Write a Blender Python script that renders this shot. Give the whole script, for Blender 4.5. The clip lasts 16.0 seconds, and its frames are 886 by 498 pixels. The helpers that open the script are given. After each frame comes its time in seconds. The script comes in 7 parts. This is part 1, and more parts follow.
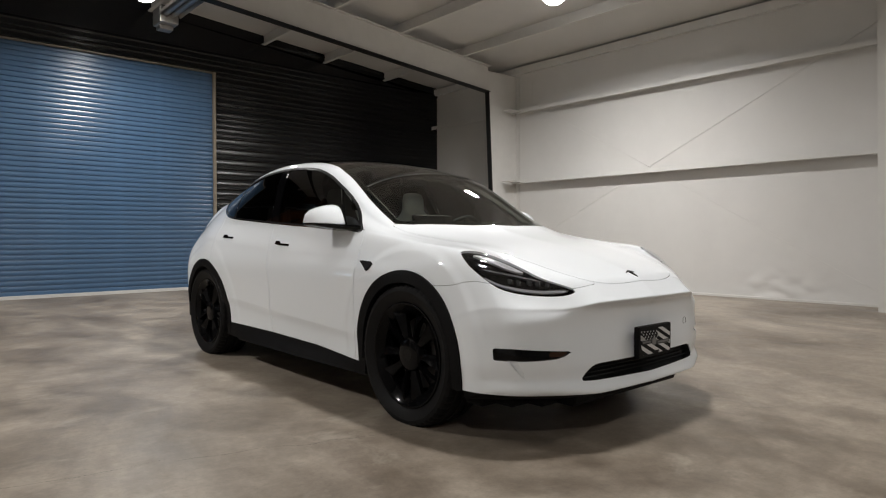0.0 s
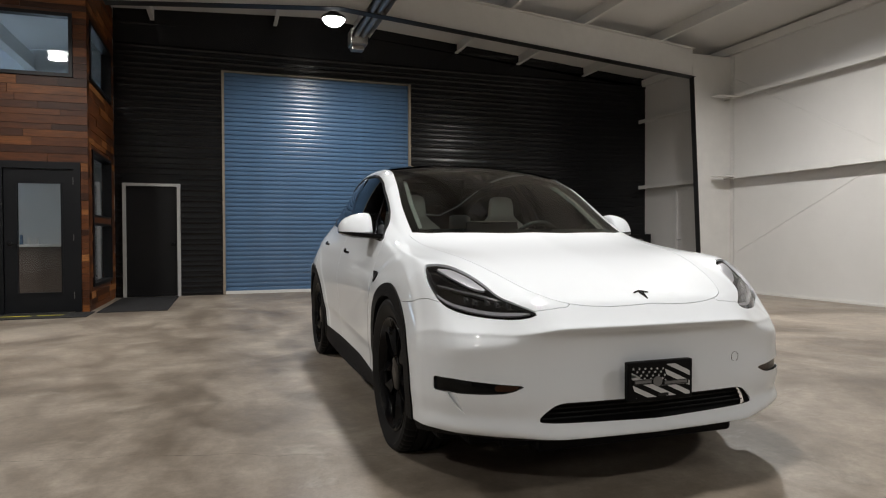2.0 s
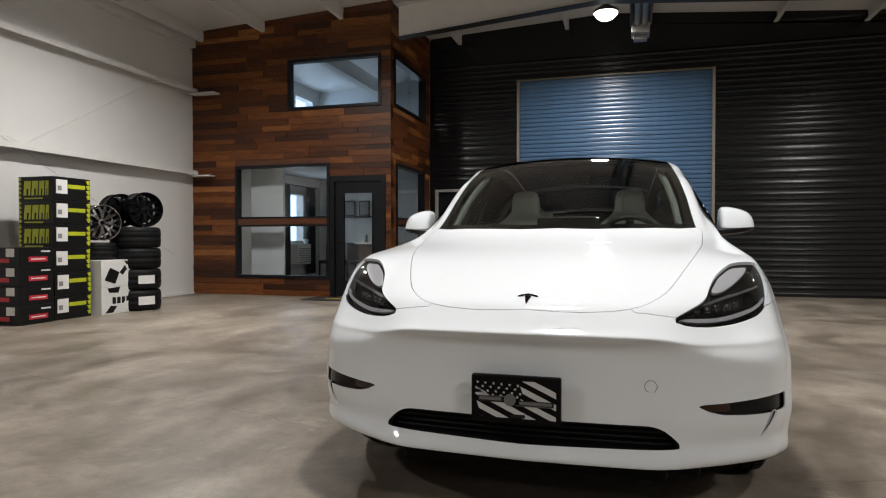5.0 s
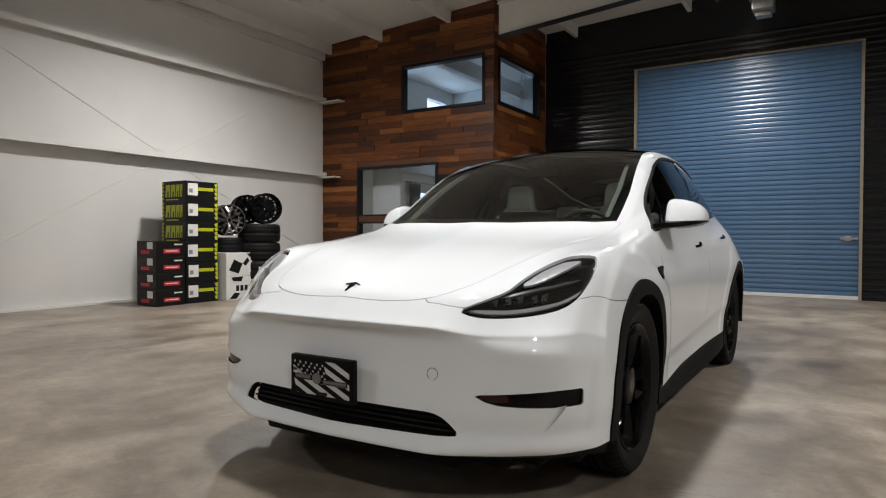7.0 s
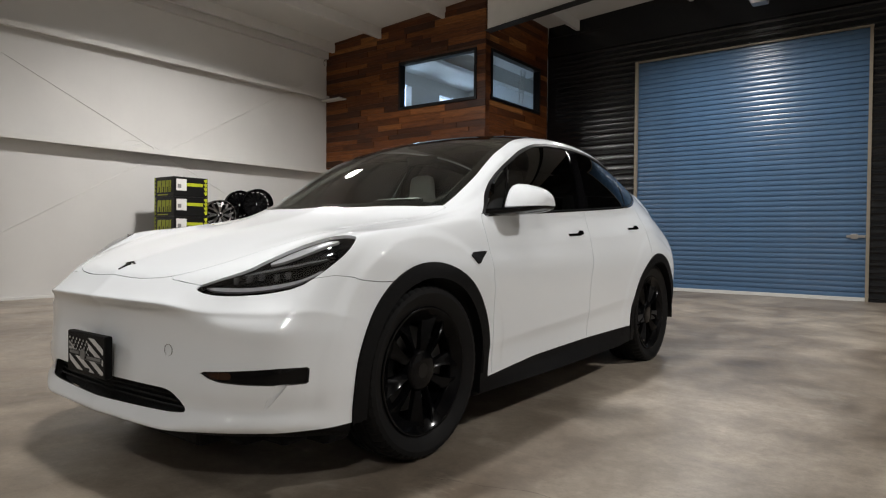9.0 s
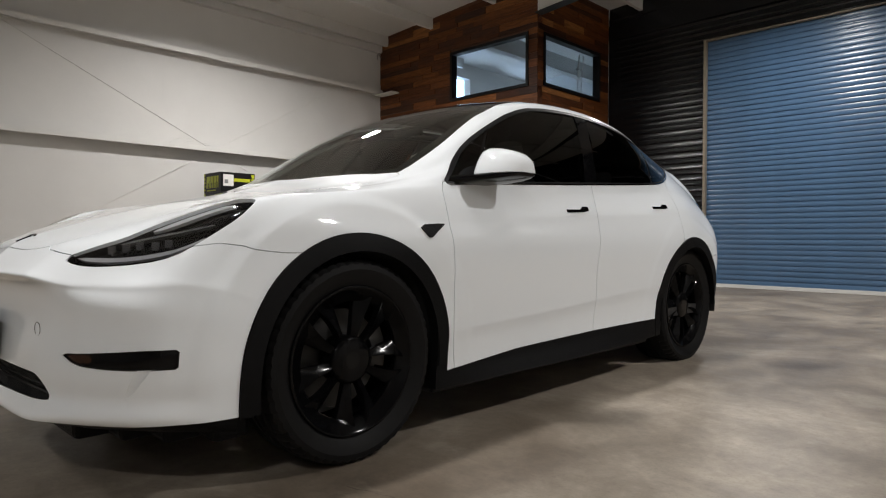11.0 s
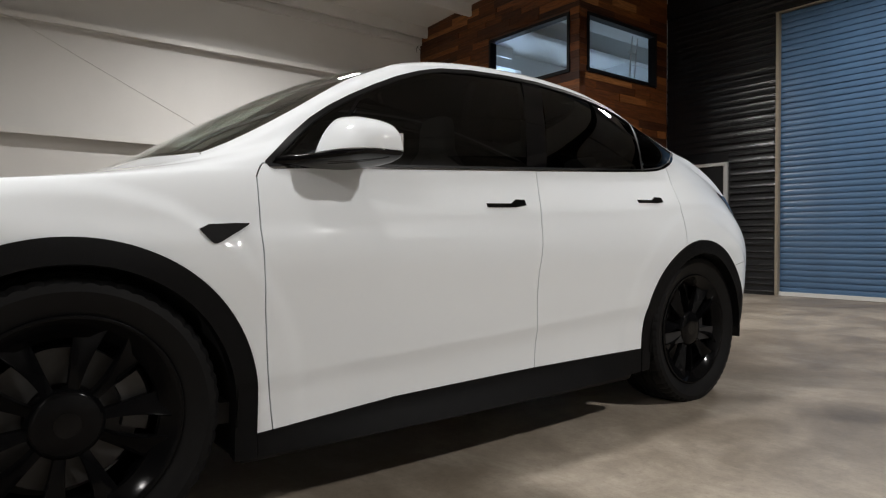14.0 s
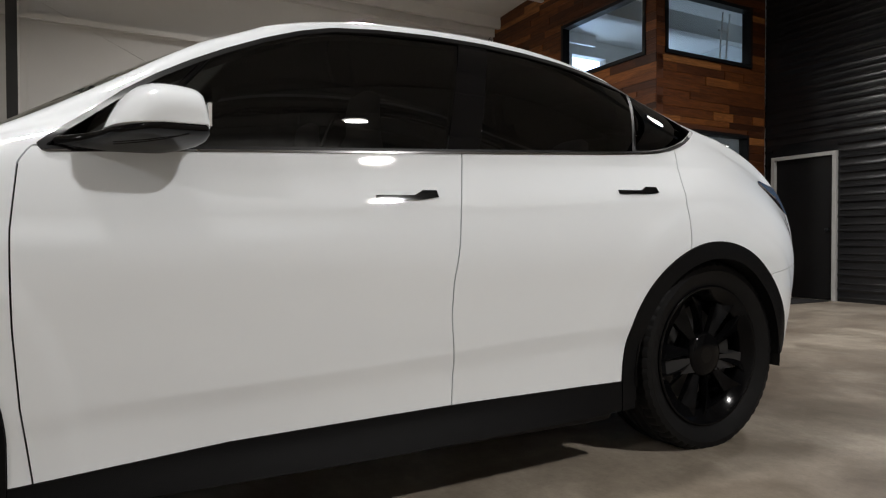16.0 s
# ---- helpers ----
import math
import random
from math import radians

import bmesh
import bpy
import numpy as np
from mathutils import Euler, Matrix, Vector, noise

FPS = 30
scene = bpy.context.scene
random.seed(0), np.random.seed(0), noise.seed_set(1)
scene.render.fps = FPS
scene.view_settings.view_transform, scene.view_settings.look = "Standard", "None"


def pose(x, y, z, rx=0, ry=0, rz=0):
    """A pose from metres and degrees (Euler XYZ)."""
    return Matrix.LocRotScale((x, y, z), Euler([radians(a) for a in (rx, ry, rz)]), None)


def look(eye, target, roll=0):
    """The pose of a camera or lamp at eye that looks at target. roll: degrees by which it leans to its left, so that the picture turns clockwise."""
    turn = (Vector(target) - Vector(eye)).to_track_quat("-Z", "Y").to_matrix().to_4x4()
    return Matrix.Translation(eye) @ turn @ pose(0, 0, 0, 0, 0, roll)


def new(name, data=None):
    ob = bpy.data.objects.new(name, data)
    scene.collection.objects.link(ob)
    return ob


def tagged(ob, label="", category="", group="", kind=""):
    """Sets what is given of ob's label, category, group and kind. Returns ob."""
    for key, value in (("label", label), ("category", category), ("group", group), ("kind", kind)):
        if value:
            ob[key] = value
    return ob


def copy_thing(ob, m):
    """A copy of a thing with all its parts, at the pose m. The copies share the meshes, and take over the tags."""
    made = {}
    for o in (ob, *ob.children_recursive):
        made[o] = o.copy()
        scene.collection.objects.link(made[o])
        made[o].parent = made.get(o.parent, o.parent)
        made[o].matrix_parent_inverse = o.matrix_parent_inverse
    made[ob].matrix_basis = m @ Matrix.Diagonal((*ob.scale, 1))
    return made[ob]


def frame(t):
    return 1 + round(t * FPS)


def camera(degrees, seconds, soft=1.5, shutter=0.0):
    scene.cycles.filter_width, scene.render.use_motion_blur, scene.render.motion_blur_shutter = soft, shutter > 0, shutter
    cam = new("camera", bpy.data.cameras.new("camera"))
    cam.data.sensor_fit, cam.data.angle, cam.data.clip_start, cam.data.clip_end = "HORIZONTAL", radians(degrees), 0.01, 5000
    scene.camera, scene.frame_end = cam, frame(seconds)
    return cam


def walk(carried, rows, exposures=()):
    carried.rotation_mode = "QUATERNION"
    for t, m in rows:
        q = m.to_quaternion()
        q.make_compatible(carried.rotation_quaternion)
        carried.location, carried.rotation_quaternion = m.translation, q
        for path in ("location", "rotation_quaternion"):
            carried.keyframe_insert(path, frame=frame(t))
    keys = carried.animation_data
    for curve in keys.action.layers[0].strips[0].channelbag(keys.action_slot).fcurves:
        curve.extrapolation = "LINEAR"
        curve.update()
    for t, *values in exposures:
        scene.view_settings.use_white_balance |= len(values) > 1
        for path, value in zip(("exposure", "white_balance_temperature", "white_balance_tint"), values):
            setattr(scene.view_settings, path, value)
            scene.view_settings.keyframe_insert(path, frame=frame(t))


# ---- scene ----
cam = camera(69.4, 16.0, soft=1.15)
PATH = [
    (0, (-0.159, -0.107, 1.019), (1.165, 1.392, 0.98), -0.1),
    (0.5, (0.163, -0.209, 1.031), (1.304, 1.433, 0.992), -0.1),
    (1, (0.519, -0.305, 1.067), (1.554, 1.406, 1.03), -0.1),
    (1.5, (0.862, -0.457, 1.082), (1.736, 1.342, 1.044), -0.2),
    (2, (1.199, -0.546, 1.067), (1.839, 1.348, 1.031), -0.2),
    (2.5, (1.549, -0.641, 1.057), (2.041, 1.298, 1.021), -0.2),
    (3, (1.888, -0.677, 1.055), (2.152, 1.305, 1.02), -0.2),
    (3.5, (2.248, -0.65, 1.04), (2.346, 1.347, 1.008), 0.0),
    (4, (2.608, -0.669, 1.039), (2.468, 1.325, 1.007), -0.0),
    (4.5, (2.944, -0.605, 1.033), (2.55, 1.356, 1.003), 0.0),
    (5, (3.279, -0.557, 1.036), (2.724, 1.364, 1.006), -0.0),
    (7.5, (4.896, -0.007, 1.007), (3.779, 1.651, 0.967), 0.3),
    (8, (5.165, 0.146, 0.998), (4.031, 1.793, 0.958), 0.4),
    (8.5, (5.364, 0.346, 0.986), (4.193, 1.968, 0.947), 0.4),
    (9, (5.518, 0.52, 0.943), (4.312, 2.115, 0.905), 0.5),
    (11.5, (5.677, 1.391, 0.811), (4.248, 2.79, 0.779), 0.2),
    (12, (5.664, 1.58, 0.817), (4.225, 2.969, 0.786), 0.3),
    (12.5, (5.67, 1.787, 0.824), (4.222, 3.166, 0.795), 0.1),
    (13, (5.662, 1.97, 0.83), (4.171, 3.302, 0.8), 0.2),
    (13.5, (5.628, 2.189, 0.84), (4.088, 3.465, 0.812), 0.2),
    (14, (5.618, 2.402, 0.828), (4.042, 3.634, 0.801), 0.0),
    (14.5, (5.629, 2.606, 0.821), (3.973, 3.728, 0.795), -0.0),
    (15, (5.604, 2.835, 0.826), (3.921, 3.915, 0.8), -0.0),
    (15.5, (5.58, 3.059, 0.82), (3.884, 4.119, 0.796), -0.1),
    (16, (5.572, 3.305, 0.833), (3.81, 4.251, 0.807), 0.0),
]
walk(cam, [(t, look(eye, target, roll)) for t, eye, target, roll in PATH])


# ---------------------------------------------------------------- world, light
world = bpy.data.worlds.new("world")
scene.world = world
world.use_nodes = True
world.node_tree.nodes["Background"].inputs[0].default_value = (0.02, 0.02, 0.022, 1)
world.node_tree.nodes["Background"].inputs[1].default_value = 1.0
scene.view_settings.exposure = 0.0

LAMPS = [(2.92, 10.2), (7.7, 6.2), (-1.9, 6.2), (2.92, 2.2), (7.7, -1.8), (-1.9, -1.8), (2.92, -5.8)]
WATTS = [120, 190, 186, 110, 120, 102, 24]
LAMP_Z = 4.71
for (lx, ly), watts in zip(LAMPS, WATTS):
    d = bpy.data.lights.new("high_bay_light", "AREA")
    d.shape, d.size, d.energy, d.color, d.spread = "DISK", 0.34, watts * 0.97, (1.0, 0.972, 0.948), radians(161)
    o = new("high_bay_light", d)
    o.location = (lx, ly, LAMP_Z - 0.125)
# daylight that falls through the office windows in the west wall
for (x, y, z), (w, h), e in (((-4.72, 13.85, 1.58), (0.8, 1.1), 8.0), ((-4.72, 12.3, 4.2), (0.8, 0.85), 7.0), ((-4.72, 14.35, 4.2), (0.8, 0.85), 7.0)):
    d = bpy.data.lights.new("daylight_fill", "AREA")
    d.shape, d.size, d.size_y, d.energy, d.color = "RECTANGLE", h, w, e, (0.62, 0.80, 1.0)
    o = new("daylight_fill", d)
    o.matrix_world = look((x, y, z), (x + 1, y, z))


# fill lamp at an added, unseen opening in the far wall, brightens the upper room
d = bpy.data.lights.new("daylight_fill", "AREA")
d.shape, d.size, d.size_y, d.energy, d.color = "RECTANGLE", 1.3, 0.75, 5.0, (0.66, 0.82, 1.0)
o = new("daylight_fill", d)
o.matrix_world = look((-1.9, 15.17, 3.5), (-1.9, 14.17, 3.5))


# ceiling panels of the lower office
OFFICE_LAMPS = [(-3.3, 11.3), (-1.9, 11.3), (-2.6, 13.4)]
for x, y in OFFICE_LAMPS:
    d = bpy.data.lights.new("office_panel_light", "AREA")
    d.shape, d.size, d.size_y, d.energy, d.color = "RECTANGLE", 0.28, 0.55, 2.6, (1.0, 0.95, 0.87)
    o = new("office_panel_light", d)
    o.location = (x, y, 2.585)


# ---------------------------------------------------------------- materials
def material(name, color, rough=0.5, metal=0.0, var=0.0, scale=4.0, color2=None, bump=0.0, bump_scale=60.0, coat=0.0, rand=0.0, spec=0.5,
             stretch=(1, 1, 1), rough_var=0.0):
    """Principled material: colour mottled at two scales, fine relief, optional random tone per object."""
    m = bpy.data.materials.new(name)
    m.use_nodes = True
    nt = m.node_tree
    N, L = nt.nodes, nt.links
    b = N["Principled BSDF"]
    b.inputs["Roughness"].default_value = rough
    b.inputs["Metallic"].default_value = metal
    b.inputs["Coat Weight"].default_value = coat
    b.inputs["Coat Roughness"].default_value = 0.03
    b.inputs["Specular IOR Level"].default_value = spec
    b.inputs["Base Color"].default_value = (*color, 1)
    tc = N.new("ShaderNodeTexCoord")
    mp = N.new("ShaderNodeMapping")
    mp.inputs["Scale"].default_value = stretch
    L.new(tc.outputs["Object"], mp.inputs[0])
    if var or color2:
        n1 = N.new("ShaderNodeTexNoise")
        n1.inputs["Scale"].default_value = scale
        n1.inputs["Detail"].default_value = 8
        n1.inputs["Roughness"].default_value = 0.62
        L.new(mp.outputs[0], n1.inputs[0])
        c2 = color2 or tuple(c * (1 - var) for c in color)
        r = N.new("ShaderNodeValToRGB")
        r.color_ramp.elements[0].position, r.color_ramp.elements[1].position = 0.32, 0.68
        r.color_ramp.elements[0].color, r.color_ramp.elements[1].color = (*c2, 1), (*color, 1)
        L.new(n1.outputs[0], r.inputs[0])
        src = r.outputs[0]
        if rand:
            src = tone(N, L, src, rand)
        L.new(src, b.inputs["Base Color"])
        if rough_var:
            mr = N.new("ShaderNodeMapRange")
            mr.inputs[3].default_value, mr.inputs[4].default_value = rough - rough_var, rough + rough_var
            L.new(n1.outputs[0], mr.inputs[0])
            L.new(mr.outputs[0], b.inputs["Roughness"])
    if bump:
        n2 = N.new("ShaderNodeTexNoise")
        n2.inputs["Scale"].default_value = bump_scale
        n2.inputs["Detail"].default_value = 5
        L.new(mp.outputs[0], n2.inputs[0])
        bp = N.new("ShaderNodeBump")
        bp.inputs["Strength"].default_value = bump
        bp.inputs["Distance"].default_value = 0.01
        L.new(n2.outputs[0], bp.inputs["Height"])
        L.new(bp.outputs[0], b.inputs["Normal"])
    return m


def tone(N, L, src, amount):
    oi = N.new("ShaderNodeObjectInfo")
    mr = N.new("ShaderNodeMapRange")
    mr.inputs[3].default_value, mr.inputs[4].default_value = 1 - amount, 1 + amount
    L.new(oi.outputs["Random"], mr.inputs[0])
    hs = N.new("ShaderNodeHueSaturation")
    L.new(mr.outputs[0], hs.inputs["Value"])
    L.new(src, hs.inputs["Color"])
    return hs.outputs[0]


def glow(name, color, strength):
    m = bpy.data.materials.new(name)
    m.use_nodes = True
    b = m.node_tree.nodes["Principled BSDF"]
    b.inputs["Base Color"].default_value = (*color, 1)
    b.inputs["Emission Color"].default_value = (*color, 1)
    b.inputs["Emission Strength"].default_value = strength
    return m


def glass(name, color, gloss, rough=0.0):
    """Thin tinted pane: clear see-through with a mirror gloss that grows towards grazing angles."""
    m = bpy.data.materials.new(name)
    m.use_nodes = True
    N, L = m.node_tree.nodes, m.node_tree.links
    N.clear()
    out = N.new("ShaderNodeOutputMaterial")
    tr = N.new("ShaderNodeBsdfTransparent")
    tr.inputs[0].default_value = (*color, 1)
    gl = N.new("ShaderNodeBsdfGlossy")
    gl.inputs["Roughness"].default_value = rough
    gl.inputs["Color"].default_value = (1, 1, 1, 1)
    lw = N.new("ShaderNodeLayerWeight")
    lw.inputs[0].default_value = 0.5
    pw = N.new("ShaderNodeMath")
    pw.operation = "POWER"
    pw.inputs[1].default_value = 5.0
    L.new(lw.outputs["Facing"], pw.inputs[0])
    fr = N.new("ShaderNodeMath")
    fr.operation = "MULTIPLY_ADD"
    fr.inputs[1].default_value, fr.inputs[2].default_value = 1 - gloss, gloss
    L.new(pw.outputs[0], fr.inputs[0])
    mx = N.new("ShaderNodeMixShader")
    L.new(fr.outputs[0], mx.inputs[0])
    L.new(tr.outputs[0], mx.inputs[1])
    L.new(gl.outputs[0], mx.inputs[2])
    L.new(mx.outputs[0], out.inputs[0])
    return m


M_WHITEWALL = material("white_vinyl_insulation", (0.67, 0.66, 0.64), 0.55, var=0.05, scale=1.5, bump=0.25, bump_scale=2.5)
M_STEEL_W = material("white_painted_steel", (0.68, 0.67, 0.645), 0.45, var=0.06, scale=5)
M_BLACKSTEEL = material("black_ribbed_steel", (0.0086, 0.0091, 0.0103), 0.21, var=0.25, scale=3, spec=0.36)
M_BLUE = material("blue_roller_door", (0.074, 0.146, 0.258), 0.25, var=0.1, scale=6, bump=0.02)
M_GALV = material("galvanised_steel", (0.45, 0.44, 0.42), 0.35, 0.8, var=0.2, scale=12)
M_TAN = material("tan_jamb", (0.27, 0.23, 0.175), 0.5, var=0.15, scale=8)
M_DKFRAME = material("charcoal_frame", (0.0065, 0.0075, 0.0095), 0.4, var=0.15, scale=8, spec=0.25)
M_BLACKDOOR = material("black_door_paint", (0.0062, 0.0062, 0.0068), 0.42, var=0.2, scale=4, spec=0.25)
M_WINDOW = glass("office_glass", (0.92, 0.95, 0.97), 0.035)
M_PAINT = material("pearl_white_paint", (0.85, 0.89, 0.925), 0.5, 0.0, coat=1.0, spec=0.06)
M_PAINT.node_tree.nodes["Principled BSDF"].inputs["Coat Roughness"].default_value = 0.035
M_CAP = material("sealing_wall", (0.5, 0.49, 0.47), 0.7, var=0.05, scale=2)


# ---------------------------------------------------------------- mesh helpers
def box(bm, x0, x1, y0, y1, z0, z1, bevel=0.0):
    r = bmesh.ops.create_cube(bm, size=1.0, matrix=Matrix.LocRotScale(((x0 + x1) / 2, (y0 + y1) / 2, (z0 + z1) / 2), None,
                                                                      (abs(x1 - x0), abs(y1 - y0), abs(z1 - z0))))
    if bevel:
        es = {e for v in r["verts"] for e in v.link_edges}
        bmesh.ops.bevel(bm, geom=list(es), offset=bevel, segments=2, affect="EDGES", profile=0.5)


def mesh_ob(name, bm, mat, parent=None, label="", smooth=False):
    me = bpy.data.meshes.new(name)
    bmesh.ops.recalc_face_normals(bm, faces=bm.faces[:])
    bm.to_mesh(me)
    bm.free()
    if smooth:
        me.shade_smooth()
    if mat:
        me.materials.append(mat)
    ob = new(name, me)
    if parent:
        ob.parent = parent
    if label:
        ob["label"] = label
    return ob


def part(name, bm, mat, parent, label="", smooth=False):
    return mesh_ob(name, bm, mat, parent, label, smooth)


def boxpart(name, x0, x1, y0, y1, z0, z1, mat, parent=None, label="", bevel=0.0):
    bm = bmesh.new()
    box(bm, x0, x1, y0, y1, z0, z1, bevel)
    return mesh_ob(name, bm, mat, parent, label)


def empty(name, at=(0, 0, 0)):
    e = new(name)
    e.location = at
    e.empty_display_size = 0.1
    return e


def strip(bm, profile, a, b, axis):
    """A thin folded sheet: profile of (p, q) swept from a to b. axis 'x': q is y offset, p is z."""
    rows = []
    for p, q in profile:
        if axis == "x":
            rows.append((bm.verts.new((a, q, p)), bm.verts.new((b, q, p))))
        else:
            rows.append((bm.verts.new((q, a, p)), bm.verts.new((q, b, p))))
    for (v0, v1), (v2, v3) in zip(rows, rows[1:]):
        bm.faces.new((v0, v1, v3, v2))



def tube(bm, pts, r, n=8):
    """A round bar along the points."""
    pts = [Vector(p) for p in pts]
    rings = []
    for i, p in enumerate(pts):
        d = (pts[min(i + 1, len(pts) - 1)] - pts[max(i - 1, 0)]).normalized()
        a = d.orthogonal().normalized() if i == 0 else (rings[-1][1] - d * rings[-1][1].dot(d)).normalized()
        b = d.cross(a)
        rings.append(([bm.verts.new(p + (a * math.cos(k * 2 * math.pi / n) + b * math.sin(k * 2 * math.pi / n)) * r) for k in range(n)], a))
    for (r0, _), (r1, _) in zip(rings, rings[1:]):
        for k in range(n):
            bm.faces.new((r0[k], r0[(k + 1) % n], r1[(k + 1) % n], r1[k]))
    bm.faces.new(rings[0][0][::-1])
    bm.faces.new(rings[-1][0])


def flat(bm, poly, y0, y1, m=Matrix()):
    a = [bm.verts.new(m @ Vector((x, y0, z))) for x, z in poly]
    b = [bm.verts.new(m @ Vector((x, y1, z))) for x, z in poly]
    bm.faces.new(a)
    bm.faces.new(b[::-1])
    for i in range(len(poly)):
        j = (i + 1) % len(poly)
        bm.faces.new((a[i], b[i], b[j], a[j]))


def lathe(bm, profile, seg, m=Matrix(), closed=False, notch=None):
    """Turn a profile of (radius, x) about the x axis."""
    rings = []
    for k in range(seg):
        a = 2 * math.pi * k / seg
        row = []
        for n, (r, x) in enumerate(profile):
            rr = r + (notch(k, n) if notch else 0)
            row.append(bm.verts.new(m @ Vector((x, rr * math.cos(a), rr * math.sin(a)))))
        rings.append(row)
    n = len(profile)
    for k in range(seg):
        a, b = rings[k], rings[(k + 1) % seg]
        for i in range(n if closed else n - 1):
            j = (i + 1) % n
            bm.faces.new((a[i], a[j], b[j], b[i]))
    return rings


M_RUBBER = material("tyre_rubber", (0.0066, 0.0066, 0.0070), 0.55, var=0.25, scale=30, spec=0.16)
M_DARKSTEEL = material("black_painted_flange", (0.012, 0.012, 0.012), 0.5, var=0.2, scale=6)
M_PALE = material("pale_office_wall", (0.60, 0.61, 0.60), 0.7, var=0.05, scale=3)
M_CURTAIN = material("dark_curtain", (0.012, 0.012, 0.014), 0.9, var=0.3, scale=10)
M_SKYGLOW = glow("daylight_sky", (0.75, 0.87, 1.0), 1.3)
M_LAMPGLOW = glow("lamp_diffuser", (1.0, 0.96, 0.90), 22.0)
M_PANELGLOW = glow("panel_diffuser", (1.0, 0.96, 0.90), 4.0)
M_CARD_K = material("black_cardboard", (0.006, 0.006, 0.006), 0.42, var=0.25, scale=10, spec=0.25)
M_CARD_W = material("white_cardboard", (0.66, 0.66, 0.64), 0.5, var=0.06, scale=10)
M_LIME = material("lime_print", (0.42, 0.47, 0.015), 0.45, var=0.08, scale=20)
M_REDP = material("red_print", (0.50, 0.02, 0.035), 0.45, var=0.08, scale=20)
M_PAPER = material("label_paper", (0.70, 0.69, 0.67), 0.6, var=0.05, scale=30)
M_INK = material("grey_ink", (0.2, 0.2, 0.2), 0.6)
M_RUBBERMAT = material("black_rubber_mat", (0.012, 0.012, 0.013), 0.75, var=0.3, scale=40, bump=0.4, bump_scale=300)
M_YELLOW = material("yellow_print", (0.55, 0.50, 0.03), 0.6)


def concrete():
    """Sealed slab: broad warm and grey clouds, trowel blotches, pale scuffs, a satin sheen that changes with them."""
    m = bpy.data.materials.new("concrete_floor")
    m.use_nodes = True
    N, L = m.node_tree.nodes, m.node_tree.links
    b = N["Principled BSDF"]
    tc = N.new("ShaderNodeTexCoord")

    def noise_tex(scale, detail, rough=0.6, dist=0.0, stretch=(1, 1, 1), shift=0.0):
        mp = N.new("ShaderNodeMapping")
        mp.inputs["Scale"].default_value = stretch
        mp.inputs["Location"].default_value = (shift, shift * 0.7, 0)
        L.new(tc.outputs["Object"], mp.inputs[0])
        n = N.new("ShaderNodeTexNoise")
        n.inputs["Scale"].default_value, n.inputs["Detail"].default_value = scale, detail
        n.inputs["Roughness"].default_value, n.inputs["Distortion"].default_value = rough, dist
        L.new(mp.outputs[0], n.inputs[0])
        return n.outputs[0]

    def ramp(src, p0, p1, c0, c1):
        r = N.new("ShaderNodeValToRGB")
        r.color_ramp.elements[0].position, r.color_ramp.elements[1].position = p0, p1
        r.color_ramp.elements[0].color, r.color_ramp.elements[1].color = (*c0, 1), (*c1, 1)
        L.new(src, r.inputs[0])
        return r.outputs[0]

    def mix(kind, fac, a, c):
        x = N.new("ShaderNodeMix")
        x.data_type, x.blend_type = "RGBA", kind
        if isinstance(fac, float):
            x.inputs[0].default_value = fac
        else:
            L.new(fac, x.inputs[0])
        L.new(a, x.inputs[6])
        L.new(c, x.inputs[7])
        return x.outputs[2]

    big = noise_tex(0.75, 6, 0.6, 0.8, (1, 0.7, 1))
    mid = noise_tex(2.6, 10, 0.68, 0.6, (1, 0.75, 1), 3.1)
    small = noise_tex(8.5, 8, 0.7, 0.4, (1, 0.8, 1), 5.3)
    fine = noise_tex(26.0, 6, 0.7)
    scuff = noise_tex(1.6, 10, 0.72, 0.5, (0.8, 1.1, 1), 7.7)
    base = ramp(big, 0.36, 0.66, (0.225, 0.186, 0.147), (0.52, 0.462, 0.386))
    blot = ramp(mid, 0.36, 0.64, (0.50, 0.47, 0.44), (1.0, 1.0, 1.0))
    c = mix("MULTIPLY", 0.75, base, blot)
    c = mix("MULTIPLY", 0.43, c, ramp(small, 0.36, 0.66, (0.62, 0.60, 0.57), (1.12, 1.11, 1.10)))
    c = mix("MULTIPLY", 0.38, c, ramp(fine, 0.3, 0.7, (0.55, 0.54, 0.52), (1, 1, 1)))
    # trowel swirls, fine pitting and a few paint flecks
    swirl = noise_tex(5.0, 12, 0.78, 1.6, (0.55, 1.25, 1), 11.3)
    c = mix("MULTIPLY", 0.27, c, ramp(swirl, 0.40, 0.60, (0.62, 0.60, 0.57), (1.10, 1.10, 1.09)))
    pit = noise_tex(70.0, 4, 0.6)
    c = mix("MULTIPLY", 0.30, c, ramp(pit, 0.30, 0.46, (0.45, 0.43, 0.40), (1, 1, 1)))
    vo = N.new("ShaderNodeTexVoronoi")
    vo.inputs["Scale"].default_value = 3.2
    L.new(tc.outputs["Object"], vo.inputs["Vector"])
    fleck = ramp(vo.outputs["Distance"], 0.012, 0.022, (1, 1, 1), (0, 0, 0))
    gate = ramp(noise_tex(0.9, 3, 0.6, 0.0, (1, 1, 1), 21.7), 0.52, 0.58, (0, 0, 0), (0.75, 0.75, 0.75))
    flecks = mix("MULTIPLY", 1.0, fleck, gate)
    pale = ramp(scuff, 0.57, 0.66, (0, 0, 0), (1, 1, 1))
    light = N.new("ShaderNodeRGB")
    light.outputs[0].default_value = (0.46, 0.42, 0.35, 1)
    sc = N.new("ShaderNodeMath")
    sc.operation = "MULTIPLY"
    sc.inputs[1].default_value = 0.32
    L.new(pale, sc.inputs[0])
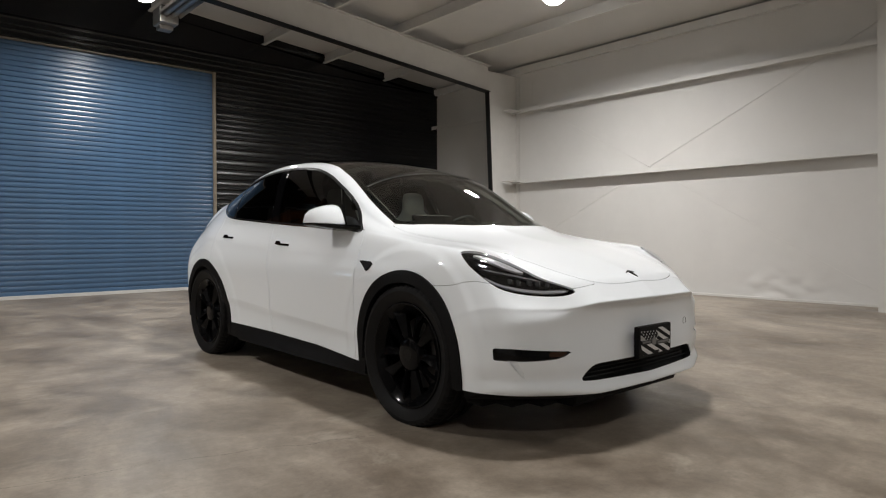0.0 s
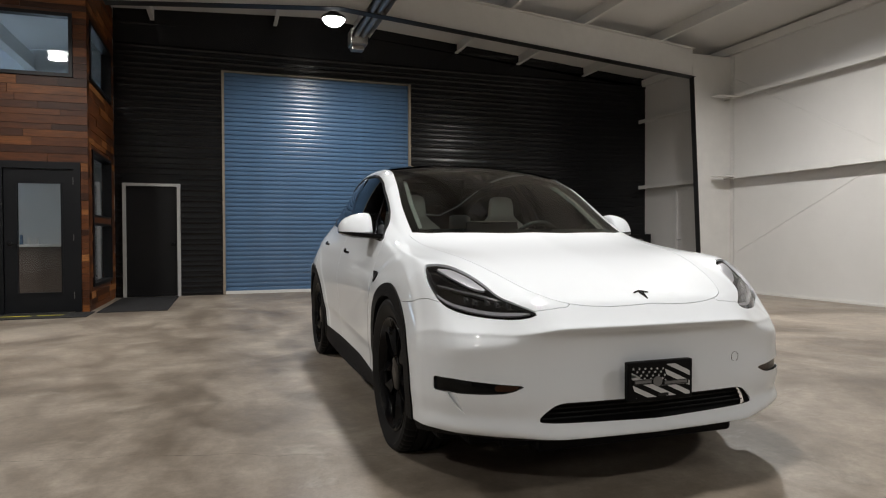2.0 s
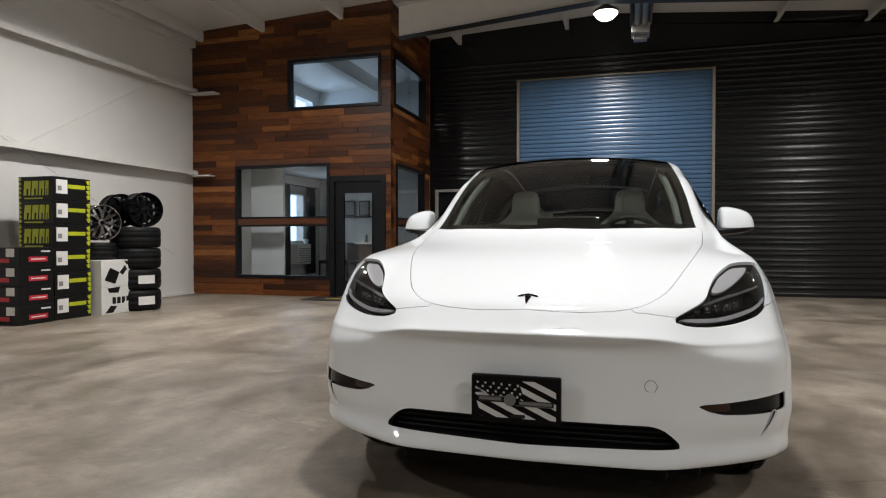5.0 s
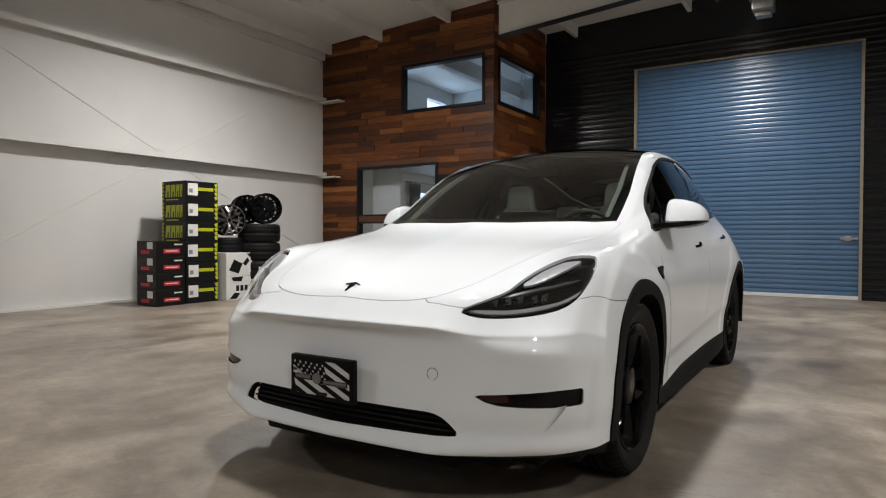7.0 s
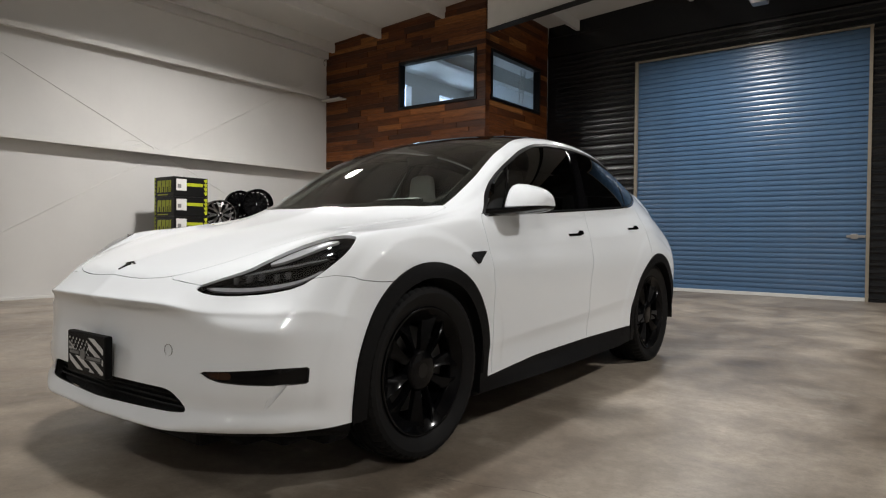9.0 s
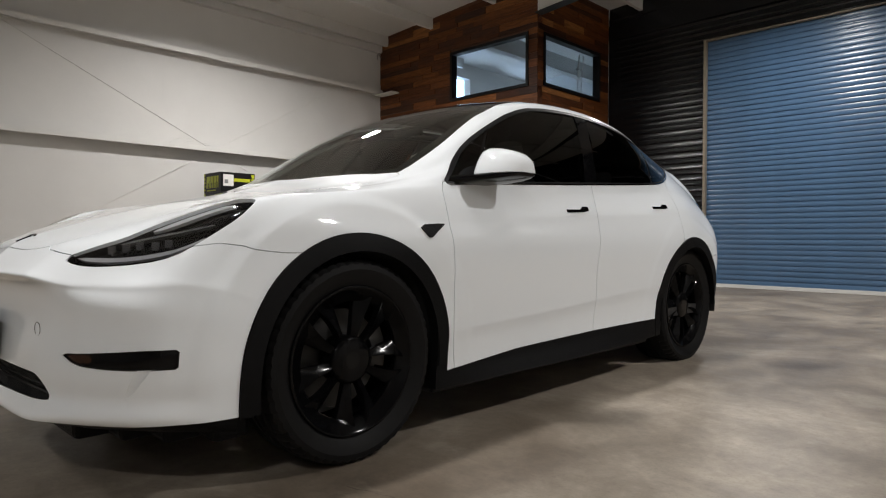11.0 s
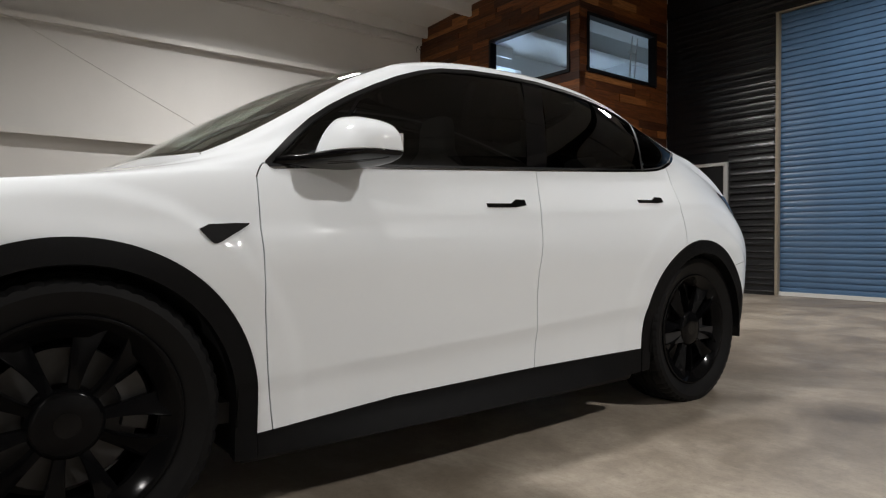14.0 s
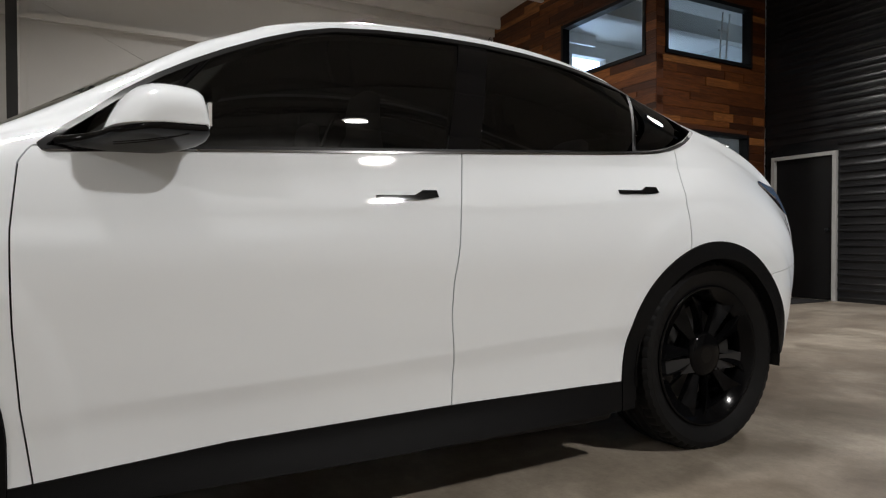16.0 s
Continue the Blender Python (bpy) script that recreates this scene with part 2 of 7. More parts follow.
    c = mix("MIX", sc.outputs[0], c, light.outputs[0])
    paint = N.new("ShaderNodeRGB")
    paint.outputs[0].default_value = (0.66, 0.65, 0.62, 1)
    c = mix("MIX", flecks, c, paint.outputs[0])
    L.new(c, b.inputs["Base Color"])
    mr = N.new("ShaderNodeMapRange")
    mr.inputs[1].default_value, mr.inputs[2].default_value = 0.3, 0.7
    mr.inputs[3].default_value, mr.inputs[4].default_value = 0.30, 0.52
    L.new(mid, mr.inputs[0])
    L.new(mr.outputs[0], b.inputs["Roughness"])
    bp = N.new("ShaderNodeBump")
    bp.inputs["Strength"].default_value, bp.inputs["Distance"].default_value = 0.12, 0.004
    L.new(fine, bp.inputs["Height"])
    L.new(bp.outputs[0], b.inputs["Normal"])
    return m


def plank_wood():
    """Oiled walnut: grain along the board, strong change of tone from board to board."""
    m = bpy.data.materials.new("walnut_plank")
    m.use_nodes = True
    N, L = m.node_tree.nodes, m.node_tree.links
    b = N["Principled BSDF"]
    tc, oi = N.new("ShaderNodeTexCoord"), N.new("ShaderNodeObjectInfo")
    ad = N.new("ShaderNodeVectorMath")
    ad.operation = "MULTIPLY_ADD"
    sc = N.new("ShaderNodeVectorMath")
    sc.operation = "SCALE"
    L.new(oi.outputs["Location"], sc.inputs[0])
    sc.inputs["Scale"].default_value = 3.7
    geo = N.new("ShaderNodeNewGeometry")
    mp = N.new("ShaderNodeMapping")
    mp.inputs["Scale"].default_value = (1.6, 1.6, 14)
    L.new(geo.outputs["Position"], mp.inputs[0])
    L.new(mp.outputs[0], ad.inputs[0])
    ad.inputs[1].default_value = (1, 1, 1)
    L.new(sc.outputs[0], ad.inputs[2])
    n = N.new("ShaderNodeTexNoise")
    n.inputs["Scale"].default_value, n.inputs["Detail"].default_value, n.inputs["Distortion"].default_value = 2.2, 8, 1.2
    L.new(ad.outputs[0], n.inputs[0])
    tone_r = N.new("ShaderNodeValToRGB")
    el = tone_r.color_ramp.elements
    el[0].position, el[0].color = 0.0, (0.040, 0.014, 0.006, 1)
    el[1].position, el[1].color = 1.0, (0.38, 0.165, 0.052, 1)
    for p, col in ((0.35, (0.104, 0.033, 0.009, 1)), (0.70, (0.158, 0.052, 0.013, 1)), (0.88, (0.225, 0.080, 0.020, 1))):
        e = el.new(p)
        e.color = col
    L.new(oi.outputs["Random"], tone_r.inputs[0])
    gr = N.new("ShaderNodeValToRGB")
    gr.color_ramp.elements[0].position, gr.color_ramp.elements[1].position = 0.32, 0.70
    gr.color_ramp.elements[0].color, gr.color_ramp.elements[1].color = (0.42, 0.38, 0.36, 1), (1.15, 1.1, 1.05, 1)
    L.new(n.outputs[0], gr.inputs[0])
    mx = N.new("ShaderNodeMix")
    mx.data_type, mx.blend_type = "RGBA", "MULTIPLY"
    mx.inputs[0].default_value = 0.85
    L.new(tone_r.outputs[0], mx.inputs[6])
    L.new(gr.outputs[0], mx.inputs[7])
    L.new(mx.outputs[2], b.inputs["Base Color"])
    b.inputs["Roughness"].default_value = 0.44
    b.inputs["Specular IOR Level"].default_value = 0.3
    return m


M_CONCRETE = concrete()
M_CRACK = material("floor_crack", (0.05, 0.042, 0.035), 0.8)
M_WOOD = plank_wood()

# ---------------------------------------------------------------- structure
XL, XR, YB, YF, YO = -4.75, 10.55, 12.24, -9.0, 15.2
RIDGE, DECK = 2.9, 5.40


def deck(x):
    return DECK - (0.083 if x > RIDGE else 0.054) * abs(x - RIDGE)


def rafter_line(x):
    return DECK - 0.083 * abs(x - RIDGE)


floor = tagged(boxpart("floor", XL - 0.3, XR + 0.3, YF - 0.3, YO + 0.3, -0.2, 0.0, M_CONCRETE), "polished mottled grey brown concrete floor", "floor", kind="structure")
# hairline cracks that wander over the slab
for k, ((ax, ay), (bx, by)) in enumerate((((-1.6, 3.35), (0.82, 2.90)), ((0.82, 2.90), (1.75, 2.55)), ((1.75, 2.55), (2.3, 2.36)), ((3.95, 2.50), (4.7, 2.66)))):
    bm = bmesh.new()
    prev, n = None, int(max(8, math.hypot(bx - ax, by - ay) / .04))
    nx, ny = -(by - ay) / math.hypot(bx - ax, by - ay), (bx - ax) / math.hypot(bx - ax, by - ay)
    for i in range(n + 1):
        f = i / n
        wob = .045 * noise.noise(Vector((f * 5 + k * 9, .3, 0))) + .012 * noise.noise(Vector((f * 31 + k * 9, 4.3, 0)))
        hw = .0017 * (.35 + abs(noise.noise(Vector((f * 14 + k, 8.1, 0))))) * min(1, 6 * f + .2, 6 * (1 - f) + .2)
        x, y = ax + (bx - ax) * f + nx * wob, ay + (by - ay) * f + ny * wob
        row = [bm.verts.new((x + q * nx * hw, y + q * ny * hw, .0006)) for q in (-1, 1)]
        if prev:
            bm.faces.new((prev[0], row[0], row[1], prev[1]))
        prev = row
    part("crack", bm, M_CRACK, floor)
# west wall with two office windows cut through
OW = [(13.42, 14.28, 1.0, 2.16), (11.85, 12.75, 3.75, 4.66), (13.9, 14.8, 3.75, 4.66)]
wall_w = empty("wall_west")
tagged(wall_w, "white vinyl-faced insulated metal wall with steel girts", "wall", kind="structure")
for y0, y1, z0, z1 in ((YF, 11.85, 0, 5.4), (11.85, 13.42, 0, 3.75), (13.42, 14.28, 0, 1.0), (13.42, 14.28, 2.16, 3.75), (14.28, YO, 0, 3.75), (12.75, 13.9, 3.75, 4.66), (14.8, YO, 3.75, 4.66), (11.85, YO, 4.66, 5.4)):
    boxpart("wall_sheet", XL - 0.2, XL, y0, y1, z0, z1, M_WHITEWALL, wall_w)
wall_e = tagged(boxpart("wall_east", XR, XR + 0.2, YF, YB + 0.2, 0, 5.4, M_WHITEWALL), "white vinyl-faced insulated metal wall with steel girts", "wall", kind="structure")
tagged(boxpart("wall_south", XL, XR, YF - 0.2, YF, 0, 5.6, M_CAP), "plain pale wall", "wall", kind="structure")
# opening and glowing sheet behind it are added unseen, to light the upper ceiling
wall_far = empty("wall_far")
tagged(wall_far, "pale office back wall with an added unseen opening", "wall", kind="structure")
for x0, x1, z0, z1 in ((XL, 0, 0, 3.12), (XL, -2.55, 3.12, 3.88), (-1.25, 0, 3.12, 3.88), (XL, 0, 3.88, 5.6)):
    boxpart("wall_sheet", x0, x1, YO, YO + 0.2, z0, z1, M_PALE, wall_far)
tagged(boxpart("backdrop", -4.0, 0.2, YO + 1.0, YO + 1.02, 2.2, 4.9, M_SKYGLOW), "glowing daylight sheet outside the office", "backdrop", kind="structure")
for y0, y1, z0, z1 in OW:
    tagged(boxpart("backdrop", XL - 1.0, XL - 0.98, y0 - 1.5, y1 + 1.5, z0 - 1, z1 + 1, M_SKYGLOW), "glowing daylight sheet outside the office", "backdrop", kind="structure")

bm = bmesh.new()
for x0, x1 in ((XL, RIDGE), (RIDGE, XR)):
    lo = [bm.verts.new((x, y, deck(x))) for x, y in ((x0, YF), (x1, YF), (x1, YO), (x0, YO))]
    hi = [bm.verts.new((x, y, deck(x) + 0.12)) for x, y in ((x0, YF), (x1, YF), (x1, YO), (x0, YO))]
    bm.faces.new(lo[::-1])
    bm.faces.new(hi)
ceiling = tagged(mesh_ob("ceiling", bm, M_WHITEWALL), "white vinyl-faced roof insulation above steel purlins", "ceiling", kind="structure")


# girts: Z sections along both side walls, lip down
def z_bar(bm, side, y0, y1, z):
    x0 = XL if side < 0 else XR
    d = 1 if side < 0 else -1
    box(bm, x0, x0 + d * 0.19, y0, y1, z, z + 0.006)
    box(bm, x0 + d * 0.183, x0 + d * 0.19, y0, y1, z - 0.075, z + 0.003)
    box(bm, x0 + d * 0.165, x0 + d * 0.183, y0, y1, z - 0.075, z - 0.070)
    box(bm, x0 + d * 0.002, x0 + d * 0.010, y0, y1, z - 0.06, z + 0.02)


FRAMES = (9.53, 2.37, -4.6)
for side, wall in ((-1, wall_w), (1, wall_e)):
    for z in ((2.33, 3.87) if side < 0 else (2.25, 3.78)):
        ends = [YF, -4.6, 2.37, 9.85] if side < 0 else [YF, -4.6, 2.37, 9.53, YB]
        for a, b in zip(ends, ends[1:]):
            bm = bmesh.new()
            z_bar(bm, side, a + 0.01, b - 0.01, z)
            g = part("girt", bm, M_STEEL_W, wall)
    # flange brace plates where the girts meet the frames
    for z in ((2.32, 3.86) if side < 0 else (2.24, 3.77)):
        x0 = XL if side < 0 else XR
        d = 1 if side < 0 else -1
        boxpart("girt_plate", x0 + d * 0.01, x0 + d * 0.55, 9.24, 9.46, z - 0.035, z - 0.022, M_STEEL_W, wall) if side > 0 else \
            boxpart("girt_plate", x0 + 0.10, x0 + (0.53 if z < 3 else 0.64), 9.70, 9.89, z - 0.10, z - 0.075, M_STEEL_W, wall)
    # bracing rods
    x = XL + 0.004 if side < 0 else XR - 0.002
    for (ya, za), (yb, zb) in (((2.6, 4.10), (9.4, 0.75)), ((2.6, 0.20), (9.4, 4.10))):
        bm = bmesh.new()
        v = []
        for (yy, zz) in ((ya, za), (yb, zb)):
            v.append([bm.verts.new((x + 0.006 * math.cos(a), yy, zz + 0.006 * math.sin(a))) for a in np.linspace(0, 2 * math.pi, 7)[:-1]])
        for k in range(6):
            bm.faces.new((v[0][k], v[0][(k + 1) % 6], v[1][(k + 1) % 6], v[1][k]))
        part("brace_rod", bm, M_STEEL_W, wall)
    # vinyl laps and floor angle
    for y in np.arange(-7.4, 12, 1.83):
        xx = XL if side < 0 else XR
        d = 1 if side < 0 else -1
        if side > 0 or y < 9.8:
            boxpart("vinyl_lap", xx - d * 0.01, xx + d * 0.0007, y, y + 0.07, 0.05, 4.70, M_WHITEWALL, wall)
    xx, d = (XL, 1) if side < 0 else (XR, -1)
    boxpart("base_angle", xx, xx + d * 0.05, YF, 9.9 if side < 0 else YB, 0.0, 0.035, M_STEEL_W, wall)
    boxpart("eave_strut", xx, xx + d * 0.10, YF, 9.9 if side < 0 else YB, 4.68 if side < 0 else 4.58, 4.84 if side < 0 else 4.73, M_STEEL_W, wall)
# wire ties at the crossing of the west brace rods, loose wires in the corner by the office
ties = empty("wire_ties")
tagged(ties, "thin pale wire loops tied round the wall girt", "wire")
for y0, y1, up, z0 in ((5.45, 5.95, .10, 2.335), (5.62, 6.10, .06, 2.335), (5.30, 5.70, -.16, 2.32), (6.00, 6.38, -.15, 2.32)):
    bm = bmesh.new()
    tube(bm, [(XL + .19, y0 + (y1 - y0) * f, z0 + up * math.sin(f * math.pi) ** .7) for f in np.linspace(0, 1, 11)] if up > 0 else
         [(XL + .192 - .12 * f, y0 + (y1 - y0) * (f if y0 > 5.9 else 1 - f), z0 + up * f) for f in np.linspace(0, 1, 5)], .0035, 5)
    part("wire", bm, M_STEEL_W, ties)
loose = empty("loose_wires")
tagged(loose, "loose black wire ends hanging under the eave", "wire")
for a, b in ((.02, .16), (.10, .05), (.18, .22)):
    bm = bmesh.new()
    tube(bm, [(XL + .06 + a * f + .05 * f * f, 9.80 - .05 * f, 4.62 - b * f * f + .05 * f) for f in np.linspace(0, 1, 8)], .004, 5)
    part("wire", bm, M_DKFRAME, loose)
# loose, sagging vinyl near the floor of the east wall
bm = bmesh.new()
rows = []
for i in range(56):
    y = 2.75 + i * 0.045
    row = []
    for z in np.linspace(0.03, 0.95, 30):
        fade = math.exp(-((y - 3.95) / 0.62) ** 2) * math.exp(-((z - .14) / 0.30) ** 2)
        fold = abs(noise.noise(Vector((y * 2.6 + z * 1.3, z * 4.2 - y, 4.2)))) * .075 + abs(noise.noise(Vector((y * 7.0, z * 9.0, 1.7)))) * .022
        row.append(bm.verts.new((XR - 0.0015 - fold * fade, y, z)))
    rows.append(row)
for a, b in zip(rows, rows[1:]):
    for k in range(29):
        bm.faces.new((a[k], a[k + 1], b[k + 1], b[k]))
part("loose_vinyl", bm, M_WHITEWALL, wall_e, smooth=True)

# purlins
purlins = empty("purlins")
tagged(purlins, "white steel roof purlins running front to back", "beam", kind="structure")
for off in (-7.4, -6.08, -4.50, -2.92, -0.75, 0.75, 2.95, 4.38, 6.0):
    x = RIDGE + off
    z1 = deck(x)
    bm = bmesh.new()
    box(bm, x - 0.004, x + 0.004, YF, YB, z1 - 0.205, z1)
    box(bm, x - 0.06, x + 0.004, YF, YB, z1 - 0.209, z1 - 0.203)
    box(bm, x - 0.064, x - 0.058, YF, YB, z1 - 0.209, z1 - 0.185)
    part("purlin", bm, M_STEEL_W, purlins)

# rigid frames: rafters and columns, inner flanges painted black
for fy in FRAMES:
    fr = empty("steel_frame")
    tagged(fr, "white tapered steel portal frame with black inner flange", "frame", group="portal frames", kind="structure")
    for x0, x1 in ((XL + 0.56, RIDGE), (RIDGE, XR - 0.92)):
        if fy > 9:
            x0 = max(x0, -0.40)
        for dy0, dy1, a, b, mat, nm in ((-0.006, 0.006, 0.205, 0.74, M_STEEL_W, "rafter_web"), (-0.09, 0.09, 0.74, 0.75, M_DARKSTEEL, "rafter_flange"), (-0.09, 0.09, 0.203, 0.215, M_STEEL_W, "rafter_flange")):
            bm = bmesh.new()
            c = [bm.verts.new((x, fy + dy, rafter_line(x) - d)) for x in (x0, x1) for dy in (dy0, dy1) for d in (a, b)]
            for f in ((0, 1, 3, 2), (4, 6, 7, 5), (0, 2, 6, 4), (1, 5, 7, 3), (0, 4, 5, 1), (2, 3, 7, 6)):
                bm.faces.new([c[i] for i in f])
            part(nm, bm, mat, fr)
    for side in ((-1, 1) if fy < 9 else (1,)):
        xw = XL if side < 0 else XR
        d = 1 if side < 0 else -1
        for (a0, a1, b0, b1, hy, mat, nm) in ((0.02, 0.72, 0.02, 0.93, 0.006, M_STEEL_W, "column_web"), (0.72, 0.73, 0.93, 0.94, 0.06, M_DARKSTEEL if fy > 9 or side < 0 else M_STEEL_W, "column_flange"), (0.008, 0.02, 0.008, 0.02, 0.09, M_STEEL_W, "column_flange")):
            bm = bmesh.new()
            top = 4.10 if hy == 0.06 else 4.55
            c = [bm.verts.new((xw + d * q, fy + dy, z)) for z, q0, q1 in ((0, a0, a1), (top, b0, b1)) for dy in (-hy, hy) for q in (q0, q1)]
            for f in ((0, 1, 3, 2), (4, 6, 7, 5), (0, 2, 6, 4), (1, 5, 7, 3), (0, 4, 5, 1), (2, 3, 7, 6)):
                bm.faces.new([c[i] for i in f])
            part(nm, bm, mat, fr)
# conduit and boxes beside the east column
cb = empty("electrical_boxes")
tagged(cb, "white electrical boxes on conduit beside the steel column", "electrical box")
for z, w in ((1.22, .07), (0.52, .08)):
    boxpart("junction_box", XR - 0.60 - w, XR - 0.60 + w, 9.66, 9.74, z - .06, z + .06, M_STEEL_W, cb, bevel=0.006)
bm = bmesh.new()
tube(bm, [(XR - 0.60, 9.70, z) for z in (0.52, 1.0, 1.6, 2.2)], 0.012, 8)
part("conduit", bm, M_GALV, cb)

# ---------------------------------------------------------------- back wall, roller door, black door
BD = (1.135, 4.815, 4.20)
KD = (-0.52, 0.335, 2.02)
PITCH = 0.2


def rib_profile(z0, z1, y, pitch, depth):
    out, n = [], int(math.ceil(z0 / pitch - 1e-6))
    out.append((z0, y))
    while n * pitch < z1:
        for dz, q in [(0.0, 0), (pitch * 0.16, 0)] + [(pitch * (0.18 + 0.16 * k / 6), -depth * .45 * (0.5 - 0.5 * math.cos(2 * math.pi * k / 6))) for k in range(7)] + [(pitch * 0.67, 0)] + [(pitch * (0.70 + 0.27 * k / 10), -depth * (0.5 - 0.5 * math.cos(2 * math.pi * k / 10)) ** 0.7) for k in range(11)]:
            z = n * pitch + dz
            if z0 < z < z1:
                out.append((z, y + q))
        n += 1
    out.append((z1, y))
    return out


wall_b = empty("wall_north")
tagged(wall_b, "black horizontally ribbed metal panel wall", "wall", kind="structure")
for x0, x1, z0 in ((-0.7, KD[0] - .06, 0), (KD[0] - .06, KD[1] + .06, KD[2] + .06), (KD[1] + .06, BD[0], 0), (BD[0], BD[1], BD[2]), (BD[1], XR, 0)):
    bm = bmesh.new()
    strip(bm, rib_profile(z0, 5.02, YB, PITCH, 0.017), x0, x1, "x")
    part("ribbed_sheet", bm, M_BLACKSTEEL, wall_b, smooth=True)
    boxpart("backing", x0, x1, YB + 0.02, YB + 0.16, z0, 5.42, M_BLACKSTEEL, wall_b)
bm = bmesh.new()
n = 24
for a, b in ((-0.7, RIDGE), (RIDGE, XR)):
    v = [bm.verts.new((x, YB - dy, z)) for x in (a, b) for dy in (0.024, 0.0) for z in (4.6, rafter_line(x) - 0.23)]
    for f in ((0, 1, 5, 4), (1, 3, 7, 5), (0, 4, 6, 2)):
        bm.faces.new([v[i] for i in f])
part("upper_sheet", bm, M_BLACKSTEEL, wall_b)

door = empty("door_1")
tagged(door, "blue corrugated steel roller door, closed", "roller door", kind="structure")
SLAT = 0.085
bm = bmesh.new()
prof = [(z, -0.0045 * (1 - ((z - 0.034) / 0.034) ** 2)) for z in np.linspace(0, 0.068, 11)] + [(0.0695, 0.017), (0.0835, 0.017), (0.085, 0.0)]
vv = [(bm.verts.new((BD[0] + 0.03, q, p)), bm.verts.new((BD[1] - 0.03, q, p))) for p, q in prof]
for (v0, v1), (v2, v3) in zip(vv, vv[1:]):
    bm.faces.new((v0, v1, v3, v2))
slat0 = part("slat", bm, M_BLUE, door, smooth=True)
slat0.data.set_sharp_from_angle(angle=radians(35))
slat0.location = (0, YB + 0.05, 0.06)
for k in range(1, 49):
    o = slat0.copy()
    scene.collection.objects.link(o)
    o.location = (0, YB + 0.05, 0.06 + k * SLAT)
boxpart("bottom_bar", BD[0] + 0.02, BD[1] - 0.02, YB + 0.01, YB + 0.07, 0.005, 0.062, M_CARD_W, door, "white bottom bar")
boxpart("jamb", BD[0] - 0.005, BD[0] + 0.04, YB - 0.03, YB + 0.04, 0, BD[2], M_TAN, door, "tan timber jamb")
boxpart("jamb", BD[1] - 0.04, BD[1] + 0.005, YB - 0.03, YB + 0.04, 0, BD[2], M_TAN, door, "tan timber jamb")
boxpart("head_trim", BD[0] - 0.01, BD[1] + 0.01, YB - 0.035, YB + 0.04, BD[2], BD[2] + 0.022, M_TAN, door, "tan timber head")
boxpart("curtain_backing", BD[0], BD[1], YB + 0.075, YB + 0.085, 0, BD[2], M_BLACKSTEEL, door)
bm = bmesh.new()
box(bm, BD[1] - 0.30, BD[1] - 0.05, YB + 0.015, YB + 0.036, 0.985, 1.025, 0.004)
box(bm, BD[1] - 0.24, BD[1] - 0.15, YB + 0.005, YB + 0.036, 0.965, 1.045, 0.004)
part("slide_latch", bm, M_GALV, door)

door2 = empty("door_2")
tagged(door2, "black flush door in a pale grey steel frame", "door", kind="structure")
boxpart("leaf", KD[0], KD[1], YB + 0.01, YB + 0.055, 0.01, KD[2], M_BLACKDOOR, door2)
boxpart("frame", KD[0] - 0.055, KD[0], YB - 0.045, YB + 0.06, 0, KD[2] + 0.05, M_GALVP := material("pale_grey_frame", (0.42, 0.42, 0.41), 0.45, var=0.1, scale=8), door2)
boxpart("frame", KD[1], KD[1] + 0.055, YB - 0.045, YB + 0.06, 0, KD[2] + 0.05, M_GALVP, door2)
boxpart("frame", KD[0], KD[1], YB - 0.045, YB + 0.06, KD[2], KD[2] + 0.05, M_GALVP, door2)
bm = bmesh.new()
bmesh.ops.create_uvsphere(bm, u_segments=16, v_segments=10, radius=.03, matrix=Matrix.Translation((KD[1] - .07, YB - 0.04, .98)))
bmesh.ops.create_cone(bm, cap_ends=True, segments=16, radius1=.012, radius2=.012, depth=.05, matrix=pose(KD[1] - .07, YB - 0.01, .98, 90, 0, 0))
part("knob", bm, M_DKFRAME, door2, smooth=True)
# white door in the east wall behind the frame
door3 = empty("door_3")
tagged(door3, "plain white metal side door", "door", kind="structure")
boxpart("leaf", XR - 0.035, XR - 0.005, 10.15, 11.05, 0.02, 2.08, M_STEEL_W, door3)
for a, b in ((10.09, 10.15), (11.05, 11.11)):
    boxpart("frame", XR - 0.06, XR, a, b, 0, 2.13, M_STEEL_W, door3)
boxpart("frame", XR - 0.06, XR, 10.15, 11.05, 2.08, 2.13, M_STEEL_W, door3)
bm = bmesh.new()
tube(bm, [(XR - .04, 10.98, 1.0), (XR - .10, 10.98, 1.0), (XR - .10, 10.86, 1.0)], .010, 8)
part("lever", bm, M_GALV, door3, smooth=True)

# ---------------------------------------------------------------- office block
OX0, OX1, OY = XL, -0.70, 9.93
UW = (-2.70, -0.88, 3.39, 4.30)
LW = (-3.81, -1.87, 0.325, 2.41)
ODR = (-1.86, -0.80, 0.0, 2.17)
SU = (10.10, 11.90, 3.40, 4.29)
SL = (10.20, 11.84, 0.345, 2.40)
T = 0.14
OFF_TOP = 5.36
M_RAILWOOD = material("walnut_rail", (0.12, 0.038, 0.012), 0.38, var=0.45, scale=6, stretch=(0.4, 0.4, 4))
office = empty("wall_office_front")
tagged(office, "office wall clad in mixed walnut planks", "wall", kind="structure")
office_s = empty("wall_office_side")
tagged(office_s, "office side wall clad in mixed walnut planks", "wall", kind="structure")


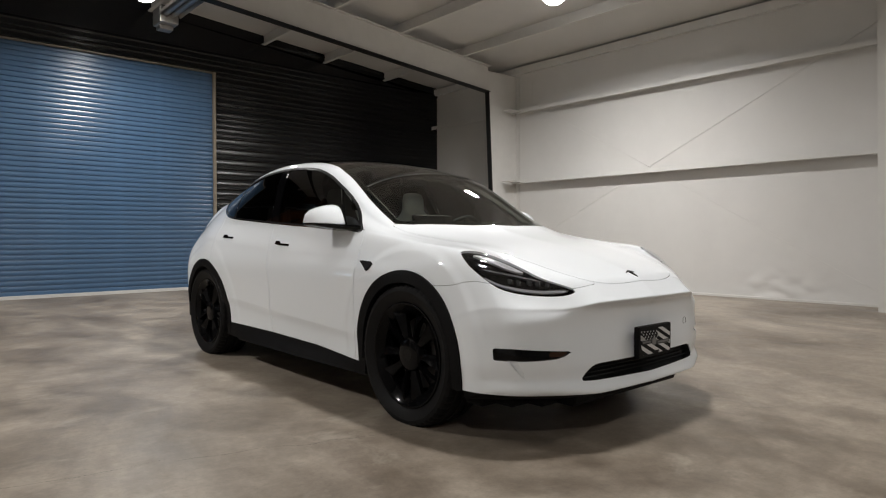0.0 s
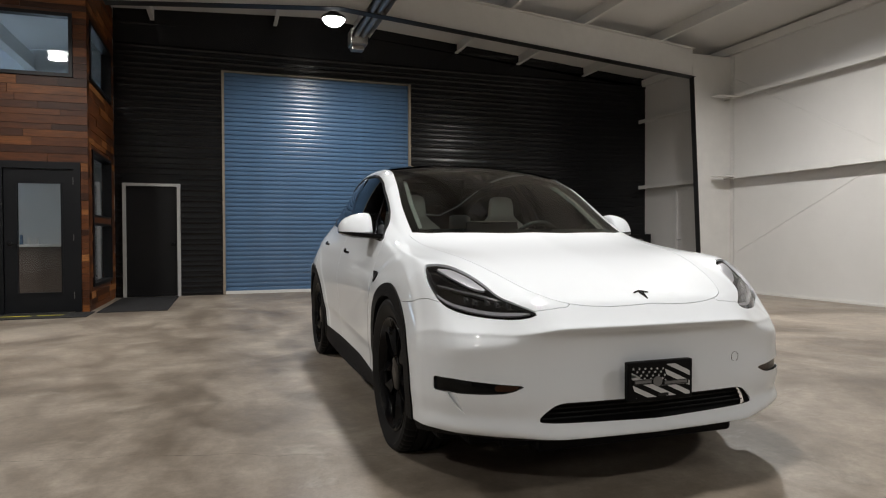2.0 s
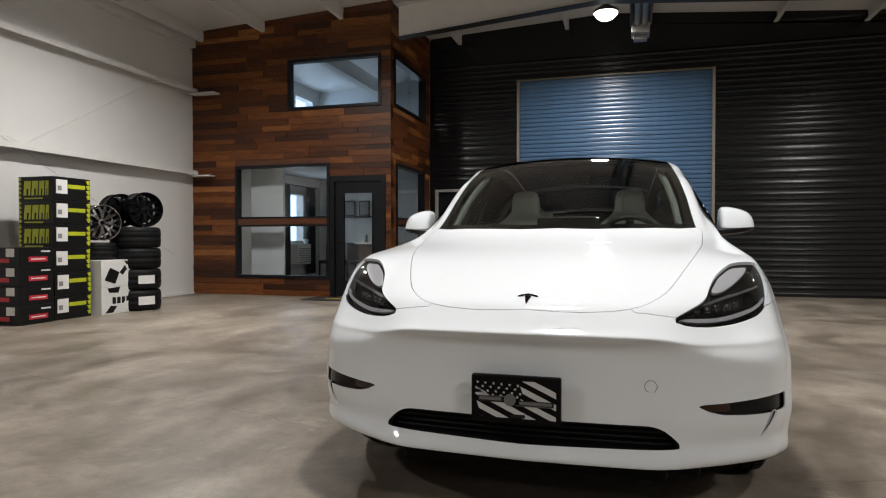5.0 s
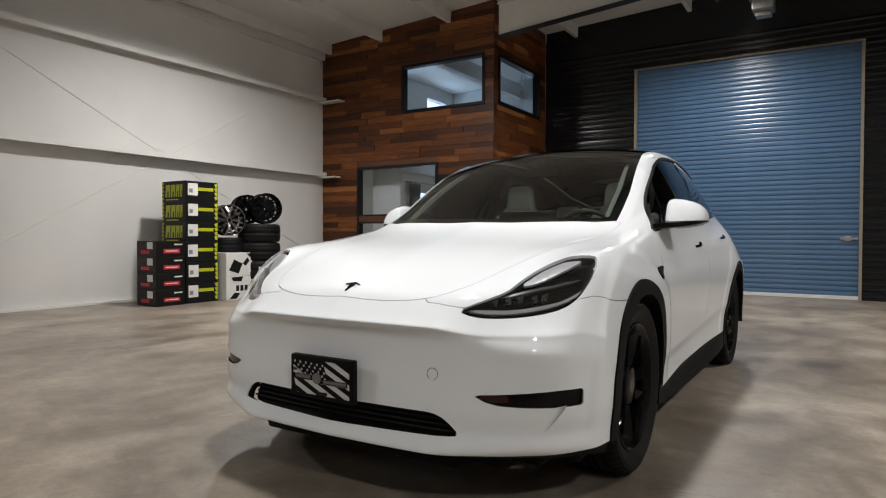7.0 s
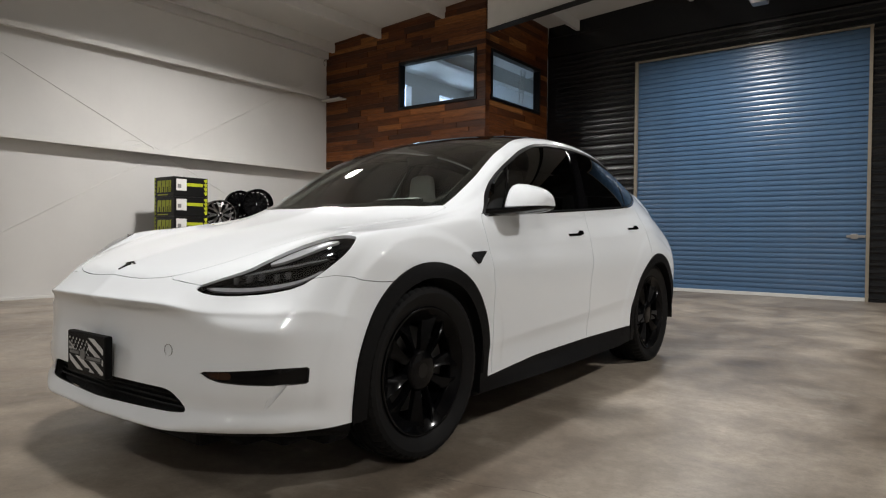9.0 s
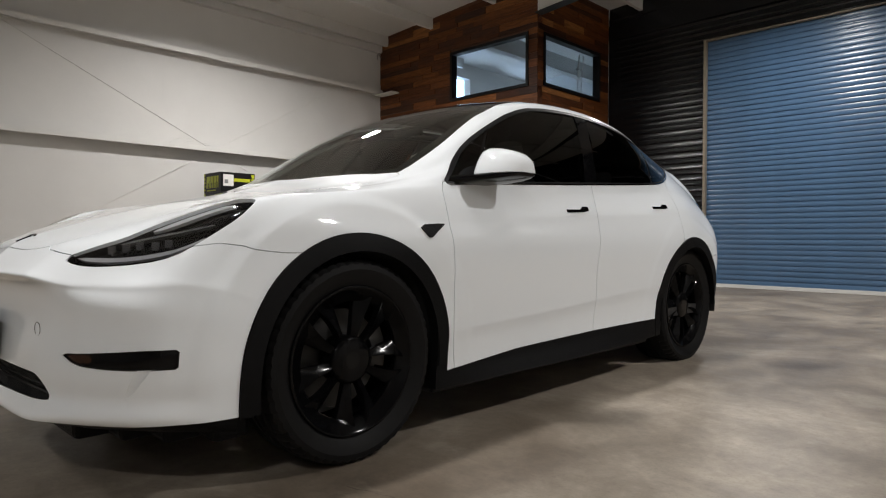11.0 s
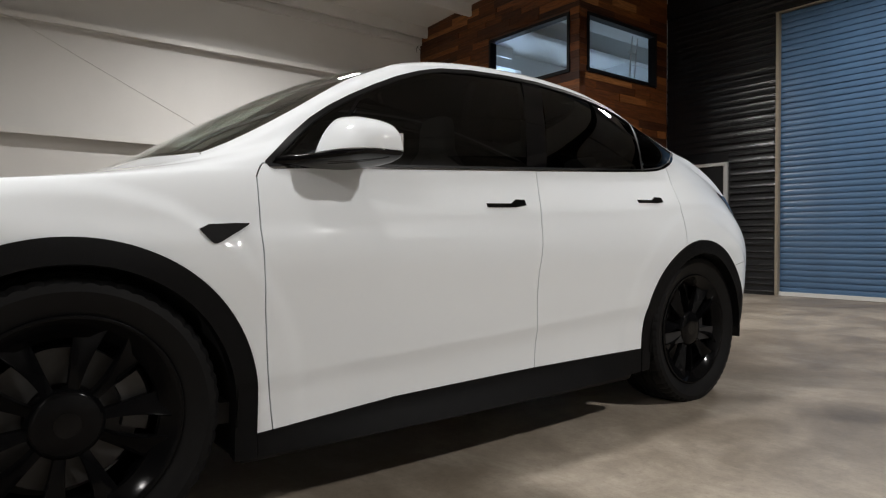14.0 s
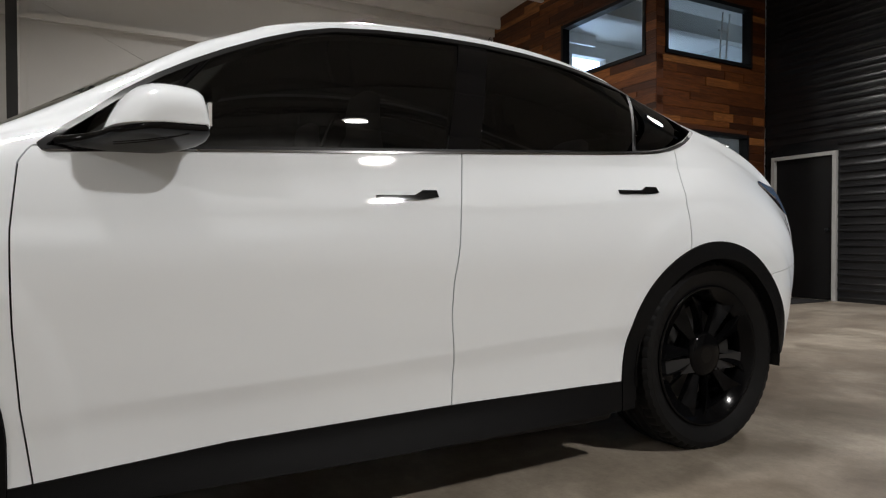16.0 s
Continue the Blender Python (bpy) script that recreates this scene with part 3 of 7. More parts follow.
def carve(u0, u1, z0, z1, holes):
    """Rectangles that fill a wall around its holes."""
    us = sorted({u0, u1, *[h[0] for h in holes], *[h[1] for h in holes]})
    out = []
    for a, b in zip(us, us[1:]):
        zs, z = sorted((h[2], h[3]) for h in holes if h[0] <= a and h[1] >= b), z0
        for h0, h1 in zs:
            if h0 > z:
                out.append((a, b, z, h0))
            z = h1
        if z < z1:
            out.append((a, b, z, z1))
    return out


for a, b, c, d in carve(OX0, OX1, 0, OFF_TOP, [UW, LW, ODR]):
    boxpart("core", a, b, OY + 0.016, OY + T, c, d, M_RAILWOOD, office)
for a, b, c, d in carve(OY + T, YB + 0.0, 0, OFF_TOP, [SU, SL]):
    boxpart("core", OX1 - T, OX1 - 0.016, a, b, c, d, M_RAILWOOD, office_s)


def framed(name, label, plane, u0, u1, z0, z1, bars=(), depth=(0.0, 0.12), width=0.05):
    """A window in the office wall: frame rails, panes. plane 'y' or 'x'."""
    w = empty(name)
    tagged(w, label, "window", kind="structure")

    def put(nm, a, b, c, d, q0, q1, mat):
        if plane == "y":
            return boxpart(nm, a, b, OY + q0, OY + q1, c, d, mat, w)
        return boxpart(nm, OX1 - q1, OX1 - q0, a, b, c, d, mat, w)
    put("window_frame", u0, u0 + width, z0, z1, -0.02, depth[1], M_DKFRAME)
    put("window_frame", u1 - width, u1, z0, z1, -0.02, depth[1], M_DKFRAME)
    put("window_frame", u0 + width, u1 - width, z0, z0 + width, -0.02, depth[1], M_DKFRAME)
    put("window_frame", u0 + width, u1 - width, z1 - width, z1, -0.02, depth[1], M_DKFRAME)
    edges = [z0 + width]
    for c, d in bars:
        put("window_rail", u0 + width, u1 - width, c, c + 0.035, -0.012, depth[1], M_DKFRAME)
        put("rail_cladding", u0 + width, u1 - width, c + 0.035, d - 0.035, -0.008, depth[1] - .02, M_RAILWOOD)
        put("window_rail", u0 + width, u1 - width, d - 0.035, d, -0.012, depth[1], M_DKFRAME)
        edges += [c, d]
    edges.append(z1 - width)
    for c, d in zip(edges[::2], edges[1::2]):
        p = put("pane", u0 + width, u1 - width, c, d, 0.05, 0.056, M_WINDOW)
        p.visible_shadow = False
    return w


framed("window_1", "wide upper office window in charcoal frame", "y", *UW)
framed("window_2", "lower office window in charcoal frame with timber middle rail", "y", *LW, bars=((1.275, 1.455),))
framed("window_3", "upper office side window in charcoal frame", "x", *SU)
framed("window_4", "lower office side window in charcoal frame with timber middle rail", "x", *SL, bars=((1.275, 1.43),))
# office door with a tall glass lite
od = empty("door_4")
tagged(od, "charcoal office door with tall glass lite", "door", kind="structure")
x0, x1 = ODR[0], ODR[1]
boxpart("frame", x0, x0 + .09, OY - .02, OY + T, 0, ODR[3], M_DKFRAME, od)
boxpart("frame", x1 - .09, x1, OY - .02, OY + T, 0, ODR[3], M_DKFRAME, od)
boxpart("frame", x0 + .09, x1 - .09, OY - .02, OY + T, ODR[3] - .10, ODR[3], M_DKFRAME, od)
leaf = empty("leaf")
leaf.parent = od
lx0, lx1 = -1.60, -1.06
for a, b, c, d in carve(x0 + .095, x1 - .095, 0.01, ODR[3] - .105, [(lx0, lx1, .30, 1.86)]):
    boxpart("leaf_panel", a, b, OY + .02, OY + .065, c, d, M_DKFRAME, leaf)
pn = boxpart("pane", lx0, lx1, OY + .04, OY + .046, .30, 1.86, M_WINDOW, leaf)
pn.visible_shadow = False
for a, b, c, d in ((lx0 - .025, lx0, .275, 1.885), (lx1, lx1 + .025, .275, 1.885), (lx0, lx1, .275, .30), (lx0, lx1, 1.86, 1.885)):
    boxpart("lite_bead", a, b, OY + .008, OY + .02, c, d, M_DKFRAME, leaf)
bm = bmesh.new()
tube(bm, [(x0 + .16, OY + .02, 1.0), (x0 + .16, OY - .035, 1.0), (x0 + .27, OY - .035, 1.0)], .010, 8)
bmesh.ops.create_cone(bm, cap_ends=True, segments=20, radius1=.03, radius2=.03, depth=.012, matrix=pose(x0 + .16, OY + .012, 1.0, 90, 0, 0))
part("lever", bm, M_BLACKDOOR, leaf, smooth=True)
for z in (.25, 1.08, 1.9):
    boxpart("hinge", x1 - .10, x1 - .085, OY + .005, OY + .02, z - .05, z + .05, M_GALV, od)

# ceilings, floors and back parts of the two office rooms
rooms = empty("office_rooms")
tagged(rooms, "pale inner walls and ceilings of the office", "wall", kind="structure")
boxpart("mid_floor", OX0, OX1 - T, OY + T, YO, 2.62, 2.95, M_PALE, rooms)
boxpart("upper_beam", -2.74, -2.56, OY + T, YO, 4.60, 4.615, M_PALE, rooms)
boxpart("upper_beam_web", -2.66, -2.64, OY + T, YO, 4.615, 4.98, M_PALE, rooms)
boxpart("inner_wall", OX1 - T, OX1, YB + .17, YO, 0, 5.3, M_PALE, rooms)
boxpart("partition", -3.78, -3.08, 10.40, 10.47, 0.0, 2.62, M_PALE, rooms)
for x, y in OFFICE_LAMPS:
    pl = empty("ceiling_panel_lamp", (0, 0, 0))
    tagged(pl, "small white lit panel lamp on the office ceiling", "ceiling lamp", group="office panel lamps")
    boxpart("frame", x - .16, x + .16, y - .30, y + .30, 2.60, 2.62, M_CARD_W, pl)
    boxpart("diffuser", x - .14, x + .14, y - .28, y + .28, 2.592, 2.60, M_PANELGLOW, pl)
# things in the lower office
for k, (y0, y1) in enumerate(((12.98, 13.42), (14.28, 14.72))):
    bm = bmesh.new()
    ring = []
    for i in range(25):
        y = y0 + (y1 - y0) * i / 24
        xx = XL + 0.09 + 0.03 * math.sin(i * 1.7)
        ring.append([bm.verts.new((xx + dx, y, z)) for z in (0.15, 2.36) for dx in (0, .01)])
    for a, b in zip(ring, ring[1:]):
        bm.faces.new((a[0], b[0], b[2], a[2]))
        bm.faces.new((a[1], a[3], b[3], b[1]))
    tagged(mesh_ob("curtain", bm, M_CURTAIN), "dark pleated curtain beside the office window", "curtain", group="office curtains")
bm = bmesh.new()
tube(bm, [(XL + .10, 12.8, 2.38), (XL + .10, 14.9, 2.38)], .014, 8)
tagged(mesh_ob("curtain_rod", bm, M_DKFRAME), "black curtain rod above the office window", "curtain rod")
ac = empty("air_conditioner")
tagged(ac, "white through-wall air conditioner under the window", "air conditioner")
boxpart("case", XL, XL + .28, 13.50, 14.16, .42, .92, M_CARD_W, ac, bevel=.012)
for k in range(7):
    boxpart("louvre", XL + .28, XL + .29, 13.53, 14.13, .46 + k * .055, .487 + k * .055, M_INK, ac)
plant = empty("potted_plant")
tagged(plant, "small leafy green plant on the window sill", "plant")
bm = bmesh.new()
bmesh.ops.create_cone(bm, cap_ends=True, segments=16, radius1=.05, radius2=.07, depth=.12, matrix=Matrix.Translation((XL + .22, 14.0, .985)))
part("pot", bm, M_CARD_W, plant)
M_LEAF = material("plant_leaf", (0.03, 0.09, 0.025), 0.5, var=0.4, scale=20)
bm = bmesh.new()
for k in range(46):
    a, r, z = random.uniform(0, 6.28), random.uniform(.03, .19), 1.06 + random.uniform(0, .32)
    c = Vector((XL + .22 + r * .6 * math.cos(a), 14.0 + r * math.sin(a), z))
    d = Vector((math.cos(a), math.sin(a), random.uniform(-.4, .6))).normalized() * .055
    s = d.cross(Vector((0, 0, 1))).normalized() * .022
    bm.faces.new([bm.verts.new(p) for p in (c - d, c + s, c + d, c - s)])
part("leaves", bm, M_LEAF, plant)


def office_chair(x, y, rz):
    ch = empty("chair", (x, y, 0))
    ch.rotation_euler = (0, 0, radians(rz))
    tagged(ch, "dark upholstered waiting chair on pale floor", "chair", group="waiting chairs")
    for nm, b in (("seat", (-.23, .23, -.23, .23, .42, .50)), ("backrest", (-.23, .23, .20, .26, .50, .95))):
        bm = bmesh.new()
        box(bm, *b, .02)
        part(nm, bm, M_CURTAIN, ch)
    for sx in (-.2, .2):
        for sy in (-.2, .2):
            bm = bmesh.new()
            box(bm, sx - .015, sx + .015, sy - .015, sy + .015, 0, .42)
            part("leg", bm, M_DKFRAME, ch)


office_chair(-4.1, 14.5, 0)
office_chair(-3.5, 14.5, 0)
desk = empty("counter")
tagged(desk, "brown reception counter behind the glass door", "counter")
M_DESK = material("brown_laminate", (0.10, 0.07, 0.055), 0.45, var=0.25, scale=4)
boxpart("front", -2.35, -1.45, 12.3, 12.36, 0, .93, M_DESK, desk)
boxpart("top", -2.40, -1.40, 12.2, 12.85, .93, .97, M_CARD_W, desk, bevel=.006)
boxpart("side", -2.35, -2.30, 12.36, 12.8, 0, .93, M_DESK, desk)
for k, (x, w, h, mat) in enumerate(((-2.30, .07, .13, M_CARD_W), (-2.20, .05, .17, M_BLUE), (-2.09, .06, .14, M_CARD_W), (-1.96, .05, .12, M_PAPER))):
    bm = bmesh.new()
    bmesh.ops.create_cone(bm, cap_ends=True, segments=14, radius1=w * .6, radius2=w * .45, depth=h, matrix=Matrix.Translation((x, 12.4, .97 + h / 2)))
    tagged(mesh_ob("bottle", bm, mat), "small bottle standing on the reception counter", "bottle", group="counter bottles")
for k in range(3):
    fr = empty("picture_frame")
    tagged(fr, "small dark picture on a wall shelf", "picture", group="shelf pictures")
    boxpart("frame", -4.40 + k * .42, -4.10 + k * .42, YO - .09, YO - .06, 1.66, 2.06, M_DKFRAME, fr)
    boxpart("print", -4.37 + k * .42, -4.13 + k * .42, YO - .095, YO - .09, 1.69, 2.03, M_INK, fr)
tagged(boxpart("wall_shelf", -4.6, -3.0, YO - .2, YO, 1.61, 1.65, M_DKFRAME), "dark wall shelf in the office", "shelf")
# small lit sign in the side window
sign = empty("window_sign")
tagged(sign, "small pink and lime lit sign in the side window", "sign")
for (y0, y1, z0, z1), col in (((10.45, 10.72, .96, 1.12), (1.0, .05, .12)), ((10.42, 10.70, .66, .82), (.55, .75, .05))):
    M = glow("sign_tube", col, 0.55)
    bm = bmesh.new()
    for k in range(3):
        a = y0 + (y1 - y0) * k / 3
        tube(bm, [(OX1 - .22, a + .01, z0), (OX1 - .22, a + .01, z1), (OX1 - .22, a + .07, z1), (OX1 - .22, a + .07, z0)], .008, 6)
    part("tube", bm, M, sign)
boxpart("sign_back", OX1 - .26, OX1 - .24, 10.38, 10.80, .6, 1.18, M_DKFRAME, sign)
# lamp and stored things in the upper office
st = empty("leaning_poles")
tagged(st, "pale poles leaning by the upper window", "pole")
for a, b in ((11.5, 11.55), (11.62, 11.7)):
    bm = bmesh.new()
    tube(bm, [(OX1 - .30, a, 2.95), (OX1 - .22, b, 4.25)], .012, 8)
    part("pole", bm, M_CARD_W, st)
boxpart("cross_piece", OX1 - .27, OX1 - .24, 11.5, 11.72, 3.98, 4.0, M_CARD_W, st)

# mats
for nm, b, lab in (("door_mat", (-2.08, -0.62, 9.22, 9.86), "black rubber mat at the office door with yellow print"), ("door_mat", (-0.58, 0.36, 9.72, 12.1), "long black rubber mat at the black door")):
    bm = bmesh.new()
    box(bm, *b, 0.0, 0.012, 0.004)
    mt = empty(nm)
    tagged(mt, lab, "mat")
    part("sheet", bm, M_RUBBERMAT, mt)
    if b[2] < 9.5:
        boxpart("print_bar", -1.75, -1.35, 9.50, 9.56, .012, .014, M_YELLOW, mt)
        boxpart("print_bar", -1.28, -0.95, 9.50, 9.55, .012, .014, M_YELLOW, mt)
bm = bmesh.new()
box(bm, 8.7, 10.42, 10.75, 11.9, 0.0, 0.010, 0.003)
tagged(mesh_ob("floor_mat", bm, M_RUBBERMAT), "dark floor mat in the back corner", "mat")

# ---------------------------------------------------------------- lamps and heater
lamp0 = None
for lx, ly in LAMPS:
    if lamp0:
        copy_thing(lamp0, Matrix.Translation((lx, ly, LAMP_Z)))
        continue
    lamp0 = empty("high_bay_lamp", (lx, ly, LAMP_Z))
    tagged(lamp0, "round black LED high bay lamp, lit", "ceiling lamp", group="high bay lamps")
    # diffuser dome made broad and deep to take in the lamp's bloom
    bm = bmesh.new()
    lathe(bm, [(.001, -.120), (.05, -.116), (.10, -.100), (.145, -.068), (.175, -.030), (.188, 0.0), (.001, .004)], 40, Matrix.Rotation(radians(-90), 4, "Y"))
    part("diffuser", bm, M_LAMPGLOW, lamp0)
    bm = bmesh.new()
    lathe(bm, [(.188, -.004), (.200, -.002), (.202, .03), (.18, .05), (.10, .06), (.09, .11), (.05, .13), (.012, .135), (.008, .20)], 40, Matrix.Rotation(radians(-90), 4, "Y"))
    part("housing", bm, M_DARKSTEEL, lamp0, smooth=True)
    bm = bmesh.new()
    tube(bm, [(0, 0, .19), (0, 0, deck(lx) - LAMP_Z - .02)], .005, 6)
    part("hook", bm, M_GALV, lamp0)

heater = empty("tube_heater")
tagged(heater, "grey metal radiant tube heater hung under the roof", "heater")
hx, hz = 3.47, 4.62
bm = bmesh.new()
prof = [(-.17, .0), (-.10, .13), (.10, .13), (.17, .0)]
rows = [[bm.verts.new((hx + a, y, hz + b + o)) for a, b in prof for o in (0,)] for y, o in ((10.75, 0), (4.5, 0))]
rows2 = [[bm.verts.new((hx + a * 1.02, y, hz + b + .004)) for a, b in prof] for y in (10.75, 4.5)]
for k in range(3):
    bm.faces.new((rows[0][k], rows[0][k + 1], rows[1][k + 1], rows[1][k]))
    bm.faces.new((rows2[0][k + 1], rows2[0][k], rows2[1][k], rows2[1][k + 1]))
part("reflector", bm, M_GALV, heater)
for dx in (-.06, .06):
    bm = bmesh.new()
    tube(bm, [(hx + dx, y, hz + .05) for y in (10.95, 8.0, 4.5)], .05, 14)
    part("burner_tube", bm, M_GALV, heater)
boxpart("end_box", hx - .15, hx + .15, 10.75, 11.12, hz - .10, hz + .17, M_GALV, heater, bevel=.015)
boxpart("end_cap", hx - .11, hx + .11, 10.90, 11.08, hz - .17, hz - .10, M_GALV, heater, bevel=.01)
for y in (10.4, 8.2, 6.0):
    bm = bmesh.new()
    tube(bm, [(hx, y, hz + .13), (hx, y, deck(hx))], .004, 6)
    part("chain", bm, M_GALV, heater)

# ---------------------------------------------------------------- stacks by the west wall
# boxes: (x0, x1), (y0, y1), height each, count
def carton(name, label, group, x0, x1, y0, y1, z0, z1, body):
    c = empty(name)
    tagged(c, label, "box", group=group)
    bm = bmesh.new()
    box(bm, x0, x1, y0, y1, z0 + .001, z1 - .001, .006)
    part("carton_body", bm, body, c)
    return c


def tab(c, nm, face, a, b, z0, z1, mat, at, lift=.003):
    """A printed patch on the +x face (face 'x') or the -y face (face 'y')."""
    if face == "x":
        boxpart(nm, at, at + lift, a, b, z0, z1, mat, c)
    else:
        boxpart(nm, a, b, at - lift, at, z0, z1, mat, c)


CX0, CX1, CY0, CY1, CH = -4.28, -3.71, 5.87, 6.45, 0.307
for k in range(6):
    j = random.uniform(-.012, .012)
    c = carton("wheel_carton", "black wheel carton with lime print and white label", "lime printed cartons", CX0 + j, CX1 + j, CY0, CY1, k * CH, (k + 1) * CH, M_CARD_K)
    z = k * CH
    X, Y = CX1 + j, CY0
    tab(c, "label", "x", Y + .04, Y + .21, z + .09, z + .27, M_PAPER, X)
    tab(c, "label_print", "x", Y + .06, Y + .12, z + .13, z + .19, M_INK, X + .003, .0015)
    tab(c, "stripe", "x", Y + .215, Y + .49, z + .165, z + .215, M_LIME, X)
    # jagged lime flash along the far edge
    bm = bmesh.new()
    for q in range(4):
        zz = z + .03 + q * .066
        v = [bm.verts.new((X + .003, yy, z2)) for yy, z2 in ((CY1 - .075, zz + .05), (CY1 - .012, zz + .066), (CY1 - .012, zz + .012), (CY1 - .045, zz))]
        bm.faces.new(v)
    part("flash", bm, M_LIME, c)
    # slanted lime blocks and jagged edging on the short side
    for a, w in ((.085, .125), (.215, .115), (.335, .095), (.44, .055)):
        bm = bmesh.new()
        v = [(CX0 + j + a + dx, zz) for dx, zz in ((0, z + .065), (w * .86, z + .065), (w, z + .25), (w * .14, z + .25))]
        flat(bm, v, Y - .003, Y)
        part("mark", bm, M_LIME, c)
        bm = bmesh.new()
        flat(bm, [(CX0 + j + a + dx, zz) for dx, zz in ((w * .40, z + .065), (w * .62, z + .065), (w * .66, z + .150), (w * .44, z + .150))], Y - .0045, Y - .003)
        part("mark_core", bm, M_CARD_K, c)
    for q in range(5):
        bm = bmesh.new()
        zz = z + .015 + q * .058
        flat(bm, [(CX0 + j + .006, zz), (CX0 + j + .052, zz + .018), (CX0 + j + .030, zz + .052), (CX0 + j + .006, zz + .046)], Y - .003, Y)
        part("flash", bm, M_LIME, c)
    tab(c, "edge_bar", "y", CX0 + j + .10, CX0 + j + .40, z + .018, z + .036, M_LIME, Y)
RX0, RX1, RY0, RY1, RH = -4.14, -3.68, 5.36, 5.83, 0.235
for k in range(4):
    c = carton("wheel_carton", "black wheel carton with red and white print", "red printed cartons", RX0, RX1, RY0, RY1, k * RH, (k + 1) * RH, M_CARD_K)
    z = k * RH
    tab(c, "red_bar", "x", RY0 + .12, RY0 + .38, z + .06, z + .12, M_REDP, RX1)
    tab(c, "white_bar", "x", RY0 + .15, RY0 + .35, z + .083, z + .098, M_PAPER, RX1 + .003, .0015)
    tab(c, "small_bar", "x", RY0 + .29, RY0 + .42, z + .175, z + .195, M_PAPER, RX1)
    tab(c, "red_bar", "y", RX0 + .10, RX0 + .30, z + .05, z + .10, M_REDP, RY0)
    tab(c, "label", "y", RX0 + .25, RX0 + .38, z + .12, z + .22, M_PAPER, RY0)
WX0, WX1, WY0, WY1 = -4.14, -3.59, 6.50, 7.08
for k in range(2):
    c = carton("wheel_carton", "white carton with black angular pattern", "white cartons", WX0, WX1, WY0, WY1, k * .375, (k + 1) * .375, M_CARD_W)
    z = k * .375
    for poly in (([(.06, .02), (.20, .02), (.27, .10), (.16, .12)], [(.10, .36), (.33, .37), (.30, .29), (.13, .30)], [(.50, .0), (.56, .03), (.56, .10)]) if k == 0 else
                 ([(.05, .10), (.15, .27), (.32, .20), (.24, .04)], [(.32, .20), (.42, .30), (.46, .24), (.38, .16)], [(.40, .36), (.52, .36), (.46, .30)])):
        bm = bmesh.new()
        bm.faces.new([bm.verts.new((WX1 + .002, WY0 + a, z + b)) for a, b in poly])
        part("pattern", bm, M_CARD_K, c)
    if k == 0:
        for q in range(4):
            tab(c, "mark", "x", WY0 + .19 + q * .085, WY0 + .25 + q * .085, .14, .23, M_CARD_K, WX1)
    tab(c, "label", "x", WY0 + .40, WY0 + .52, z + .05, z + .16, M_PAPER, WX1, .004)


def loose_tyre(x, y, z, r, h, label=True):
    t = empty("tyre", (x, y, z))
    tagged(t, "new black tyre stacked by the white wall", "tyre", group="stacked tyres")
    bm = bmesh.new()
    hw = h / 2
    prof = [(r * .62, -hw * .75), (r * .68, -hw * .97), (r * .85, -hw), (r * .95, -hw * .92), (r * .985, -hw * .7), (r, -hw * .55), (r * .985, -hw * .5), (r, -hw * .45), (r * 1.002, -.02),
            (r * .985, -.012), (r * .985, .012), (r * 1.002, .02), (r, hw * .45), (r * .985, hw * .5), (r, hw * .55), (r * .985, hw * .7), (r * .95, hw * .92), (r * .85, hw), (r * .68, hw * .97), (r * .62, hw * .75)]
    lathe(bm, prof, 96, Matrix.Translation((0, 0, hw)) @ Matrix.Rotation(radians(90), 4, "Y"), notch=lambda k, n: -.006 if k % 3 == 0 and n in (4, 5, 14, 15) else 0)
    part("carcass", bm, M_RUBBER, t, smooth=True)
    if label:
        bm = bmesh.new()
        row = [[bm.verts.new(((r + .004) * math.cos(a), (r + .004) * math.sin(a), zz)) for zz in (hw - .06, hw + .06)] for a in np.linspace(-.75, -.05, 8)]
        for a, b in zip(row, row[1:]):
            bm.faces.new((a[0], b[0], b[1], a[1]))
        part("tread_label", bm, M_PAPER, t, "white paper tread label")
    return t


for k in range(4):
    loose_tyre(-3.73, 7.29, k * .305, .345, .30, k < 2)
loose_tyre(-3.97, 6.81, .752, .26, .24, False)


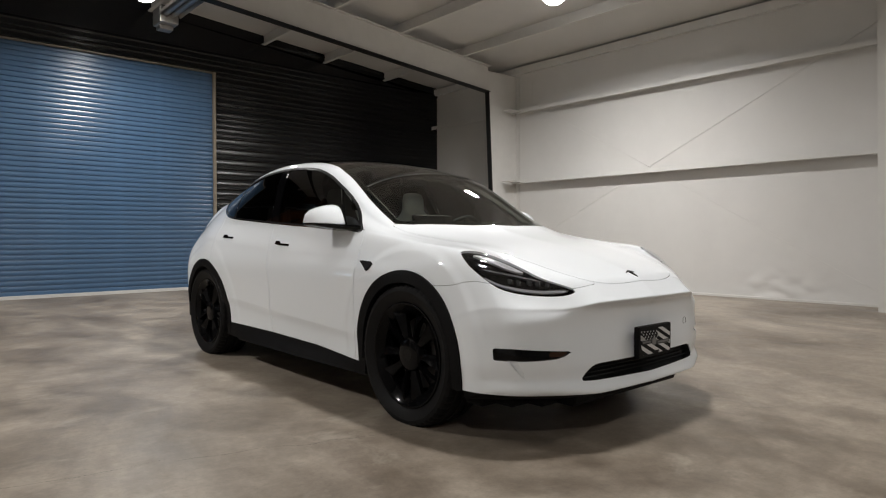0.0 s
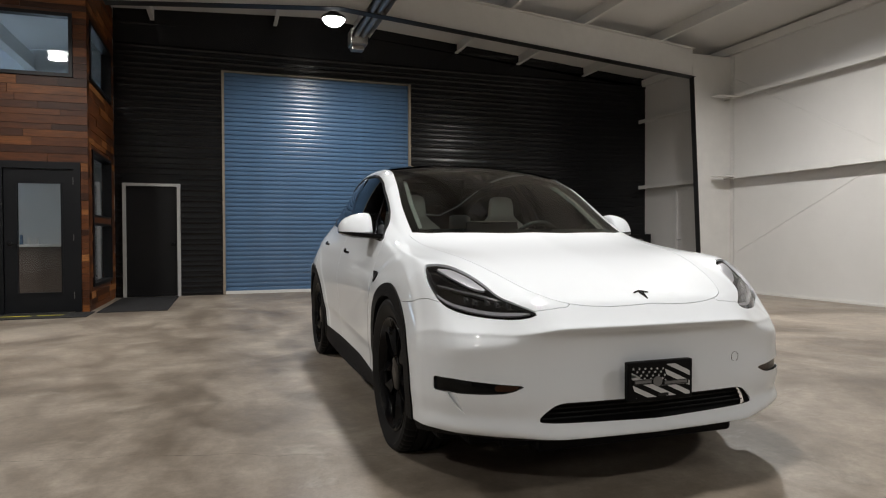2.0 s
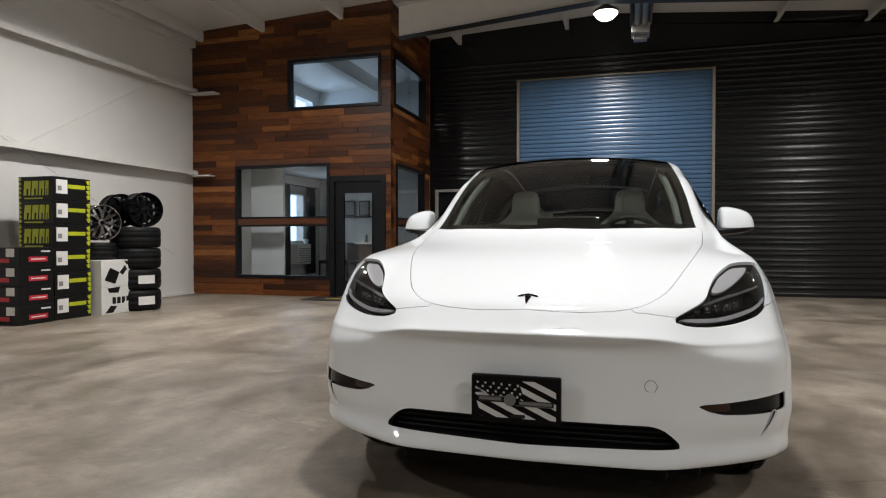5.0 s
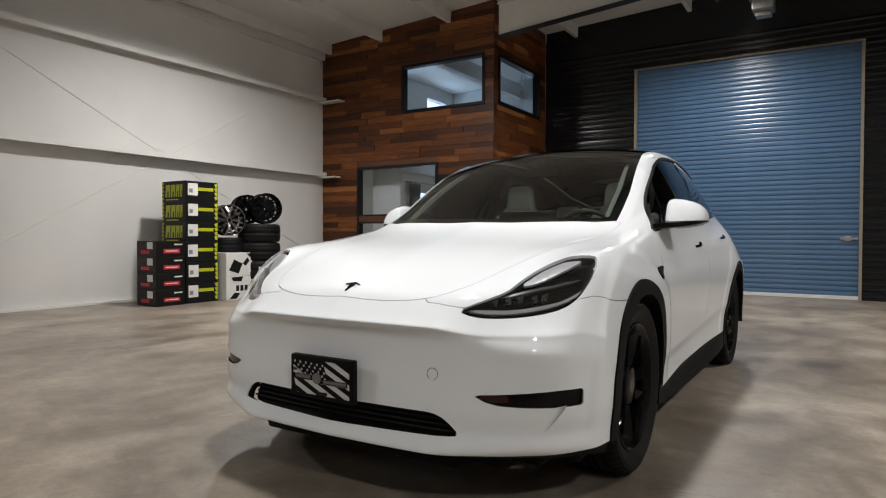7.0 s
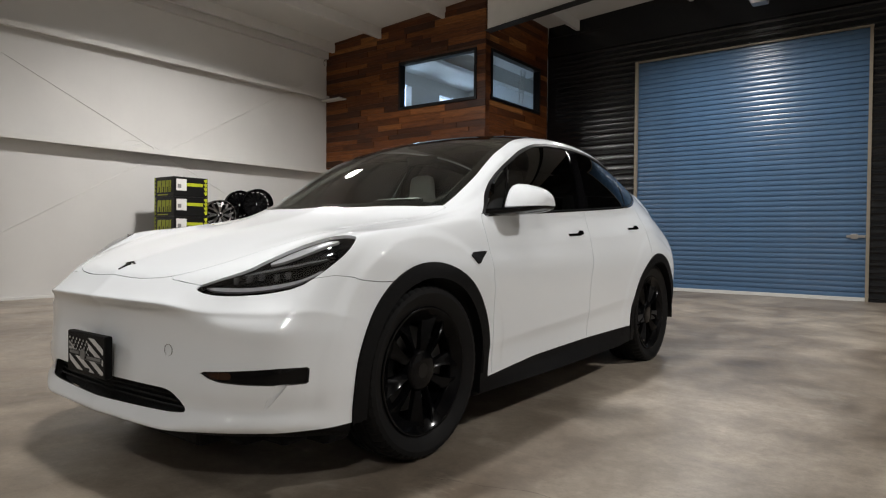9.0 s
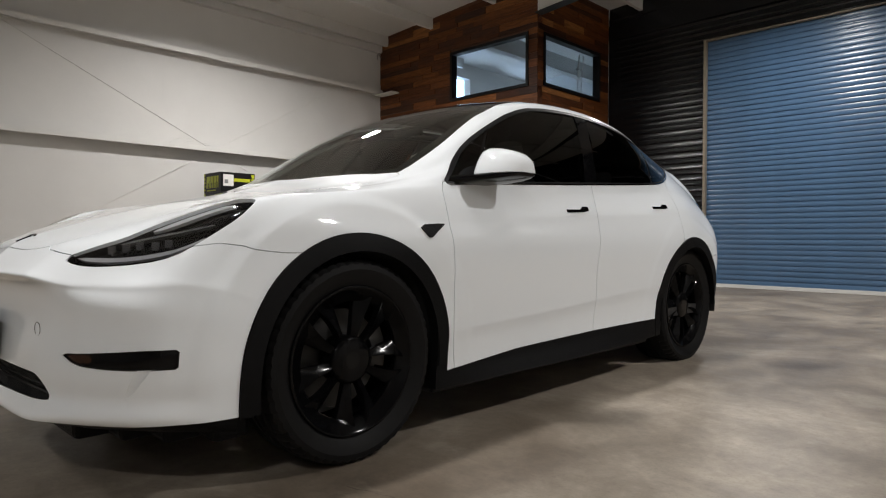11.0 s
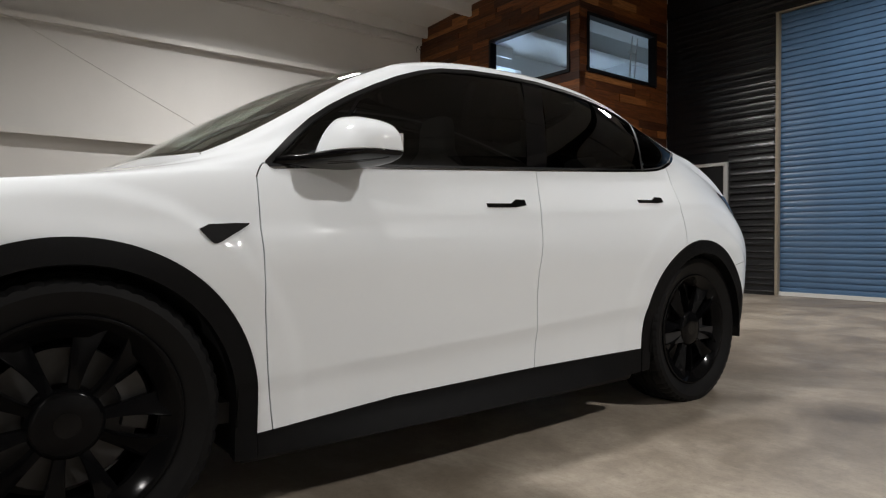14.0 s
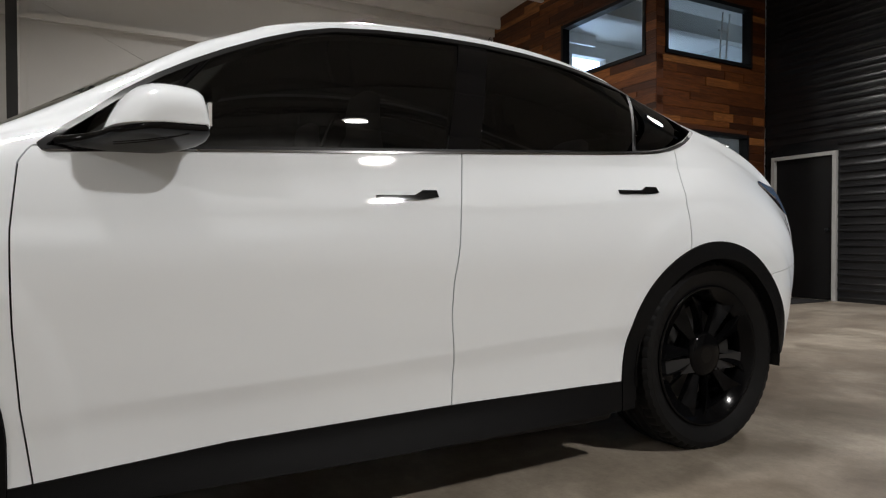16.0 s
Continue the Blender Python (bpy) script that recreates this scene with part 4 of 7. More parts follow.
def show_wheel(name, label, x, y, z, rz, tilt, r, w, mat):
    """A bare alloy wheel standing on its rim: deep barrel, mesh of forked spokes."""
    g = empty(name, (x, y, z))
    g.rotation_euler = (radians(tilt), 0, radians(rz))
    tagged(g, label, "wheel", group="bare alloy wheels")
    bm = bmesh.new()
    lathe(bm, [(r, w / 2), (r * .97, w / 2 + .004), (r * .94, w / 2 - .01), (r * .90, w / 2 - .05), (r * .86, 0), (r * .9, -w / 2 + .03), (r, -w / 2), (r * .98, -w / 2 - .004), (r * .86, -w / 2 + .03), (r * .82, 0), (r * .88, w / 2 - .05)], 72, closed=True)
    part("barrel", bm, mat, g, smooth=True)
    for k in range(8):
        bm = bmesh.new()
        a = 2 * math.pi * k / 8
        for da, hw in ((-.13, .017), (.13, .017)):
            v = []
            for rr, hh, xx, aa in ((r * .20, .016, w * .28, a), (r * .55, hw, w * .34, a + da * .6), (r * .89, hw, w * .30, a + da * 1.6)):
                d, e = Vector((0, math.cos(aa), math.sin(aa))), Vector((0, -math.sin(aa), math.cos(aa)))
                v.append([bm.verts.new(d * rr + e * (q * hh) + Vector((xx + o, 0, 0))) for q, o in ((-1, -.02), (-1, 0), (1, 0), (1, -.02))])
            for r0, r1 in zip(v, v[1:]):
                for i in range(3):
                    bm.faces.new((r0[i], r0[i + 1], r1[i + 1], r1[i]))
        part("spoke", bm, mat, g)
    bm = bmesh.new()
    lathe(bm, [(.03, w * .31), (r * .2, w * .30), (r * .24, w * .26), (r * .24, w * .15)], 32)
    part("hub", bm, mat, g)
    # added dark disc stands in for the shade deep inside the barrel
    bm = bmesh.new()
    lathe(bm, [(.02, -w * .22), (r * .55, -w * .24), (r * .80, -w * .30)], 40)
    part("barrel_shade", bm, M_DKFRAME, g)
    return g


M_POLISHED = material("polished_alloy", (0.34, 0.34, 0.35), 0.14, 1.0, var=0.3, scale=9)
M_GLOSSRIM = material("gloss_black_alloy", (0.004, 0.004, 0.0045), 0.16, spec=0.15)
show_wheel("alloy_wheel", "polished bare alloy wheel standing on a tyre", -3.86, 6.75, 1.27, -20, 0, .25, .25, M_POLISHED)
show_wheel("alloy_wheel", "gloss black bare alloy wheel standing on tyres", -3.66, 7.35, 1.475, -25, 0, .255, .26, M_GLOSSRIM)
show_wheel("alloy_wheel", "gloss black bare alloy wheel standing on tyres", -4.00, 7.25, 1.465, -25, 0, .245, .24, M_GLOSSRIM)

# ---------------------------------------------------------------- back corner
sg = empty("sign_board")
tagged(sg, "black standing sign board with pale printed lines", "sign")
bm = bmesh.new()
box(bm, 9.86, 10.44, 11.86, 11.92, .02, 1.13, .008)
part("board", bm, M_CARD_K, sg)
bm = bmesh.new()
lathe(bm, [(.075, 0), (.095, 0), (.095, .004), (.075, .004)], 32, Matrix.Translation((10.15, 11.858, .93)) @ Matrix.Rotation(radians(90), 4, "Z"), closed=True)
part("ring_mark", bm, M_INK, sg)
for x0_, x1_, z in ((10.02, 10.30, .76), (9.93, 10.38, .68), (10.03, 10.28, .47), (10.1, 10.2, .39), (9.97, 10.36, .31), (10.0, 10.34, .24)):
    boxpart("text_bar", x0_, x1_, 11.854, 11.86, z, z + .045, M_PAPER, sg)
for k in range(2):
    loose_tyre(9.25, 11.72, k * .25, .33, .245, False)
loose_tyre(8.62, 11.78, 0, .32, .24, False)
# ---------------------------------------------------------------- car: hull lines (u from the nose, half width w, height z)
CAR_X, CAR_Y = 2.92, 1.735
HULL = [
    # centreline, under the lip to the rear lip
    [(.05, 0, .222), (-.05, 0, .258), (-.025, 0, .40), (-.008, 0, .55), (-.014, 0, .655), (-.055, 0, .702), (.02, 0, .772), (.11, 0, .825), (.55, 0, .955), (1.10, 0, 1.085), (1.6, 0, 1.370),
     (2.05, 0, 1.570), (2.65, 0, 1.647), (3.3, 0, 1.592), (3.95, 0, 1.41), (4.5, 0, 1.21), (4.72, 0, .85), (4.66, 0, .35)],
    [(.07, .42, .222), (-.03, .42, .258), (.0, .42, .40), (.018, .42, .55), (.012, .42, .652), (-.022, .42, .698), (.06, .42, .77), (.14, .41, .82), (.57, .42, .95), (1.13, .44, 1.075), (1.63, .41, 1.360),
     (2.07, .37, 1.555), (2.65, .36, 1.632), (3.3, .36, 1.577), (3.95, .37, 1.395), (4.48, .40, 1.2), (4.69, .43, .85), (4.63, .42, .35)],
    # hood crease, windscreen edge, roof rail
    [(.13, .62, .22), (.04, .64, .275), (.055, .65, .40), (.068, .65, .55), (.066, .65, .625), (.062, .645, .675), (.13, .62, .745), (.21, .62, .818), (.62, .64, .962), (1.20, .72, 1.06), (1.70, .711, 1.312),
     (2.10, .660, 1.508), (2.65, .630, 1.575), (3.3, .615, 1.53), (3.9, .61, 1.362), (4.42, .62, 1.17), (4.58, .68, .85), (4.5, .66, .35)],
    # just outside the rail
    [(.21, .78, .23), (.13, .80, .285), (.14, .81, .40), (.15, .81, .54), (.152, .81, .61), (.16, .80, .67), (.23, .77, .735), (.33, .75, .862), (.68, .76, .972), (1.25, .775, 1.06), (1.73, .757, 1.262),
     (2.13, .706, 1.458), (2.65, .673, 1.520), (3.3, .658, 1.475), (3.87, .648, 1.315), (4.36, .66, 1.13), (4.5, .73, .85), (4.42, .72, .35)],
    # fender top, belt line
    [(.29, .87, .23), (.23, .885, .285), (.24, .895, .40), (.25, .895, .54), (.252, .892, .605), (.26, .887, .67), (.33, .872, .765), (.45, .855, .90), (.80, .85, .98), (1.30, .845, 1.035), (1.76, .85, 1.07),
     (2.2, .842, 1.095), (2.65, .832, 1.12), (3.3, .80, 1.155), (3.82, .742, 1.20), (4.25, .74, 1.08), (4.40, .80, .83), (4.35, .79, .35)],
    # shoulder
    [(.40, .925, .22), (.36, .938, .265), (.37, .945, .40), (.38, .945, .53), (.383, .943, .59), (.39, .938, .65), (.45, .925, .72), (.56, .91, .845), (.87, .905, .905), (1.32, .906, .925), (1.78, .904, .935),
     (2.2, .904, .942), (2.65, .904, .953), (3.3, .905, .985), (3.78, .885, 1.02), (4.12, .85, .98), (4.28, .88, .8), (4.22, .87, .35)],
    # widest line
    [(.55, .945, .2), (.53, .953, .25), (.54, .957, .36), (.555, .957, .45), (.565, .956, .51), (.58, .955, .56), (.63, .95, .62), (.72, .945, .69), (1.0, .945, .74), (1.38, .94, .76), (1.8, .937, .77),
     (2.2, .935, .77), (2.65, .937, .77), (3.2, .945, .78), (3.65, .955, .78), (4.0, .937, .76), (4.12, .93, .70), (4.1, .92, .35)],
    # lower door crease
    [(.70, .935, .2), (.70, .94, .23), (.72, .945, .29), (.745, .945, .34), (.76, .945, .375), (.78, .945, .41), (.83, .94, .44), (.92, .94, .46), (1.15, .925, .45), (1.45, .905, .445), (1.85, .888, .455),
     (2.25, .886, .47), (2.65, .893, .485), (3.15, .914, .495), (3.55, .94, .50), (3.85, .935, .48), (3.95, .93, .44), (3.97, .92, .33)],
    # sill
    [(.85, .90, .19), (.86, .9, .19), (.88, .9, .19), (.895, .9, .19), (.91, .9, .19), (.93, .9, .19), (.98, .9, .195), (1.05, .895, .2), (1.25, .899, .2), (1.5, .918, .2), (1.87, .930, .2),
     (2.25, .932, .2), (2.65, .930, .205), (3.1, .918, .21), (3.5, .89, .22), (3.7, .89, .23), (3.8, .89, .24), (3.85, .88, .25)],
]

# a sharper lower lip: one more station just above it, set back
SETBACK = [(.026, 0), (.026, 0), (.022, .002), (.012, .004), (.006, .005), (.0, .003), (.0, .0), (0, 0), (0, 0)]
for row, (du, dw) in zip(HULL, SETBACK):
    (u1, w1, z1), (u2, w2, z2) = row[1], row[2]
    f = .42
    row.insert(2, (u1 + (u2 - u1) * f + du - .010 * (du > .02), w1 + (w2 - w1) * f - dw, z1 + (z2 - z1) * f))
# and the brow over the plate held crisp by two more
for k, row in enumerate(HULL):
    a, b, c = (np.array(p, float) for p in row[5:8])
    if k > 2:
        b = b * .5 + (a + c) * .25
    elif k == 2:
        b = b * .6 + (a + c) * .2 - np.array((-.003, 0, .008))
    row[6:7] = [tuple(a * .25 + b * .75), tuple(b), tuple(b * .78 + c * .22)]


def spline(P, knots, at):
    """Natural cubic spline through the rows of P at the knots, evaluated at the places 'at'."""
    P = np.asarray(P, float)
    n = len(knots)
    h = np.diff(knots)
    A = np.eye(n)
    R = np.zeros_like(P)
    for i in range(1, n - 1):
        A[i, i - 1:i + 2] = h[i - 1], 2 * (h[i - 1] + h[i]), h[i]
        R[i] = 6 * ((P[i + 1] - P[i]) / h[i] - (P[i] - P[i - 1]) / h[i - 1])
    S = np.linalg.solve(A, R.reshape(n, -1)).reshape(P.shape)
    j = np.clip(np.searchsorted(knots, at) - 1, 0, n - 2)
    ex = (...,) + (None,) * (P.ndim - 1)
    hj = h[j][ex]
    a = (knots[j + 1] - at)[ex] / hj
    b = (at - knots[j])[ex] / hj
    return a * P[j] + b * P[j + 1] + ((a ** 3 - a) * S[j] + (b ** 3 - b) * S[j + 1]) * hj ** 2 / 6


def tame(P, knots, at):
    """Shape-keeping cubic through the rows of P: it never swings past them."""
    P = np.asarray(P, float)
    ex = (...,) + (None,) * (P.ndim - 1)
    h = np.diff(knots)
    d = np.diff(P, axis=0) / h[ex]
    m = np.empty_like(P)
    m[0], m[-1] = d[0], d[-1]
    w1, w2 = (2 * h[1:] + h[:-1])[ex], (h[1:] + 2 * h[:-1])[ex]
    ok = d[:-1] * d[1:] > 0
    with np.errstate(all="ignore"):
        m[1:-1] = np.where(ok, (w1 + w2) / (w1 / np.where(ok, d[:-1], 1) + w2 / np.where(ok, d[1:], 1)), 0)
    m[0] = np.where(np.abs(m[0]) > 0, m[0], 0)
    j = np.clip(np.searchsorted(knots, at) - 1, 0, len(knots) - 2)
    t = ((at - knots[j]) / h[j])[ex]
    hj = h[j][ex]
    return (2 * t ** 3 - 3 * t ** 2 + 1) * P[j] + (t ** 3 - 2 * t ** 2 + t) * hj * m[j] + (3 * t ** 2 - 2 * t ** 3) * P[j + 1] + (t ** 3 - t ** 2) * hj * m[j + 1]


# how far the flank's creases show along the stations, and how far the glass bulges
CREASE = np.array([0, 0, 0, 0, 0, 0, 0, 0, 0, 0, 0, .25, .7, 1, 1, 1, 1, .8, .3, 0, 0])[:, None]
# the doors: nearly flat down to a crisp rising crease, undercut below it, upright again above the sill
WAIST = CREASE[:, 0]
CREASE_Z = ((1.3, .418), (1.5, .430), (1.8, .447), (2.2, .463), (2.53, .486), (2.95, .508), (3.3, .532))
row6, row7, row8 = (np.array(HULL[k], float) for k in (6, 7, 8))
row7[:, 2] = row7[:, 2] * (1 - WAIST) + np.interp(row7[:, 0], *zip(*CREASE_Z)) * WAIST
extra = []
for f, drop in ((.5, .010), (1.0, .021), (1.25, .036), (1.62, .041)):
    r = row6 * (1 - f) + row7 * f if f <= 1 else row7 * (2 - f) + row8 * (f - 1)
    r[:, 1] = r[:, 1] * (1 - WAIST) + (row6[:, 1] - drop) * WAIST
    extra.append(r)
HULL[7:8] = extra
shoulder = np.array(HULL[5], float)
shoulder[:, 2] -= WAIST * np.interp(shoulder[:, 0], (1.3, 1.8, 2.6, 3.4), (.044, .034, .022, .018))
HULL[5] = shoulder
BULGE = np.array([0, 0, 0, 0, 0, 0, 0, 0, 0, 0, 0, 0, .006, .020, .030, .030, .026, .014, 0, 0, 0])


def crisp(net, *lines):
    """Hold the facets straight up to the creases, and bow the side glass between belt and rail."""
    kk = np.r_[0, np.cumsum(np.linalg.norm(np.diff(net, axis=0), axis=2).mean(1))]
    rows, at = [], []
    for k in range(len(net)):
        rows.append(net[k])
        at.append(k)
        if k == len(net) - 1:
            break
        fr = [0.5] if k == 3 else ([0.07] if k in lines else []) + ([0.93] if k + 1 in lines else [])
        for f in fr:
            at.append(k + f)
            soft = tame(net, kk, np.array([kk[k] * (1 - f) + kk[k + 1] * f]))[0]
            if k == 3:
                soft = soft.copy()
                soft[:, 1] += BULGE
                rows.append(soft)
            else:
                rows.append(soft * (1 - CREASE) + (net[k] * (1 - f) + net[k + 1] * f) * CREASE)
    return np.array(rows), at


def hull_surface(ns, nk):
    """The half body as a grid [k, s] of (u, w, z), even in length along both ways."""
    net = np.array(HULL)
    net, at = crisp(net, 8)
    ks = np.r_[0, np.cumsum(np.sqrt(np.linalg.norm(np.diff(net, axis=1), axis=2)).mean(0))]
    kk = np.r_[0, np.cumsum(np.linalg.norm(np.diff(net, axis=0), axis=2).mean(1))]
    k = np.unique(np.concatenate([np.linspace(0, kk[-1], nk)] + [kk[at.index(n)] + np.array((-.014, -.007, 0, .007, .014)) for n in (5, 8)]))
    rows = tame(net, kk, k)
    rows[:, 0] = spline(net, kk, k)[:, 0]
    g = spline(rows.transpose(1, 0, 2), ks, np.linspace(0, ks[-1], ns)).transpose(1, 0, 2)
    mirror = np.array([1, -1, 1])
    for _ in range(2):
        e = np.concatenate([g[2:0:-1] * mirror, g, 2 * g[-1:] - g[-2:-1], 2 * g[-1:] - g[-3:-2]])
        g = (e[:-4] * -1 + 4 * e[1:-3] + 10 * e[2:-2] + 4 * e[3:-1] - e[4:]) / 16 * 0.5 + (e[1:-3] + 2 * e[2:-2] + e[3:-1]) / 4 * 0.5
    # fair the hood and the top glass both ways
    g[0, :, 1] = 0.0
    u, w, z = g[..., 0], g[..., 1], g[..., 2]
    hood = np.clip((u - .16) / .12, 0, 1) * np.clip((1.05 - u) / .1, 0, 1) * np.clip((.52 - w) / .1, 0, 1) * (z > .8)
    glazed = np.clip((u - 1.22) / .12, 0, 1) * np.clip((4.2 - u) / .2, 0, 1) * np.clip((.60 - w) / .08, 0, 1) * (z > 1.0)
    side = np.clip((z - 1.13) / .05, 0, 1) * np.clip((1.50 - z) / .05, 0, 1) * np.clip((u - 1.85) / .2, 0, 1) * np.clip((4.12 - u) / .2, 0, 1) * (w > .56)
    m = np.maximum(np.maximum(hood, glazed), side)[..., None]
    for i in range(40):
        e = np.concatenate([g[1:2] * mirror, g, g[-1:]])
        lap = (e[:-2] + e[2:]) / 2 - g
        f = np.concatenate([g[:, :1], g, g[:, -1:]], axis=1)
        lap = lap + (f[:, :-2] + f[:, 2:]) / 2 - g
        g = g + m * lap * 0.25
    # and the broad waves out of the glass
    m = np.maximum(glazed, side)[..., None]
    for i in range(6):
        e = np.concatenate([g[6:0:-1] * mirror, g, np.repeat(g[-1:], 6, 0)])
        f = np.concatenate([np.repeat(g[:, :1], 6, 1), g, np.repeat(g[:, -1:], 6, 1)], axis=1)
        lap = (e[:-12] + e[12:]) / 2 - g + (f[:, :-12] + f[:, 12:]) / 2 - g
        g = g + m * lap * 0.25
    # soft flares round the wheel arches
    for cu, push in ((.905, .0075), (3.715, .004)):
        d = np.hypot(g[..., 0] - cu, np.maximum(g[..., 2] - .36, 0))
        t = np.clip((.635 - d) / .055, 0, 1)
        g[..., 1] += push * t * t * (3 - 2 * t) * (g[..., 1] > .80) * np.clip((g[..., 2] - .25) / .15, 0, 1)
    g[0, :, 1] = 0.0
    return g


def chaikin(pts, n=2, closed=True):
    p = np.asarray(pts, float)
    for _ in range(n):
        q = np.roll(p, -1, 0)
        a, b = p * 0.75 + q * 0.25, p * 0.25 + q * 0.75
        p = np.stack([a, b], 1).reshape(-1, 2) if closed else np.concatenate([p[:1], np.stack([a, b], 1)[:-1].reshape(-1, 2), p[-1:]])
    return p


def outline(pts, x, y):
    """Signed distance of the points (x, y) to a closed outline: below zero inside."""
    p = np.asarray(pts, float)
    best = np.full(x.shape, 1e9)
    inside = np.zeros(x.shape, bool)
    for (ax, ay), (bx, by) in zip(p, np.roll(p, -1, 0)):
        ex, ey = bx - ax, by - ay
        t = np.clip(((x - ax) * ex + (y - ay) * ey) / (ex * ex + ey * ey + 1e-12), 0, 1)
        best = np.minimum(best, (x - ax - t * ex) ** 2 + (y - ay - t * ey) ** 2)
        hit = ((ay > y) != (by > y)) & (x < (bx - ax) * (y - ay) / (by - ay + 1e-12) + ax)
        inside ^= hit
    return np.where(inside, -1, 1) * np.sqrt(best)


class Shell:
    """A half skin of the car that fields cut into panels, each with a clean edge and a narrow gap to the next."""

    def __init__(self, g):
        nk, ns = g.shape[:2]
        ds, dk = np.gradient(g, axis=1), np.gradient(g, axis=0)
        dk[0] = (g[1] - g[0]) * (0, 1, 0)
        ds[0, :, 1] = 0
        n = np.cross(ds, dk)
        n /= np.linalg.norm(n, axis=2, keepdims=True) + 1e-9
        if n[nk // 2, ns // 2, 1] < 0:
            n = -n
        self.P, self.N = list(g.reshape(-1, 3)), list(n.reshape(-1, 3))
        q = np.arange(nk * ns).reshape(nk, ns)
        self.F = {"skin": [list(f) for f in np.stack([q[:-1, :-1], q[:-1, 1:], q[1:, 1:], q[1:, :-1]], -1).reshape(-1, 4)]}
        self.G, self.GN = g.reshape(-1, 3), n.reshape(-1, 3)

    def clip(self, polys, vals, level, sign):
        made, out = {}, []
        v = sign * (vals - level)
        ok = v > 0
        for f in polys:
            flags = [ok[i] for i in f]
            if all(flags):
                out.append(f)
            elif any(flags):
                g = []
                for i, j in zip(f, f[1:] + f[:1]):
                    if ok[i]:
                        g.append(i)
                    if ok[i] != ok[j]:
                        key = (min(i, j), max(i, j))
                        if key not in made:
                            a, b = key
                            t = v[a] / (v[a] - v[b])
                            self.P.append(self.P[a] * (1 - t) + self.P[b] * t)
                            n = self.N[a] * (1 - t) + self.N[b] * t
                            self.N.append(n / np.linalg.norm(n))
                            made[key] = len(self.P) - 1
                        g.append(made[key])
                if len(g) > 2:
                    out.append(g)
        return out

    def split(self, src, field, inside, gap=0.002):
        P = np.array(self.P)
        vals = field(P[:, 0], P[:, 1], P[:, 2])
        polys = self.F[src]
        a = self.clip(polys, vals, -gap, -1)
        b = self.clip(polys, vals, gap, 1)
        self.F[src] = b
        if inside:
            self.F[inside] = self.F.get(inside, []) + a

    def near(self, u=None, w=None, z=None):
        """The skin's point and normal nearest to the coordinates that are given."""
        d = sum((self.G[:, i] - c) ** 2 for i, c in enumerate((u, w, z)) if c is not None)
        i = int(np.argmin(d))
        return self.G[i].copy(), self.GN[i].copy()

    def side(self, u, z):
        """Half width and normal of the flank at (u, z)."""
        m = self.G[:, 1] > 0.55
        G, N = self.G[m], self.GN[m]
        i = int(np.argmin((G[:, 0] - u) ** 2 + (G[:, 2] - z) ** 2))
        p, n = G[i], N[i]
        return p[1] - (n[0] * (u - p[0]) + n[2] * (z - p[2])) / n[1], n


def panel(name, shell, polys, mat, parent, lift=0.0, flange=0.012, sides=(1, -1), join=False, label=""):
    """Panels of the shell as meshes: lifted along the normal, with an edge turned inwards. join: both halves in one mesh."""
    out = []
    if not polys:
        return out
    used = sorted({i for f in polys for i in f})
    at = {i: n for n, i in enumerate(used)}
    P, N = np.array([shell.P[i] for i in used]), np.array([shell.N[i] for i in used])
    P = P + N * lift
    faces = [[at[i] for i in f] for f in polys]
    edges = {}
    for f in faces:
        for i, j in zip(f, f[1:] + f[:1]):
            edges[(i, j)] = 1
    rim = [(i, j) for (i, j) in edges if (j, i) not in edges and not (join and P[i][1] < 1e-4 and P[j][1] < 1e-4)]
    n0 = len(P)
    low = {}
    if flange:
        extra, ne = [], []
        for i in {k for e in rim for k in e}:
            low[i] = n0 + len(extra)
            extra.append(P[i] - N[i] * flange)
            ne.append(N[i])
        if extra:
            P, N = np.concatenate([P, extra]), np.concatenate([N, ne])
            faces = faces + [[j, i, low[i], low[j]] for i, j in rim]
    fa = faces[0]
    fn = np.cross(P[fa[1]] - P[fa[0]], P[fa[2]] - P[fa[0]])
    # (u, w, z) to (x, y, z) swaps the first two axes, which turns the winding
    out_ok = fn @ N[fa[0]] < 0
    groups = [sides] if join else [(s,) for s in sides]
    for grp in groups:
        verts, norms, fs, edge_ids = [], [], [], set()
        base = {}
        for s in grp:
            ids = []
            for k, p in enumerate(P):
                if join and p[1] < 1e-4 and k in base:
                    ids.append(base[k])
                    continue
                base[k] = len(verts)
                ids.append(len(verts))
                verts.append((CAR_X + s * p[1], CAR_Y + p[0], p[2]))
                norms.append((s * N[k][1], N[k][0], N[k][2]))
                if k >= n0:
                    edge_ids.add(len(verts) - 1)
            fs += [[ids[i] for i in (f if (s > 0) == out_ok else f[::-1])] for f in faces]
        me = bpy.data.meshes.new(name)
        me.from_pydata(verts, [], [f for f in fs if len(set(f)) == len(f)])
        me.materials.append(mat)
        me.shade_smooth()
        me.update()
        skin_faces = {}
        cn = []
        for pl in me.polygons:
            turned = any(v in edge_ids for v in pl.vertices)
            for v in pl.vertices:
                cn.append(tuple(pl.normal) if turned else norms[v])
        me.normals_split_custom_set(cn)
        ob = new(name, me)
        ob.parent = parent
        if label:
            ob["label"] = label
        out.append(ob)
    return out


